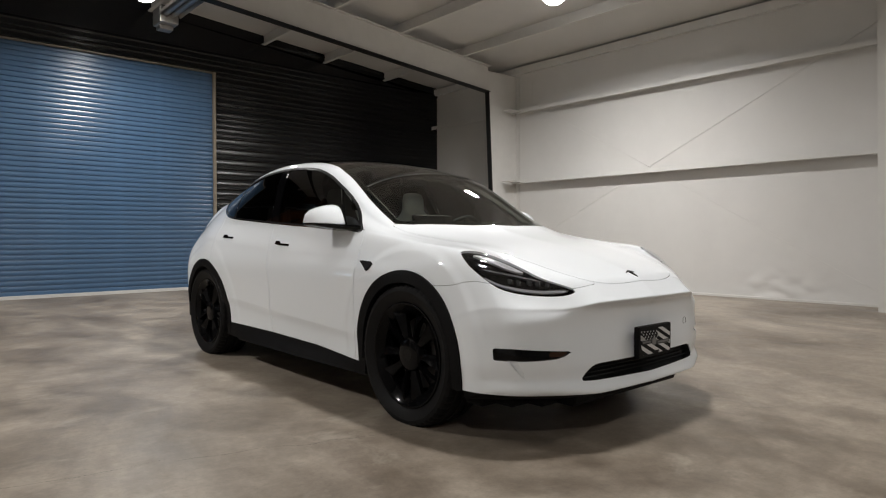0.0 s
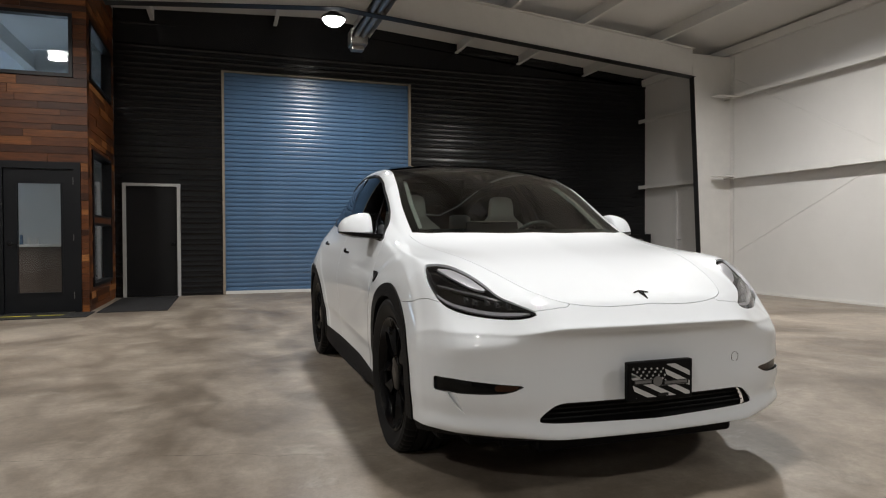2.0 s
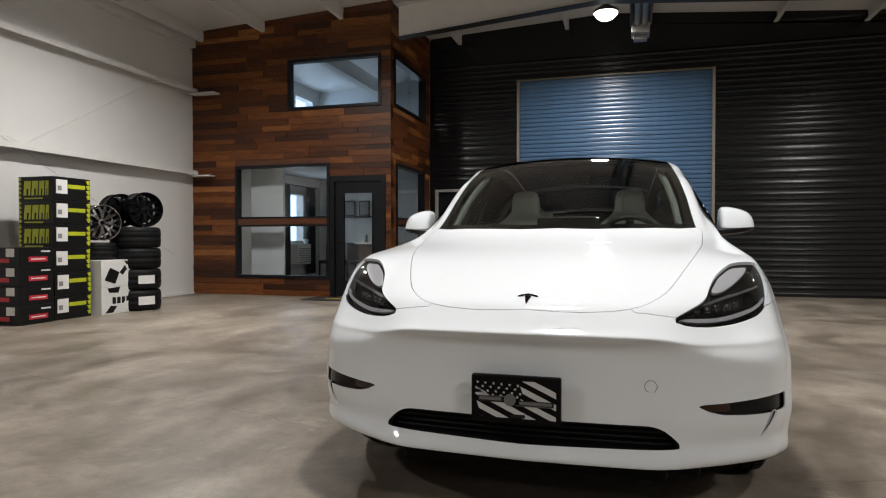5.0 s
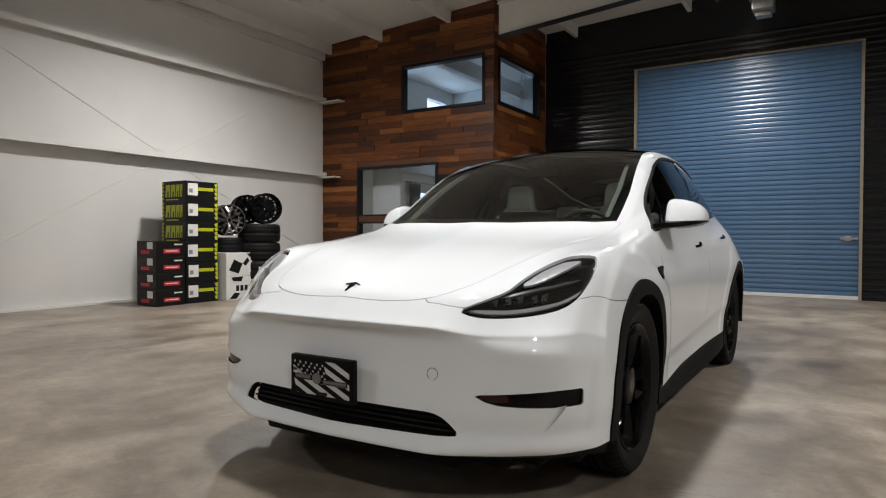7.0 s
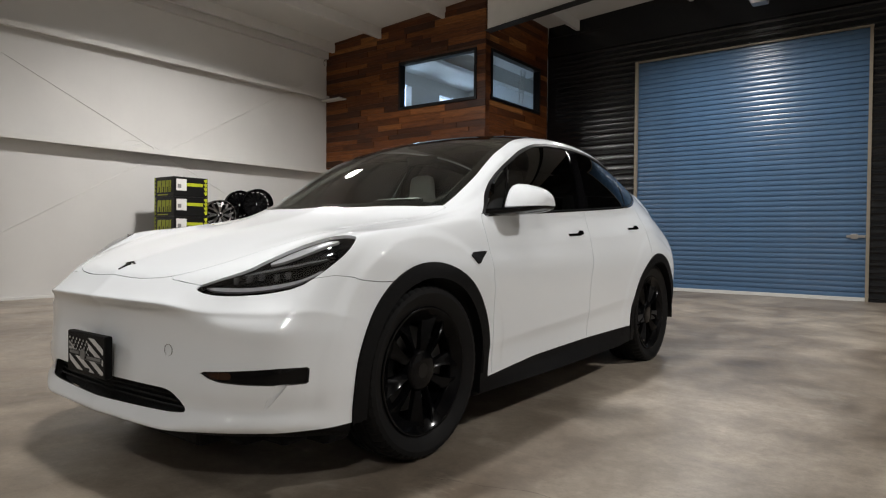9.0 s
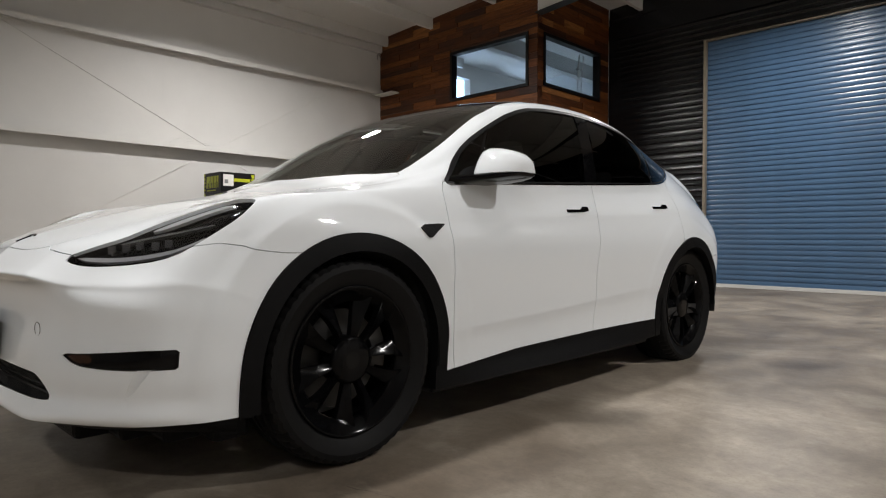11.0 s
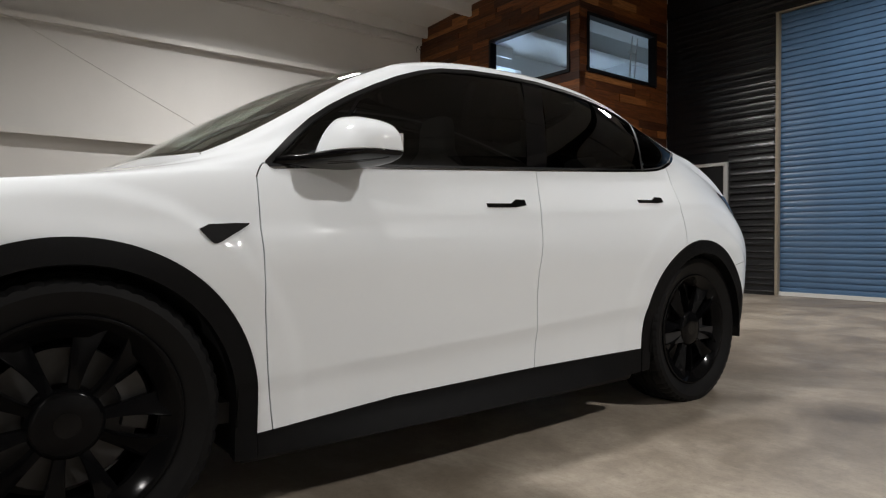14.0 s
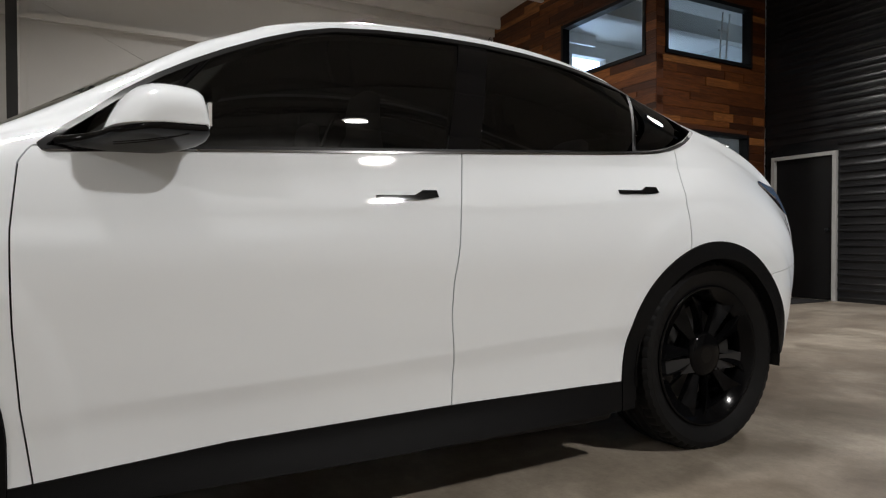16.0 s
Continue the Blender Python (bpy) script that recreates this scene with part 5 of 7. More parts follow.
def flank_patch(name, pts, mat, parent, lift, thick, step=0.004, smooth=1, label=""):
    """A small flush piece that follows the flank, both sides: outline in (u, z)."""
    p = chaikin(pts, smooth)
    bm0 = bmesh.new()
    vs = [bm0.verts.new((x, y, 0)) for x, y in p]
    f = bm0.faces.new(vs)
    bmesh.ops.triangulate(bm0, faces=[f])
    bmesh.ops.subdivide_edges(bm0, edges=bm0.edges[:], cuts=2, use_grid_fill=True)
    coords = [(v.co.x, v.co.y) for v in bm0.verts]
    bm0.verts.index_update()
    tri = [[v.index for v in f.verts] for f in bm0.faces]
    bm0.free()
    obs = []
    for s in (1, -1):
        bm = bmesh.new()
        V = []
        for u, z in coords:
            w, n = SK.side(u, z)
            q = np.array((u, w, z)) + n * lift
            V.append(bm.verts.new((CAR_X + s * q[1], CAR_Y + q[0], q[2])))
        for t in tri:
            bm.faces.new([V[i] for i in t])
        bmesh.ops.recalc_face_normals(bm, faces=bm.faces[:])
        c = bm.faces[:][0]
        r = bmesh.ops.extrude_face_region(bm, geom=bm.faces[:])
        for v in [e for e in r["geom"] if isinstance(e, bmesh.types.BMVert)]:
            v.co.x -= s * thick
        obs.append(part(name, bm, mat, parent, label))
    return obs


M_GAPBLACK = material("black_inner_body", (0.006, 0.006, 0.006), 0.8)
M_CLAD = material("black_arch_plastic", (0.0045, 0.0045, 0.005), 0.55, bump=0.15, bump_scale=500, var=0.15, scale=20, spec=0.12)
M_GLOSSBLACK = material("gloss_black_trim", (0.003, 0.003, 0.0035), 0.06, spec=0.22)
M_SATIN = material("satin_black_trim", (0.006, 0.006, 0.0065), 0.42, spec=0.2)
M_RIM = material("gloss_black_rim", (0.0032, 0.0032, 0.0036), 0.12, 0.0, spec=0.11)
M_DISC = material("brake_iron", (0.045, 0.044, 0.043), 0.40, 0.3, var=0.2, scale=30)
M_CHROME = material("bright_chrome", (0.75, 0.75, 0.76), 0.12, 1.0)
M_DARKCHROME = material("dark_chrome", (0.30, 0.30, 0.31), 0.10, 1.0)
M_REFLECT = material("lamp_reflector", (0.50, 0.50, 0.51), 0.30, 0.2)
M_STRIP = material("silver_light_guide", (0.33, 0.33, 0.34), 0.20, 0.0)
M_SHELF = material("grey_lamp_shelf", (0.07, 0.07, 0.073), 0.25)
M_WINDSCREEN = glass("windscreen_glass", (0.80, 0.87, 0.82), 0.045)
M_TINT = glass("dark_tinted_glass", (0.045, 0.045, 0.045), 0.028)
M_ROOFGLASS = glass("black_roof_glass", (0.03, 0.03, 0.032), 0.04)
M_LENS = glass("lamp_lens", (0.90, 0.91, 0.93), 0.05)
M_SEAT = material("white_seat_leather", (0.62, 0.61, 0.58), 0.5, var=0.05, scale=8, bump=0.05)
M_AMBER = material("dark_amber_lens", (0.034, 0.010, 0.002), 0.22)
M_TRIM = material("grey_pillar_cloth", (0.17, 0.17, 0.16), 0.8, var=0.08, scale=40)
M_CABIN = material("black_cabin_plastic", (0.014, 0.014, 0.015), 0.6, var=0.2, scale=10)
M_TAIL = material("smoked_tail_lamp", (0.02, 0.004, 0.004), 0.08, coat=1.0)

SK = Shell(hull_surface(391, 171))
car = empty("car", (CAR_X, CAR_Y, 0))
tagged(car, "pearl white electric crossover with black wheels on concrete floor", "car")
car.location = (0, 0, 0)
ARCH_F, ARCH_R = (0.905, 0.36), (3.715, 0.36)


def arch(c, r):
    return lambda u, w, z: np.where(w > 0.5, np.hypot(u - c[0], np.maximum(z - c[1], (z - c[1]) * 0.12)) - r, 1.0)


for c, r in ((ARCH_F, 0.476), (ARCH_R, 0.470)):
    SK.split("skin", arch(c, r), "arch_cladding", 0.001)
    SK.split("arch_cladding", arch(c, r - 0.066), None, 0.0)


def sill_field(u, w, z):
    top = np.interp(u, (1.30, 1.41, 1.87, 2.54, 3.28), (0.262, 0.268, 0.30, 0.315, 0.32))
    return np.where((w > 0.6) & (u > 1.0) & (u < 3.6), z - top, 1.0)


SK.split("skin", sill_field, "sill_cladding", 0.001)

DLO = chaikin([(1.405, 1.040), (1.60, 1.056), (1.87, 1.072), (2.63, 1.116), (3.42, 1.167), (3.60, 1.188), (3.76, 1.235), (3.90, 1.30), (3.945, 1.325), (3.90, 1.345), (3.62, 1.445),
               (3.35, 1.505), (3.10, 1.54), (2.71, 1.555), (2.28, 1.525), (2.07, 1.470), (1.84, 1.365), (1.66, 1.262), (1.53, 1.150)], 1)


def dlo(grow=0.0):
    return lambda u, w, z: np.where((z > 0.98) & (w > 0.3), outline(DLO, u, z) - grow, 1.0)


SK.split("skin", dlo(0.0), "side_glass", 0.0)


def ring_field(u, w, z):
    return outline(DLO, u, z) + 0.016


SK.F["window_trim"] = SK.F.pop("side_glass")
SK.split("window_trim", ring_field, "side_glass", 0.0)


BELT = ((1.40, 1.040), (1.60, 1.056), (1.87, 1.072), (2.63, 1.116), (3.42, 1.167), (3.60, 1.188), (3.76, 1.235), (3.86, 1.283))
SK.split("window_trim", lambda u, w, z: np.where(u < 3.86, z - np.interp(u, *zip(*BELT)) - np.interp(u, (2.0, 3.5, 3.7), (.006, .009, .014)), 1.0), "belt_strip", 0.0)


def lean(u0, z0, u1, z1):
    return lambda u, w, z: u - (u0 + (u1 - u0) * (z - z0) / (z1 - z0))


def band(u0, z0, u1, z1, half):
    f = lean(u0, z0, u1, z1)
    return lambda u, w, z: np.abs(f(u, w, z)) - half


SK.split("side_glass", band(2.62, 1.117, 2.765, 1.55, 0.062), "b_pillar", 0.0015)
SK.split("side_glass", band(3.42, 1.18, 3.535, 1.43, 0.012), "pillar_strip", 0.001)
SK.split("side_glass", band(1.60, 1.056, 1.80, 1.30, 0.008), "front_strip", 0.001)
SK.split("side_glass", lambda u, w, z: lean(1.60, 1.056, 1.80, 1.30)(u, w, z), "quarter_glass_front", 0.0)
SK.split("side_glass", lambda u, w, z: lean(2.62, 1.117, 2.765, 1.55)(u, w, z), "front_door_glass", 0.0)
SK.split("side_glass", lambda u, w, z: lean(3.42, 1.18, 3.535, 1.43)(u, w, z), "rear_door_glass", 0.0)

# the side glass is one fair surface laid through the cut-out panes, a little fuller than they are
PANES = ("quarter_glass_front", "front_door_glass", "rear_door_glass", "side_glass")
TERMS = [(i, j) for i in range(5) for j in range(4) if i + j < 6]
ids = sorted({i for n in PANES for f in SK.F[n] for i in f})
uvz = np.array([SK.P[i] for i in ids])
cu, cz = uvz[:, 0] - 2.6, uvz[:, 2] - 1.3
coef = np.linalg.lstsq(np.stack([cu ** i * cz ** j for i, j in TERMS], 1), uvz[:, 1], rcond=None)[0]
coef += np.array([0.0072 * (t == (0, 0)) - 0.20 * (t == (0, 2)) for t in TERMS])
fair = sum(c * cu ** i * cz ** j for c, (i, j) in zip(coef, TERMS))
slope_u = sum(c * i * cu ** max(i - 1, 0) * cz ** j for c, (i, j) in zip(coef, TERMS))
slope_z = sum(c * j * cu ** i * cz ** max(j - 1, 0) for c, (i, j) in zip(coef, TERMS))
for i, w_, a_, b_ in zip(ids, fair, slope_u, slope_z):
    SK.P[i] = np.array((SK.P[i][0], w_, SK.P[i][2]))
    SK.N[i] = np.array((-a_, 1.0, -b_)) / math.sqrt(1 + a_ * a_ + b_ * b_)

# headlamps, in a slanting projection
HEADLAMP = chaikin([(.535, .752), (.63, .785), (.720, .815), (.765, .850), (.835, .893), (.93, .932), (.99, .944), (1.065, .944), (1.075, .928), (1.064, .880), (1.03, .835), (.995, .798), (.938, .760),
                    (.839, .737), (.70, .727), (.60, .731)], 1)
SK.split("skin", lambda u, w, z: np.where((u < 1.0) & (z > 0.6) & (w > 0.4), outline(HEADLAMP, w + 0.4 * u, z), 1.0), "headlamp", 0.0015)
# fog strip and air curtain
FOG = [(.605, .466), (.74, .475), (.92, .488), (1.012, .489), (1.010, .434), (.93, .432), (.79, .433), (.70, .437), (.65, .447)]
SK.split("skin", lambda u, w, z: np.where((u < 0.5) & (z < 0.6), outline(FOG, w + 0.4 * u, z), 1.0), "fog_strip", 0.0015)
SLIT = [(.948, .4325, .038), (.937, .416, .036), (.915, .389, .030), (.892, .365, .020), (.873, .348, .008)]
CURTAIN = [(e, z) for e, z, _ in SLIT] + [(e - d, z) for e, z, d in SLIT[::-1]]
SK.split("skin", lambda u, w, z: np.where((u < 0.5) & (z < 0.6), outline(CURTAIN, w + 0.4 * u, z), 1.0), "air_curtain", 0.0)
# lower grille
GRILLE = chaikin([(-.6, .393), (.40, .396), (.455, .393), (.495, .372), (.545, .322), (.50, .316), (.35, .312), (0, .304), (-.6, .304)], 1)
SK.split("skin", lambda u, w, z: np.where((u < 0.3) & (z < 0.6), outline(GRILLE, w, z), 1.0), "grille", 0.0)
# hood and cowl edge
HOOD_SIDE = np.array([(.030, .0), (.036, .17), (.045, .25), (.062, .34), (.095, .42), (.16, .47), (.23, .51), (.46, .588), (.67, .645), (.90, .690), (1.10, .713), (1.34, .735)])
COWL = [(0, 1.125), (.2, 1.135), (.45, 1.18), (.62, 1.235), (.74, 1.315), (.8, 1.37)]


def hood_field(u, w, z):
    edge = chaikin(np.concatenate([[(0.030, -0.3)], HOOD_SIDE, [(1.34, -0.3)]]), 1)
    return np.where((z > 0.6) & (u < 2), outline(edge, u, w), 1.0)


def cowl_field(u, w, z):
    return np.where(z > 0.9, np.interp(w, [c[0] for c in COWL], [c[1] for c in COWL]) - u, 1.0)


GLASS_EDGE = [(1.2, .712), (1.32, .700), (1.6, .682), (1.9, .640), (2.1, .612), (2.4, .592), (2.8, .582), (3.3, .565), (3.9, .52), (4.3, .44)]


def top_glass(u, w, z):
    e = np.interp(u, [c[0] for c in GLASS_EDGE], [c[1] for c in GLASS_EDGE])
    return np.where((z > 0.95) & (u > 1.0) & (u < 4.26), np.maximum(w - e, cowl_field(u, w, z)), 1.0)


SK.split("skin", top_glass, "windscreen", 0.0004)
SK.split("windscreen", lambda u, w, z: 2.10 - 0.10 * (w / 0.57) ** 2 - u, "roof_glass", 0.001)
SK.split("roof_glass", lambda u, w, z: 3.62 - u, "hatch_glass", 0.0005)
# windscreen and roof glass take the normals of one fair surface, and lie on it but for their edges
ids = sorted({i for n in ("windscreen", "roof_glass") for f in SK.F[n] for i in f})
uwz = np.array([SK.P[i] for i in ids])
cu, cw = uwz[:, 0] - 2.3, uwz[:, 1] / .7
TERMS = [(i, j) for i in range(6) for j in (0, 2, 4) if i + j < 7]
coef = np.linalg.lstsq(np.stack([cu ** i * cw ** j for i, j in TERMS], 1), uwz[:, 2], rcond=None)[0]
fair = sum(c * cu ** i * cw ** j for c, (i, j) in zip(coef, TERMS))
slope_u = sum(c * i * cu ** max(i - 1, 0) * cw ** j for c, (i, j) in zip(coef, TERMS))
slope_w = sum(c * j * cu ** i * cw ** max(j - 1, 0) for c, (i, j) in zip(coef, TERMS)) / .7
deep = np.clip(-np.maximum(top_glass(*uwz.T), uwz[:, 0] - 3.62) / .07, 0, 1)
deep = deep * deep * (3 - 2 * deep)
for i, z_, a_, b_, m_ in zip(ids, fair, slope_u, slope_w, deep):
    SK.P[i] = np.array((SK.P[i][0], SK.P[i][1], SK.P[i][2] * (1 - m_) + z_ * m_))
    SK.N[i] = np.array((-a_, -b_, 1.0)) / math.sqrt(1 + a_ * a_ + b_ * b_)
SK.split("skin", hood_field, "hood", 0.0014)
SK.split("hood", cowl_field, "cowl_trim", 0.0)
# doors
FRONT_SEAM = [(.20, 1.44), (.29, 1.428), (.45, 1.408), (.63, 1.396), (.86, 1.391), (1.02, 1.402), (1.06, 1.425)]
MID_SEAM = [(.20, 2.545), (.32, 2.544), (.45, 2.546), (.49, 2.541), (.60, 2.530), (.705, 2.533), (.933, 2.575), (1.09, 2.612), (1.15, 2.62)]
REAR_SEAM = [(.6, 3.50), (.81, 3.553), (.97, 3.583), (1.06, 3.610), (1.12, 3.64), (1.25, 3.70)]


def seam(line):
    return lambda z: np.interp(z, [a for a, _ in line], [b for _, b in line])


def front_door(u, w, z):
    return np.where((w > 0.6) & (z < 1.16), np.maximum(seam(FRONT_SEAM)(z) - u, u - seam(MID_SEAM)(z)), 1.0)


def rear_door(u, w, z):
    return np.where((w > 0.6) & (z < 1.22), np.maximum(seam(MID_SEAM)(z) - u, u - seam(REAR_SEAM)(z)), 1.0)


def below_belt(f):
    return lambda u, w, z: np.maximum(f(u, w, z), z - np.interp(u, (1.4, 1.87, 2.63, 3.42, 3.6, 3.76), (1.06, 1.09, 1.13, 1.18, 1.20, 1.25)))


SK.split("skin", below_belt(front_door), "front_door", 0.0021)
SK.split("skin", below_belt(rear_door), "rear_door", 0.0021)


def bumper_field(u, w, z):
    top = np.interp(w, (0, .345, .385, .42, .55, .62, .80, .89, .913, .94), (.805, .805, .777, .775, .758, .742, .775, .800, .791, .768))
    return np.where((u < 0.75) & (z < 0.9), z - top, 1.0)


SK.split("skin", bumper_field, "front_bumper", 0.0012)
# tail lamp and rear bumper
TAIL = chaikin([(4.24, 1.13), (4.55, 1.08), (4.75, 1.02), (4.75, .95), (4.50, .955), (4.36, 1.00)], 1)
SK.split("skin", lambda u, w, z: np.where((u > 4.1) & (z > 0.85) & (w > 0.3), outline(TAIL, u, z), 1.0), "tail_lamp", 0.0015)
SK.split("skin", lambda u, w, z: np.where((u > 3.7) & (z < 0.9), z - np.interp(u, (3.9, 4.1, 4.3), (.66, .70, .73)), 1.0), "rear_bumper", 0.0015)
SK.split("skin", lambda u, w, z: np.where((u < 1.75) & (w > 0.5) & (z < 1.06), -1.0, 1.0), "fender", 0.0)

# black valance under the painted lip
SK.split("front_bumper", lambda u, w, z: z - np.interp(w, (0, .5, .8, .93), (.252, .256, .264, .268)), "bumper_valance", 0.0)
bumper = panel("front_bumper", SK, SK.F["front_bumper"], M_PAINT, car, flange=0.005, join=True)[0]
panel("bumper_valance", SK, SK.F["bumper_valance"], M_CLAD, car, lift=-0.006, flange=0.0, join=True, label="black plastic valance under the bumper")
panel("fender", SK, SK.F["fender"], M_PAINT, car)
panel("hood", SK, SK.F["hood"], M_PAINT, car, join=True)
panel("cowl_trim", SK, SK.F.get("cowl_trim", []), M_GLOSSBLACK, car, lift=-0.004, join=True)
panel("body", SK, SK.F["skin"], M_PAINT, car, join=True)
panel("front_door", SK, SK.F["front_door"], M_PAINT, car)
panel("rear_door", SK, SK.F["rear_door"], M_PAINT, car)
panel("rear_bumper", SK, SK.F["rear_bumper"], M_PAINT, car, join=True)
panel("arch_cladding", SK, [f for f in SK.F["arch_cladding"] if SK.P[f[0]][0] < 2.3 and (SK.P[f[0]][0] > .8 or SK.P[f[0]][2] > .262)], M_CLAD, car, lift=0.007, flange=0.05)
panel("arch_cladding", SK, [f for f in SK.F["arch_cladding"] if SK.P[f[0]][0] > 2.3 and (SK.P[f[0]][0] < 3.9 or SK.P[f[0]][2] > .33)], M_CLAD, car, lift=0.007, flange=0.05)
panel("sill_cladding", SK, SK.F["sill_cladding"], M_CLAD, car, lift=0.004, flange=0.03)
panel("window_trim", SK, SK.F["window_trim"], M_SATIN, car, lift=0.002)
panel("belt_strip", SK, SK.F["belt_strip"], M_DARKCHROME, car, lift=0.004, label="dark chrome strip along the window sills")
panel("b_pillar", SK, SK.F["b_pillar"], M_GLOSSBLACK, car, lift=0.0)
panel("pillar_strip", SK, SK.F["pillar_strip"], M_SATIN, car, lift=0.001)
panel("pillar_strip", SK, SK.F["front_strip"], M_GLOSSBLACK, car, lift=0.001)
for name in ("quarter_glass_front", "front_door_glass", "rear_door_glass", "side_glass"):
    for o in panel(name if name != "side_glass" else "quarter_glass", SK, SK.F[name], M_TINT, car, lift=-0.003, flange=0, label="dark tinted window glass"):
        pass
panel("windscreen", SK, SK.F["windscreen"], M_WINDSCREEN, car, lift=0.0, flange=0, join=True, label="clear windscreen glass")
panel("roof_glass", SK, SK.F["roof_glass"], M_ROOFGLASS, car, lift=0.0, flange=0, join=True, label="black glass roof")
panel("hatch_glass", SK, SK.F["hatch_glass"], M_ROOFGLASS, car, lift=0.0, flange=0, join=True, label="dark rear hatch glass")
panel("tail_lamp", SK, SK.F["tail_lamp"], M_TAIL, car, lift=0.002)
SK.split("fog_strip", lambda u, w, z: np.maximum(np.abs(w + 0.4 * u - .685) - .055, np.abs(z - .458) - .013), "side_marker", 0.0)
panel("fog_strip", SK, SK.F["fog_strip"], M_GLOSSBLACK, car, lift=-0.012, flange=0.0)
panel("side_marker", SK, SK.F["side_marker"], M_AMBER, car, lift=-0.012, flange=0.0, label="dark amber side marker in the bumper strip")
# air slits: a pocket whose dark outer wall shows from ahead and whose inner wall is painted
for s in (1, -1):
    dark, pale = bmesh.new(), bmesh.new()
    walls = []
    for e, z, d in SLIT:
        ends = []
        for ee in (e, e - d):
            i = int(np.argmin((SK.G[:, 1] + .4 * SK.G[:, 0] - ee) ** 2 + (SK.G[:, 2] - z) ** 2 + np.where(SK.G[:, 0] < .5, 0, 9)))
            p, n = SK.G[i], SK.GN[i]
            t = np.array((-n[1], n[0], 0)) / math.hypot(n[0], n[1])
            ends.append(p + t * (ee - p[1] - .4 * p[0]) / (t[1] + .4 * t[0]) + np.array((0, 0, z - p[2])) - n * .001)
        ends.insert(1, ends[0] + np.array((d * .42, -d * .12, 0)))
        walls.append([(CAR_X + s * q[1], CAR_Y + q[0], q[2]) for q in ends])
    for q, bm in ((0, dark), (1, pale)):
        rows = [[bm.verts.new(w[q + k]) for k in (0, 1)] for w in walls]
        for g, h in zip(rows, rows[1:]):
            bm.faces.new((g[0], h[0], h[1], g[1]))
        if q:
            bm.faces.new([bm.verts.new(p) for p in walls[0]])
    part("air_slit", dark, M_GAPBLACK, bumper)
    part("slit_cheek", pale, M_PAINT, bumper)
grille_back = panel("grille", SK, SK.F["grille"], M_CLAD, car, lift=-0.05, flange=0.0, join=True)
# black frit band round the windscreen, just under the glass
SK.F["frit"] = list(SK.F["windscreen"])
SK.split("frit", lambda u, w, z: np.maximum(w - np.interp(u, [c[0] for c in GLASS_EDGE], [c[1] for c in GLASS_EDGE]) + 0.045,
                                            np.maximum(cowl_field(u, w, z) + 0.06, u - 2.02 + 0.10 * (w / 0.57) ** 2)), None, 0.0)
panel("windscreen_border", SK, SK.F["frit"], M_GLOSSBLACK, car, lift=-0.003, flange=0.0, join=True)
# pale inner trim of the windscreen pillars
SK.F["pillar_trim"] = list(SK.F["windscreen"])


def trim_band(u, w, z):
    e = np.interp(u, [c[0] for c in GLASS_EDGE], [c[1] for c in GLASS_EDGE])
    return np.maximum(np.abs(w - e + 0.062) - 0.015, np.maximum(1.36 - u, u - 1.98))


SK.split("pillar_trim", trim_band, "inner_trim", 0.0)
panel("pillar_trim", SK, SK.F["inner_trim"], M_TRIM, car, lift=-0.035, flange=0.02, label="pale grey inner pillar trim")
# inner shell that closes the gaps
inner = [f for n in ("skin", "hood", "fender", "front_bumper", "bumper_valance", "front_door", "rear_door", "rear_bumper", "sill_cladding", "fog_strip", "window_trim", "belt_strip", "b_pillar", "pillar_strip")
         for f in SK.F[n]]
panel("inner_body", SK, inner, M_GAPBLACK, car, lift=-0.014, flange=0.02, join=True)

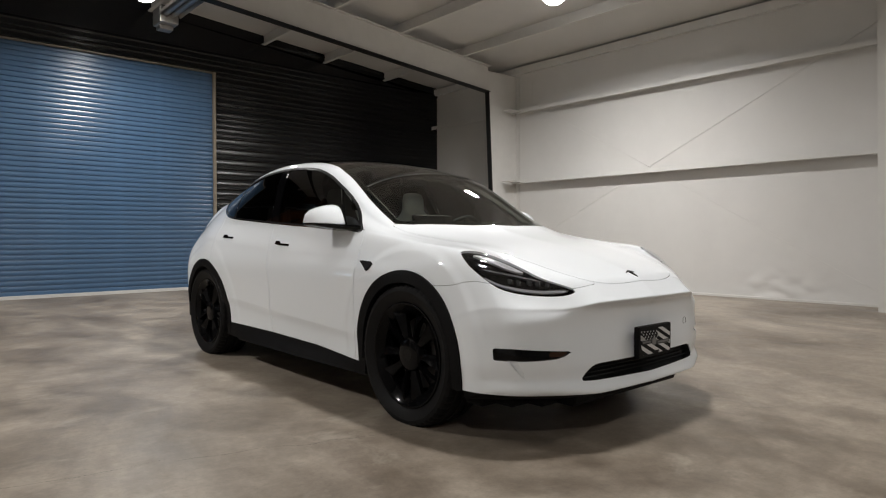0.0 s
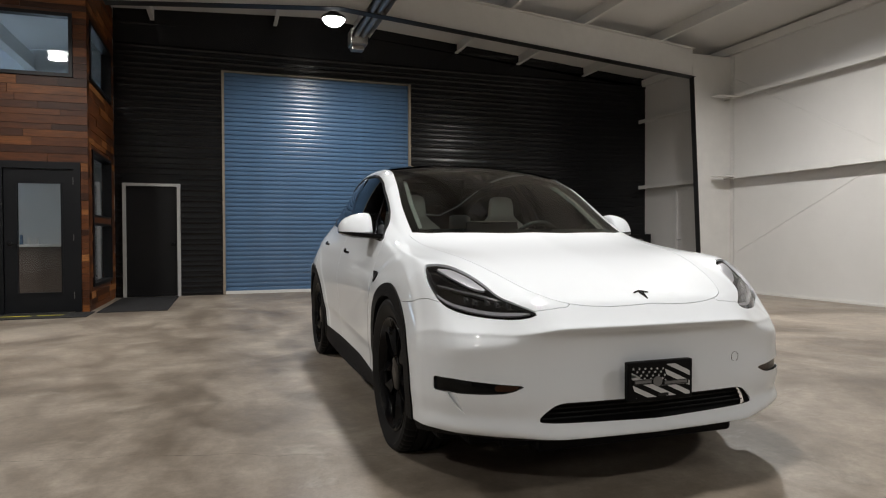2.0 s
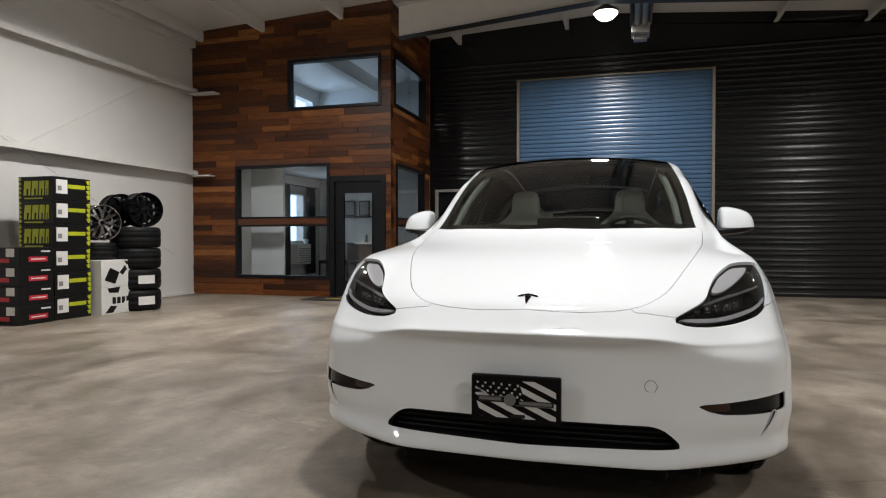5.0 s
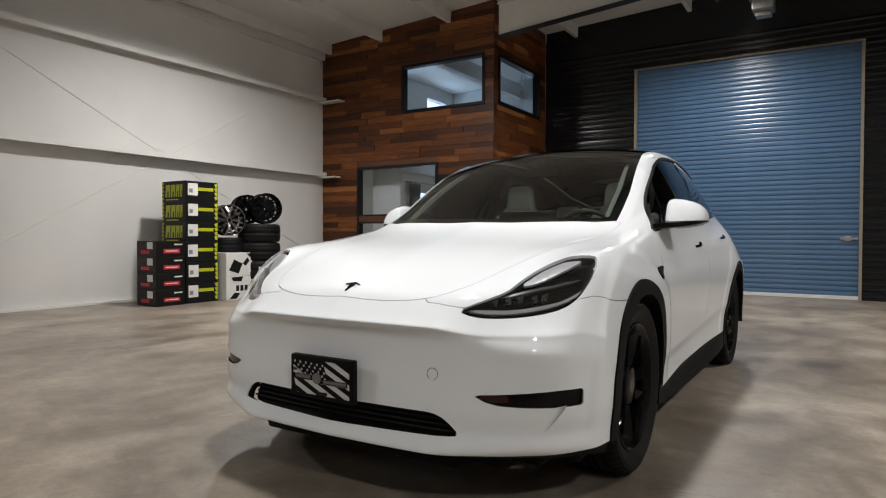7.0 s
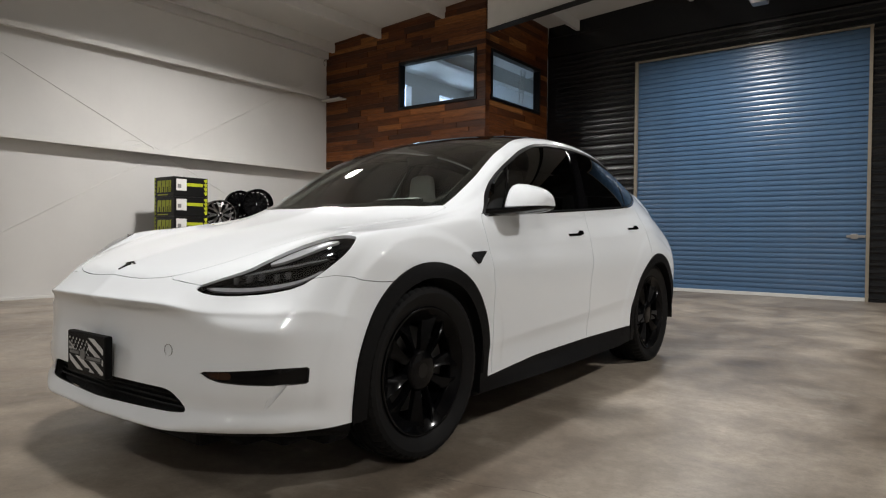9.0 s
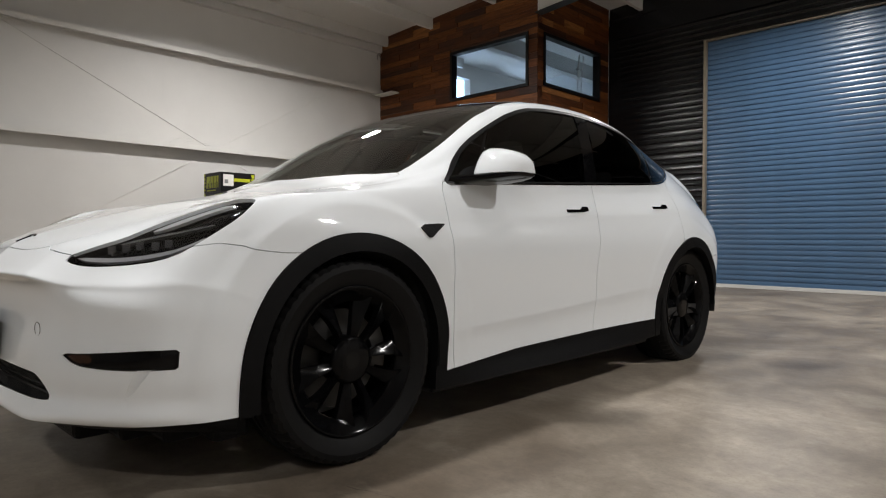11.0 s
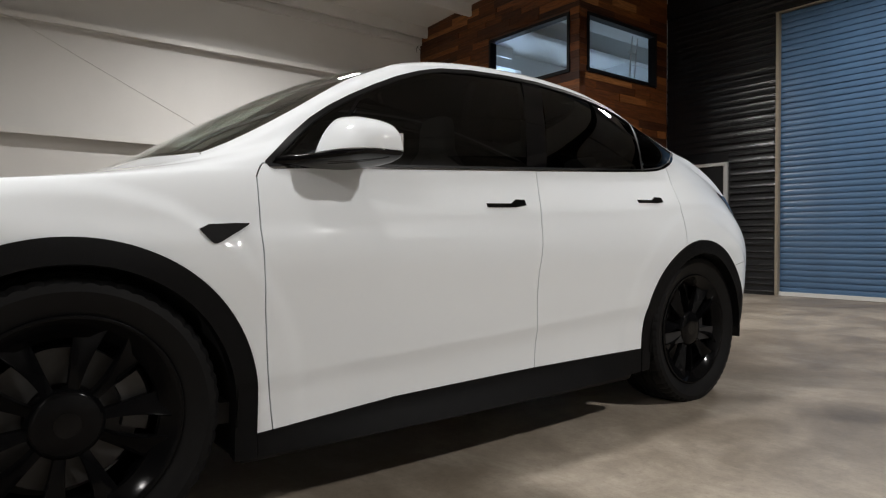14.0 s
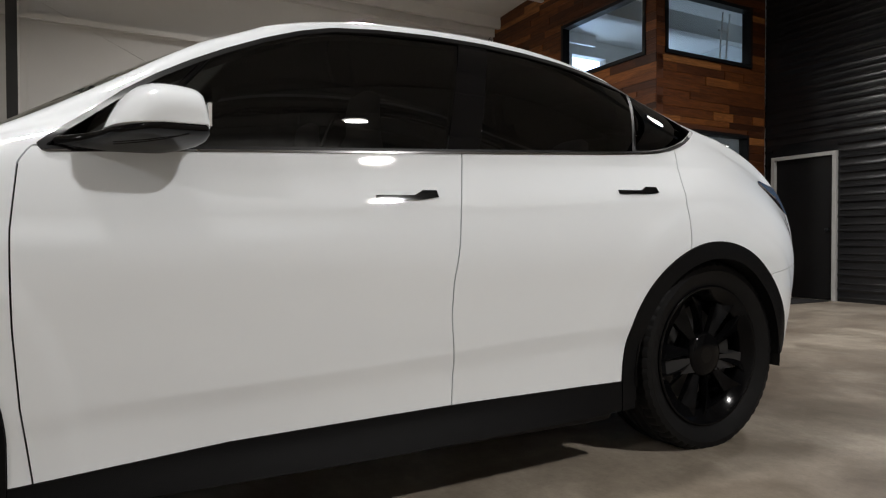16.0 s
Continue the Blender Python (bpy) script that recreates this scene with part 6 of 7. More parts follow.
# headlamp: housing, reflector wedge, projectors, daylight strip, lens
for s in (1, -1):
    housing = panel("headlamp", SK, SK.F["headlamp"], M_GLOSSBLACK, car, lift=-0.030, flange=0.0, sides=(s,), label="headlamp with dark housing behind clear lens")[0]
    if s == 1:
        SK.F["wedge"] = list(SK.F["headlamp"])
        WEDGE = chaikin([(.765, .846), (.80, .868), (.86, .904), (.93, .932), (1.02, .939), (.985, .922), (.93, .896), (.87, .868), (.81, .849)], 1)
        SK.split("wedge", lambda u, w, z: outline(WEDGE, w + 0.4 * u, z), "reflector", 0.0)
        STRIPL = chaikin([(.56, .760), (.63, .747), (.735, .746), (.845, .757), (.94, .781), (1.01, .815), (1.01, .827), (.944, .793), (.847, .771), (.744, .759), (.63, .760)], 1)
        SK.F["w2"] = list(SK.F["headlamp"])
        SK.split("w2", lambda u, w, z: outline(STRIPL, w + 0.4 * u, z), "daylight_strip", 0.0)
        SHELF = chaikin([(.70, .803), (.80, .822), (.93, .845), (1.03, .87), (1.03, .878), (.93, .854), (.80, .832), (.70, .812)], 2)
        SK.F["w3"] = list(SK.F["headlamp"])
        SK.split("w3", lambda u, w, z: outline(SHELF, w + 0.4 * u, z), "lamp_shelf", 0.0)
    panel("reflector", SK, SK.F["reflector"], M_REFLECT, housing, lift=-0.014, flange=0.01, sides=(s,))
    panel("daylight_strip", SK, SK.F["daylight_strip"], M_STRIP, housing, lift=-0.012, flange=0.012, sides=(s,))
    panel("lamp_shelf", SK, SK.F["lamp_shelf"], M_SHELF, housing, lift=-0.016, flange=0.012, sides=(s,))
    for w, z, u in ((.60, .790, .17), (.64, .795, .20), (.68, .800, .225), (.72, .806, .25), (.757, .806, .28)):
        p, n = SK.near(w=w, z=z, u=u)
        q = p - n * 0.026
        bm = bmesh.new()
        box(bm, CAR_X + s * (q[1] - .013), CAR_X + s * (q[1] + .011), CAR_Y + q[0] - .010, CAR_Y + q[0] + .012, q[2] - .012, q[2] - .009, .001)
        box(bm, CAR_X + s * (q[1] + .009), CAR_X + s * (q[1] + .012), CAR_Y + q[0] - .012, CAR_Y + q[0] + .012, q[2] - .012, q[2] + .014, .001)
        bmesh.ops.create_uvsphere(bm, u_segments=12, v_segments=8, radius=0.008, matrix=Matrix.Translation((CAR_X + s * q[1], CAR_Y + q[0], q[2])))
        part("projector", bm, M_SHELF, housing, smooth=True)
    panel("lens", SK, SK.F["headlamp"], M_LENS, housing, lift=0.001, flange=0.0, sides=(s,))

# grille slats, camera triangle, handles
for z in (.325, .345, .365, .383):
    bm = bmesh.new()
    pts = []
    for w in np.linspace(-.48 + (.37 - z) * -.6, .48 + (.37 - z) * .6, 25):
        p, n = SK.near(w=abs(w), z=z, u=0.0)
        pts.append((CAR_X + w, CAR_Y + p[0] + 0.035, z))
    tube(bm, pts, 0.004, 6)
    part("slat", bm, M_GAPBLACK, grille_back[0])
flank_patch("side_camera", [(1.205, .868), (1.36, .878), (1.352, .868), (1.27, .822), (1.252, .817), (1.242, .824)], M_CLAD, car, 0.006, 0.012)
flank_patch("door_handle", [(2.292, .952), (2.292, .967), (2.42, .971), (2.45, .988), (2.497, .989), (2.50, .967), (2.44, .957)], M_GLOSSBLACK, car, 0.004, 0.01, smooth=0, label="flush black door handle")
flank_patch("door_handle", [(3.255, 1.003), (3.255, 1.018), (3.37, 1.021), (3.40, 1.036), (3.45, 1.036), (3.452, 1.014), (3.40, 1.007)], M_GLOSSBLACK, car, 0.004, 0.01, smooth=0, label="flush black door handle")

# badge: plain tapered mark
bm = bmesh.new()
for shape in ([(-.045, .012), (-.03, .020), (0, .024), (.03, .020), (.045, .012), (.032, .011), (.016, .0155), (0, .0175), (-.016, .0155), (-.032, .011)],
              [(-.013, .012), (0, .010), (.013, .012), (.002, -.034), (-.002, -.034)]):
    vs = []
    for x, y in shape:
        x, y = x * .86, y * .86
        p, n = SK.near(u=None, w=abs(x), z=.816 + y * .56)
        vs.append(bm.verts.new((CAR_X + x, CAR_Y + p[0] - 0.003, p[2] + 0.0045)))
    f = bm.faces.new(vs)
    r = bmesh.ops.extrude_face_region(bm, geom=[f])
    bmesh.ops.translate(bm, vec=(0, 0.005, -0.006), verts=[v for v in r["geom"] if isinstance(v, bmesh.types.BMVert)])
part("badge", bm, M_RIM, car, "small dark metal hood mark")

# tow cover ring
p, n = SK.near(w=.44, z=.527, u=0.0)
bm = bmesh.new()
tube(bm, [(CAR_X + p[1] + .021 * math.cos(a), CAR_Y + p[0] - .002 + .021 * math.cos(a) * .12, p[2] + .021 * math.sin(a)) for a in np.linspace(0, 2 * math.pi, 25)], 0.0009, 5)
part("tow_cover", bm, M_GAPBLACK, car)

# ---- wheels
TREAD = [(.234, -.080), (.250, -.092), (.285, -.112), (.315, -.122), (.335, -.118), (.347, -.106), (.352, -.088), (.3535, -.072), (.345, -.068), (.345, -.062), (.3545, -.058), (.355, -.025),
         (.346, -.021), (.346, -.014), (.3555, -.010), (.3555, .010), (.346, .014), (.346, .021), (.355, .025), (.3545, .058), (.345, .062), (.345, .068), (.3535, .072),
         (.352, .088), (.347, .106), (.335, .118), (.315, .122), (.285, .112), (.250, .092), (.234, .080)]


def wheel():
    """One road wheel at the origin, its outer face towards +x."""
    root = empty("wheel")
    bm = bmesh.new()
    lathe(bm, TREAD, 168, notch=lambda k, n: -0.0045 if (k % 3 == 0 and (4 <= n <= 7 or 22 <= n <= 25)) else 0.0)
    tyre = part("tyre", bm, M_RUBBER, root, "black tyre with block tread", smooth=True)
    tyre.data.set_sharp_from_angle(angle=radians(24))
    rim = None
    bm = bmesh.new()
    lathe(bm, [(.262, .092), (.272, .098), (.2735, .102), (.270, .106), (.262, .105), (.256, .096), (.216, .082), (.212, .070), (.235, .02), (.228, -.085), (.222, -.085), (.228, .02), (.244, .075), (.25, .088)], 96, closed=True)
    rim = part("rim", bm, M_RIM, root, "black alloy rim with ten blade spokes", smooth=True)
    bm = bmesh.new()
    prof = [(0.0, .088), (.03, .089), (.072, .088), (.084, .083), (.088, .072), (.088, .03), (0.0, .03)]
    lathe(bm, prof[1:-1], 48)
    part("hub_cap", bm, M_RIM, rim, smooth=True)
    bm = bmesh.new()
    bmesh.ops.create_circle(bm, cap_ends=True, segments=32, radius=.031, matrix=pose(.0895, 0, 0, 0, 90, 0))
    part("hub_centre", bm, M_GLOSSBLACK, rim)
    # ten turbine blades: narrow at the hub, broad paddles at the ring, one long edge raised and sharp
    rim.scale = (1.0, 0.955, 0.955)
    for k in range(10):
        bm = bmesh.new()
        a = 2 * math.pi * k / 10
        lead = 1 if k % 2 else -1
        rows = []
        for t in np.linspace(0, 1, 10):
            r = .066 + t * .186
            half = .0125 + .029 * t ** 1.9
            x = .078 + .010 * math.sin(t * math.pi * .9) + .010 * t
            c = a + lead * .07 * t * t
            ridge = Vector((0, math.cos(c), math.sin(c)))
            across = Vector((0, -math.sin(c), math.cos(c))) * lead
            sink = .006 + .016 * math.sin(t * math.pi * .75)
            rows.append([bm.verts.new(ridge * r + across * (q * half) + Vector((xx, 0, 0))) for q, xx in
                         ((-1, x - sink - .022), (-1, x - sink - .002), (-.93, x - sink), (-.1, x - sink * .62), (.80, x - .0015), (.90, x), (.99, x - .003), (1, x - .034))])
        for r0, r1 in zip(rows, rows[1:]):
            for i in range(7):
                bm.faces.new((r0[i], r0[i + 1], r1[i + 1], r1[i]))
        sp = part("spoke", bm, M_RIM, rim, smooth=True)
        sp.data.set_sharp_from_angle(angle=radians(30))
    bm = bmesh.new()
    lathe(bm, [(.085, .005), (.172, .005), (.175, .0), (.175, -.02), (.172, -.025), (.085, -.025)], 64, closed=True)
    part("brake_disc", bm, M_DISC, root, "grey iron brake disc")
    bm = bmesh.new()
    lathe_part = []
    for i, a in enumerate(np.linspace(-.42, .42, 9)):
        lathe_part.append([bm.verts.new((x, r * math.cos(a), r * math.sin(a))) for r, x in ((.13, .034), (.19, .034), (.2, .02), (.2, -.04), (.13, -.04))])
    for r0, r1 in zip(lathe_part, lathe_part[1:]):
        for i in range(5):
            bm.faces.new((r0[i], r0[(i + 1) % 5], r1[(i + 1) % 5], r1[i]))
    bm.faces.new(lathe_part[0])
    bm.faces.new(lathe_part[-1][::-1])
    part("brake_caliper", bm, M_DISC, root)
    return root


first = wheel()
first.parent = car
WHEELS = [(pose(CAR_X + .800, CAR_Y + .905, .372, 8, 0, 0)), (pose(CAR_X + .772, CAR_Y + 3.745, .368, -10, 0, 0)),
          (pose(CAR_X - .812, CAR_Y + .905, .372, 0, 0, 180)), (pose(CAR_X - .800, CAR_Y + 3.745, .368, 14, 0, 180))]
first.matrix_basis = WHEELS[0] @ Matrix.Scale(1.055, 4)
for m, size in zip(WHEELS[1:], (1.035, 1.055, 1.035)):
    copy_thing(first, m @ Matrix.Scale(size, 4))
# wheel housings and floor pan
for u in (ARCH_F[0], ARCH_R[0]):
    for s in (1, -1):
        bm = bmesh.new()
        ring = []
        for a in np.linspace(-0.15, math.pi + 0.15, 25):
            ring.append([bm.verts.new((CAR_X + s * w, CAR_Y + u + math.cos(a) * .415, .36 + math.sin(a) * .415)) for w in (.93, .55)])
        for r0, r1 in zip(ring, ring[1:]):
            bm.faces.new((r0[0], r0[1], r1[1], r1[0]))
        bm.faces.new([r[1] for r in ring])
        part("wheel_housing", bm, M_GAPBLACK, car)
bm = bmesh.new()
box(bm, CAR_X - .55, CAR_X + .55, CAR_Y + .24, CAR_Y + 4.5, .17, .30, .02)
box(bm, CAR_X - .86, CAR_X + .86, CAR_Y + 1.35, CAR_Y + 3.25, .165, .30, .02)
part("floor_pan", bm, M_GAPBLACK, car)
bm = bmesh.new()
for hw, u0, u1 in ((.50, .10, .24), (.62, .20, .32), (.74, .29, .42), (.84, .40, .53), (.60, .50, 1.40)):
    box(bm, CAR_X - hw, CAR_X + hw, CAR_Y + u0, CAR_Y + u1, .165 + .004 * (u0 % .2), .25, .02)
part("undertray", bm, M_CLAD, car)


# ---- mirrors
SIDE = [(0, 0), (.02, .12), (.09, .40), (.19, .68), (.30, .87), (.40, .955), (.52, 1.0), (.66, 1.0), (.80, .975), (.875, .93), (.915, .85), (.955, .5), (.99, .08), (.985, 0), (.75, 0), (.5, 0), (.25, 0)]
POD = [(.862, 1.625, 1.765, 1.102, 1.195), (.866, 1.600, 1.785, 1.098, 1.212), (.874, 1.583, 1.796, 1.096, 1.221), (.895, 1.576, 1.802, 1.096, 1.225), (.94, 1.582, 1.808, 1.097, 1.219),
       (.985, 1.600, 1.810, 1.100, 1.207), (1.015, 1.622, 1.810, 1.102, 1.193), (1.036, 1.650, 1.807, 1.104, 1.173), (1.047, 1.678, 1.803, 1.106, 1.152), (1.052, 1.705, 1.797, 1.108, 1.134)]
FOOT = [(.79, 1.44, 1.68, 1.050, 1.086), (.84, 1.475, 1.72, 1.054, 1.093), (.88, 1.53, 1.765, 1.060, 1.097), (.93, 1.565, 1.795, 1.066, 1.099), (.98, 1.592, 1.806, 1.073, 1.102),
        (1.02, 1.632, 1.807, 1.083, 1.104), (1.04, 1.665, 1.803, 1.092, 1.106), (1.049, 1.70, 1.796, 1.100, 1.108)]


def mirror(s):
    """A door mirror: painted pod that slopes down outwards, black foot that sweeps out of the door corner, glass."""
    def loft(bm, sections, prof):
        rings = [[bm.verts.new((CAR_X + s * w, CAR_Y + u0 + (u1 - u0) * p, z0 + (z1 - z0) * q)) for p, q in prof] for w, u0, u1, z0, z1 in sections]
        n = len(prof)
        for r0, r1 in zip(rings, rings[1:]):
            for k in range(n):
                bm.faces.new((r0[k], r0[(k + 1) % n], r1[(k + 1) % n], r1[k]))
        bm.faces.new(rings[0][::-1])
        bm.faces.new(rings[-1])
    bm = bmesh.new()
    loft(bm, POD, chaikin(SIDE, 1))
    housing = part("mirror", bm, M_PAINT, car, "white door mirror on black foot", smooth=True)
    housing.data.set_sharp_from_angle(angle=radians(55))
    bm = bmesh.new()
    ell = [(.5 - .5 * math.copysign(abs(math.cos(a)) ** .45, math.cos(a)), .5 + .5 * math.copysign(abs(math.sin(a)) ** .45, math.sin(a))) for a in np.linspace(0, 2 * math.pi, 29)[:-1]]
    loft(bm, FOOT, ell)
    part("mirror_foot", bm, M_GLOSSBLACK, housing, smooth=True)
    bm = bmesh.new()
    tube(bm, [(CAR_X + s * (.93 + .10 * f), CAR_Y + 1.60 + .16 * f, 1.064 + .022 * f - .004 * math.sin(f * math.pi)) for f in np.linspace(0, 1, 7)], .0012, 6)
    part("foot_seam", bm, M_GAPBLACK, housing)
    bm = bmesh.new()
    box(bm, CAR_X + s * .885, CAR_X + s * 1.035, CAR_Y + 1.800, CAR_Y + 1.812, 1.108, 1.165, 0.003)
    part("mirror_glass", bm, M_CHROME, housing)


mirror(1)
mirror(-1)


# ---- cabin
def rounded(bm, sections):
    """A padded form lofted through (centre, half sizes, axes) sections."""
    rings = []
    for (cx, cy, cz), hx, hy in sections:
        row = []
        for k in range(24):
            a = 2 * math.pi * k / 24
            c, d = math.cos(a), math.sin(a)
            row.append(bm.verts.new((cx + hx * abs(c) ** .6 * (1 if c > 0 else -1), cy + hy * abs(d) ** .6 * (1 if d > 0 else -1), cz)))
        rings.append(row)
    for r0, r1 in zip(rings, rings[1:]):
        for k in range(24):
            bm.faces.new((r0[k], r0[(k + 1) % 24], r1[(k + 1) % 24], r1[k]))
    bm.faces.new(rings[0][::-1])
    bm.faces.new(rings[-1])


for s in (.37, -.37):
    x, y = CAR_X + s, CAR_Y
    bm = bmesh.new()
    rounded(bm, [((x, y + 2.26, .58), .23, .06), ((x, y + 2.27, .62), .25, .08), ((x, y + 2.31, .80), .25, .08), ((x, y + 2.37, 1.0), .24, .075), ((x, y + 2.42, 1.14), .21, .06),
                 ((x, y + 2.44, 1.20), .14, .05), ((x, y + 2.45, 1.24), .105, .045), ((x, y + 2.45, 1.33), .10, .045), ((x, y + 2.455, 1.375), .085, .04), ((x, y + 2.46, 1.39), .05, .02)])
    seat = part("front_seat", bm, M_SEAT, car, "white leather front seat with fixed headrest", smooth=True)
    bm = bmesh.new()
    rounded(bm, [((x, y + 2.0, .42), .25, .28), ((x, y + 2.0, .52), .26, .29), ((x, y + 2.0, .58), .24, .27), ((x, y + 2.0, .60), .2, .22)])
    part("seat_cushion", bm, M_SEAT, seat, smooth=True)
bm = bmesh.new()
x, y = CAR_X, CAR_Y
rounded(bm, [((x, y + 3.28, .55), .62, .07), ((x, y + 3.32, .8), .62, .08), ((x, y + 3.40, 1.08), .58, .06), ((x, y + 3.43, 1.14), .5, .04)])
rounded(bm, [((x, y + 3.0, .42), .62, .28), ((x, y + 3.0, .56), .62, .28)])
for s in (.38, -.38):
    rounded(bm, [((x + s, y + 3.43, 1.14), .11, .04), ((x + s, y + 3.44, 1.26), .10, .04), ((x + s, y + 3.45, 1.28), .07, .02)])
part("rear_bench", bm, M_SEAT, car, "white leather rear bench seat", smooth=True)
bm = bmesh.new()
pts = [(1.28, 1.0), (1.40, 1.035), (1.55, 1.03), (1.66, 1.0), (1.69, .95), (1.66, .80), (1.60, .5), (1.3, .5)]
sec = []
for xx in np.linspace(-.74, .74, 13):
    sec.append([bm.verts.new((CAR_X + xx, CAR_Y + u + .10 * (xx / .74) ** 2, z - .03 * (xx / .74) ** 4)) for u, z in pts])
for a, b in zip(sec, sec[1:]):
    for i in range(len(pts) - 1):
        bm.faces.new((a[i], a[i + 1], b[i + 1], b[i]))
dash = part("dashboard", bm, M_CABIN, car, "black dashboard", smooth=True)
bm = bmesh.new()
box(bm, -.19, .19, -.008, .008, -.12, .12, .005)
scr = part("screen", bm, M_GLOSSBLACK, dash, "wide centre screen with top-edge glint added as a bright strip")
scr.matrix_basis = pose(CAR_X, CAR_Y + 1.74, 1.055, -12, 0, 0)
# bright strip put in for the glint where the screen's top edge catches light
bm = bmesh.new()
box(bm, -.17, .17, -.010, .006, .118, .123)
edge = part("screen_glint", bm, M_CHROME, dash)
edge.matrix_basis = pose(CAR_X, CAR_Y + 1.74, 1.055, -12, 0, 0)
bm = bmesh.new()
tube(bm, [(.188 * math.cos(a), .188 * math.sin(a), 0) for a in np.linspace(0, 2 * math.pi, 41)], .016, 8)
box(bm, -.17, .17, -.03, .03, -.015, .01, .01)
box(bm, -.025, .025, -.17, 0, -.015, .01, .008)
stw = part("steering_wheel", bm, M_CABIN, car, "black steering wheel", smooth=True)
stw.matrix_basis = pose(CAR_X + .37, CAR_Y + 1.86, 1.005, -62, 0, 0)
bm = bmesh.new()
box(bm, CAR_X - .86, CAR_X + .86, CAR_Y + 1.2, CAR_Y + 4.0, .30, .36)
box(bm, CAR_X - .14, CAR_X + .14, CAR_Y + 1.6, CAR_Y + 2.8, .36, .66, .03)
part("cabin_floor", bm, M_CABIN, car)
bm = bmesh.new()
box(bm, CAR_X - .12, CAR_X + .12, CAR_Y + 1.98, CAR_Y + 2.0, 1.40, 1.46, .008)
part("inner_mirror", bm, M_GLOSSBLACK, car)

# ---- front plate with a striped flag
PL_C, PL_W, PL_H = (CAR_X - .020, CAR_Y - .066, .472), .312, .158


def clip_rect(poly, half):
    """Cut a flat outline to x >= side planes given as (nx, ny, d)."""
    for nx, ny, d in half:
        out = []
        for (ax, ay), (bx, by) in zip(poly, poly[1:] + poly[:1]):
            fa, fb = nx * ax + ny * ay - d, nx * bx + ny * by - d
            if fa >= 0:
                out.append((ax, ay))
            if (fa >= 0) != (fb >= 0):
                t = fa / (fa - fb)
                out.append((ax + (bx - ax) * t, ay + (by - ay) * t))
        poly = out
        if not poly:
            break
    return poly


plate = empty("number_plate", (0, 0, 0))
plate.parent = car
plate.matrix_basis = pose(*PL_C, 0, 0, 0)
bm = bmesh.new()
box(bm, -PL_W / 2 - .003, PL_W / 2 + .003, 0, .03, -PL_H / 2 - .003, PL_H / 2 + .003, .006)
part("plate_frame", bm, M_CLAD, plate, "black front plate with white flag stripes")
M_PWHITE = material("white_print", (0.62, 0.62, 0.62), 0.35)
M_PGREY = material("grey_print", (0.16, 0.16, 0.16), 0.4)
rect = [(1, 0, -.143), (-1, 0, -.143), (0, 1, -.066), (0, -1, -.066)]
slope = -0.46
for c, x0 in ((.098, .05), (.056, .035), (.012, .02), (-.032, -.143), (-.076, -.143), (-.12, -.143), (.0, -.143)):
    if c == .0:
        poly = [(-.143, .018), (-.143, .040), (-.10, .018)]
    else:
        c0 = c + slope * 0
        poly = [(-.2, c0 + slope * -.2 * 1.0 - .0), (.2, c0 + slope * .2), (.2, c0 + slope * .2 - .021), (-.2, c0 + slope * -.2 - .021)]
        poly = clip_rect(poly, rect + [(1, 0.35, x0)])
    if len(poly) > 2:
        bm = bmesh.new()
        flat(bm, poly, -.0015, .001)
        part("stripe", bm, M_PWHITE, plate)
for r in range(4):
    for k in range(6 if r % 2 == 0 else 5):
        x, z = -.135 + k * .029 + (r % 2) * .0145 + r * .004, .055 - r * .014 - k * .0012
        if x > .035 - r * .004:
            continue
        bm = bmesh.new()
        flat(bm, [(x + (.0058 if q % 2 == 0 else .0025) * math.sin(q * math.pi / 5), z + (.0058 if q % 2 == 0 else .0025) * math.cos(q * math.pi / 5)) for q in range(10)], -.0015, .001)
        part("star", bm, M_PWHITE, plate)
bm = bmesh.new()
box(bm, -.132, -.045, -.003, 0, -.012, .010)
box(bm, .012, .135, -.003, 0, -.022, -.002)
part("name_bar", bm, M_GAPBLACK, plate)
bm = bmesh.new()
box(bm, -.128, -.05, -.0042, -.003, -.006, .005)
box(bm, .016, .128, -.0042, -.003, -.016, -.005)
box(bm, -.132, -.03, -.0042, -.003, .0075, .0095)
box(bm, .0, .135, -.0042, -.003, -.0215, -.0195)
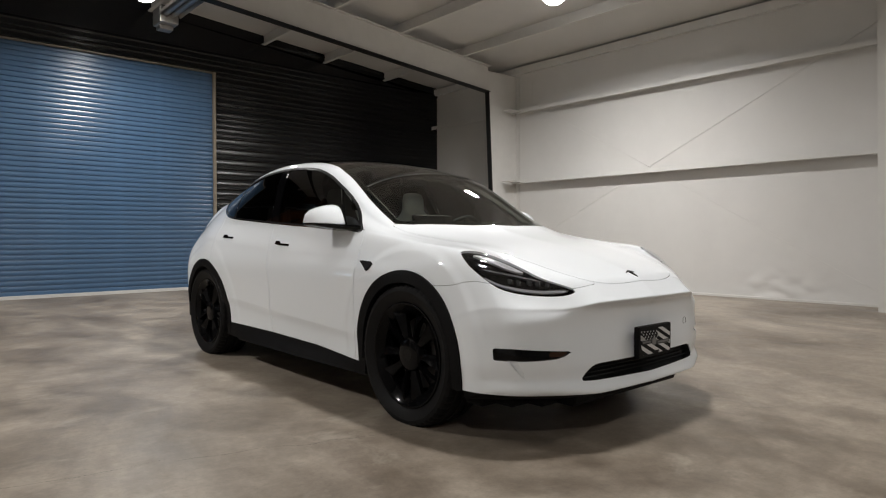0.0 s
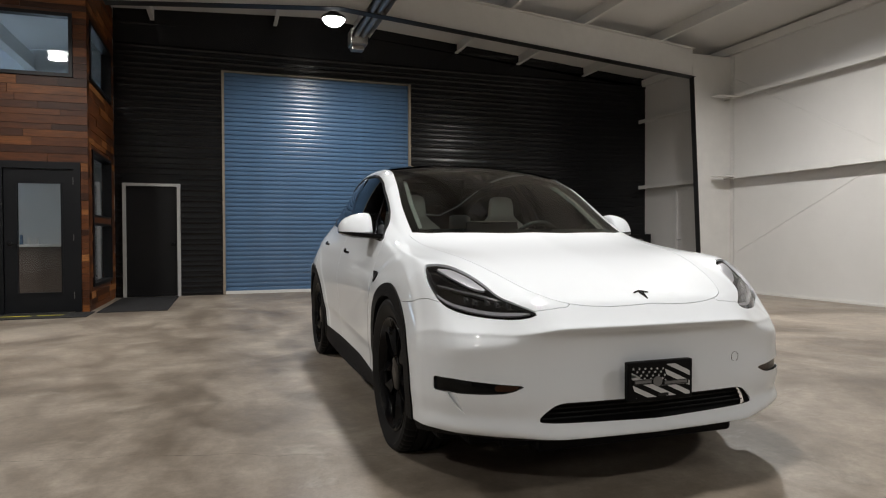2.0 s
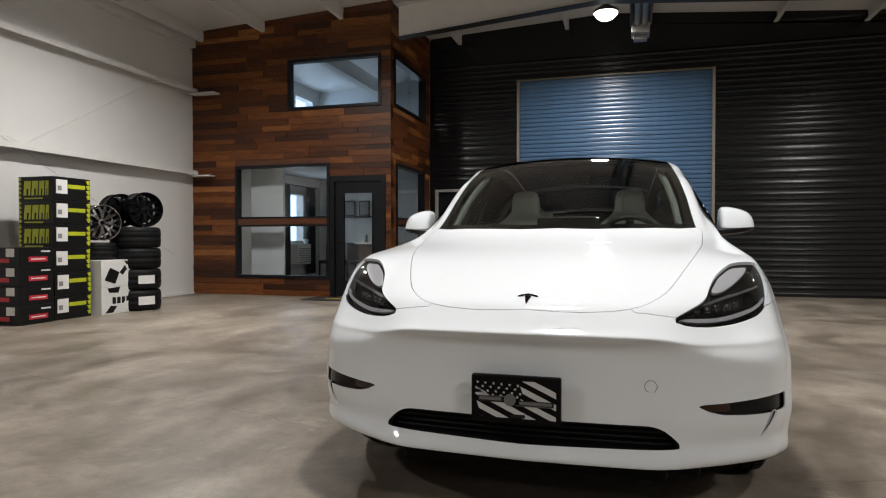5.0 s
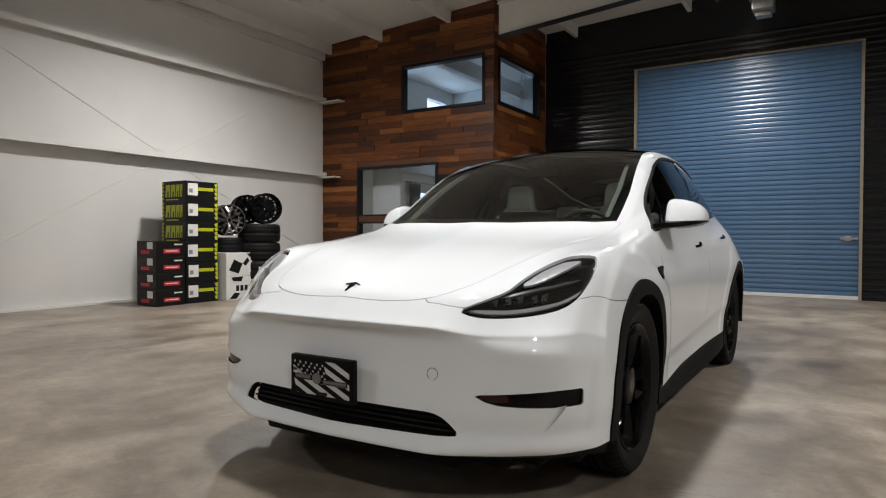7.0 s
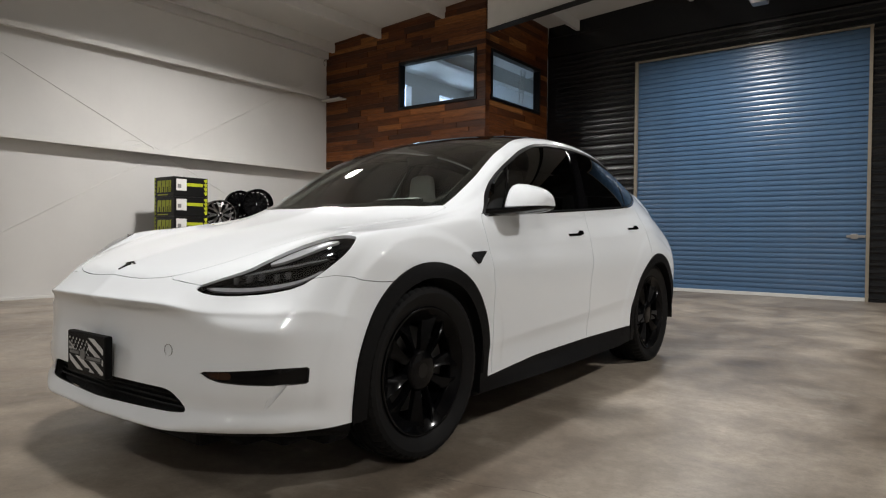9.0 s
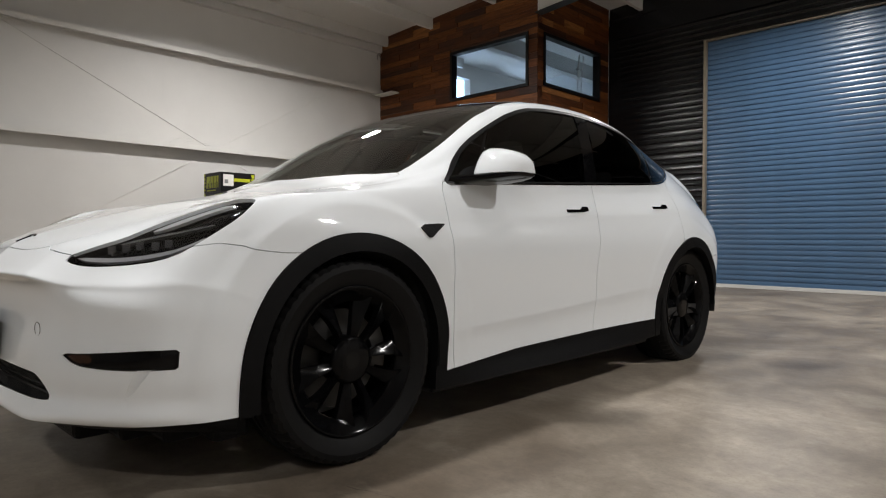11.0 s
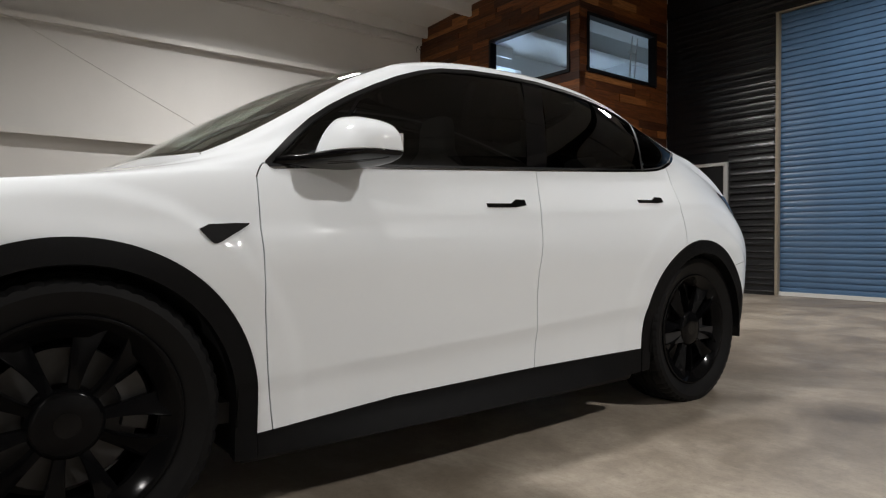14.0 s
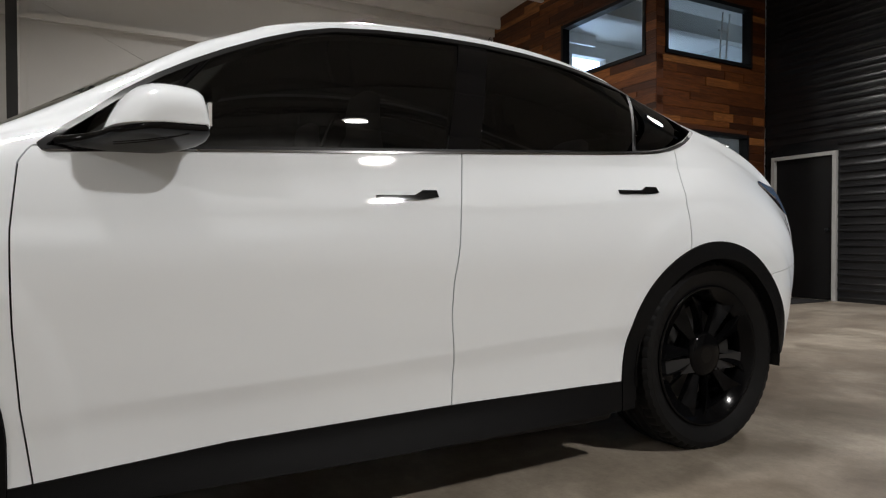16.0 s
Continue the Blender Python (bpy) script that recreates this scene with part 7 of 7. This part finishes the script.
bmesh.ops.create_cone(bm, cap_ends=True, segments=28, radius1=.021, radius2=.021, depth=.004, matrix=pose(-.018, -.003, -.002, 90, 0, 0))
part("name_print", bm, M_PGREY, plate)
bm = bmesh.new()
box(bm, -.015, .035, -.003, 0, -.064, -.052)
part("sticker", bm, M_GAPBLACK, plate)

# ---------------------------------------------------------------- walnut planks of the office walls
rng = random.Random(11)
plank_meshes = {}


def plank_mesh(axis):
    """A unit board with eased edges, lying in the wall's plane."""
    if axis not in plank_meshes:
        bm = bmesh.new()
        box(bm, -0.5, 0.5, -0.5, 0.5, -0.5, 0.5)
        for v in bm.verts:
            if (v.co.y < 0 if axis == "y" else v.co.x > 0):
                v.co.z *= 0.97
                if axis == "y":
                    v.co.x *= 0.995
                else:
                    v.co.y *= 0.995
        me = bpy.data.meshes.new("plank")
        bm.to_mesh(me)
        bm.free()
        me.materials.append(M_WOOD)
        plank_meshes[axis] = me
    return plank_meshes[axis]


def clad(parent, axis, u0, u1, top, holes):
    z = 0.0
    while z < top - 0.02:
        h = min(rng.choice((0.085, 0.105, 0.125)), top - z)
        spans = [(u0, u1)]
        for a, b, c, d in holes:
            if c < z + h - 0.01 and d > z + 0.01:
                spans = [s for p, q in spans for s in ((p, min(q, a)), (max(p, b), q)) if s[1] - s[0] > 0.015]
        for p, q in spans:
            u = p
            while u < q - 1e-4:
                w = rng.choice((0.45, 0.7, 0.9, 1.15, 1.4)) * rng.uniform(0.85, 1.15)
                w = q - u if q - u - w < 0.22 else w
                t = rng.choice((0.012, 0.016, 0.020))
                ob = new("plank", plank_mesh(axis))
                ob.parent = parent
                ob.scale = (w - 0.0015, t, h - 0.0015) if axis == "y" else (t, w - 0.0015, h - 0.0015)
                ob.location = (u + w / 2, OY + 0.016 - t / 2, z + h / 2) if axis == "y" else (OX1 - 0.016 + t / 2, u + w / 2, z + h / 2)
                u += w
        z += h


clad(office, "y", OX0, OX1, OFF_TOP - 0.3, [UW, LW, ODR])
clad(office_s, "x", OY + 0.016, YB - 0.03, OFF_TOP - 0.2, [SU, SL])
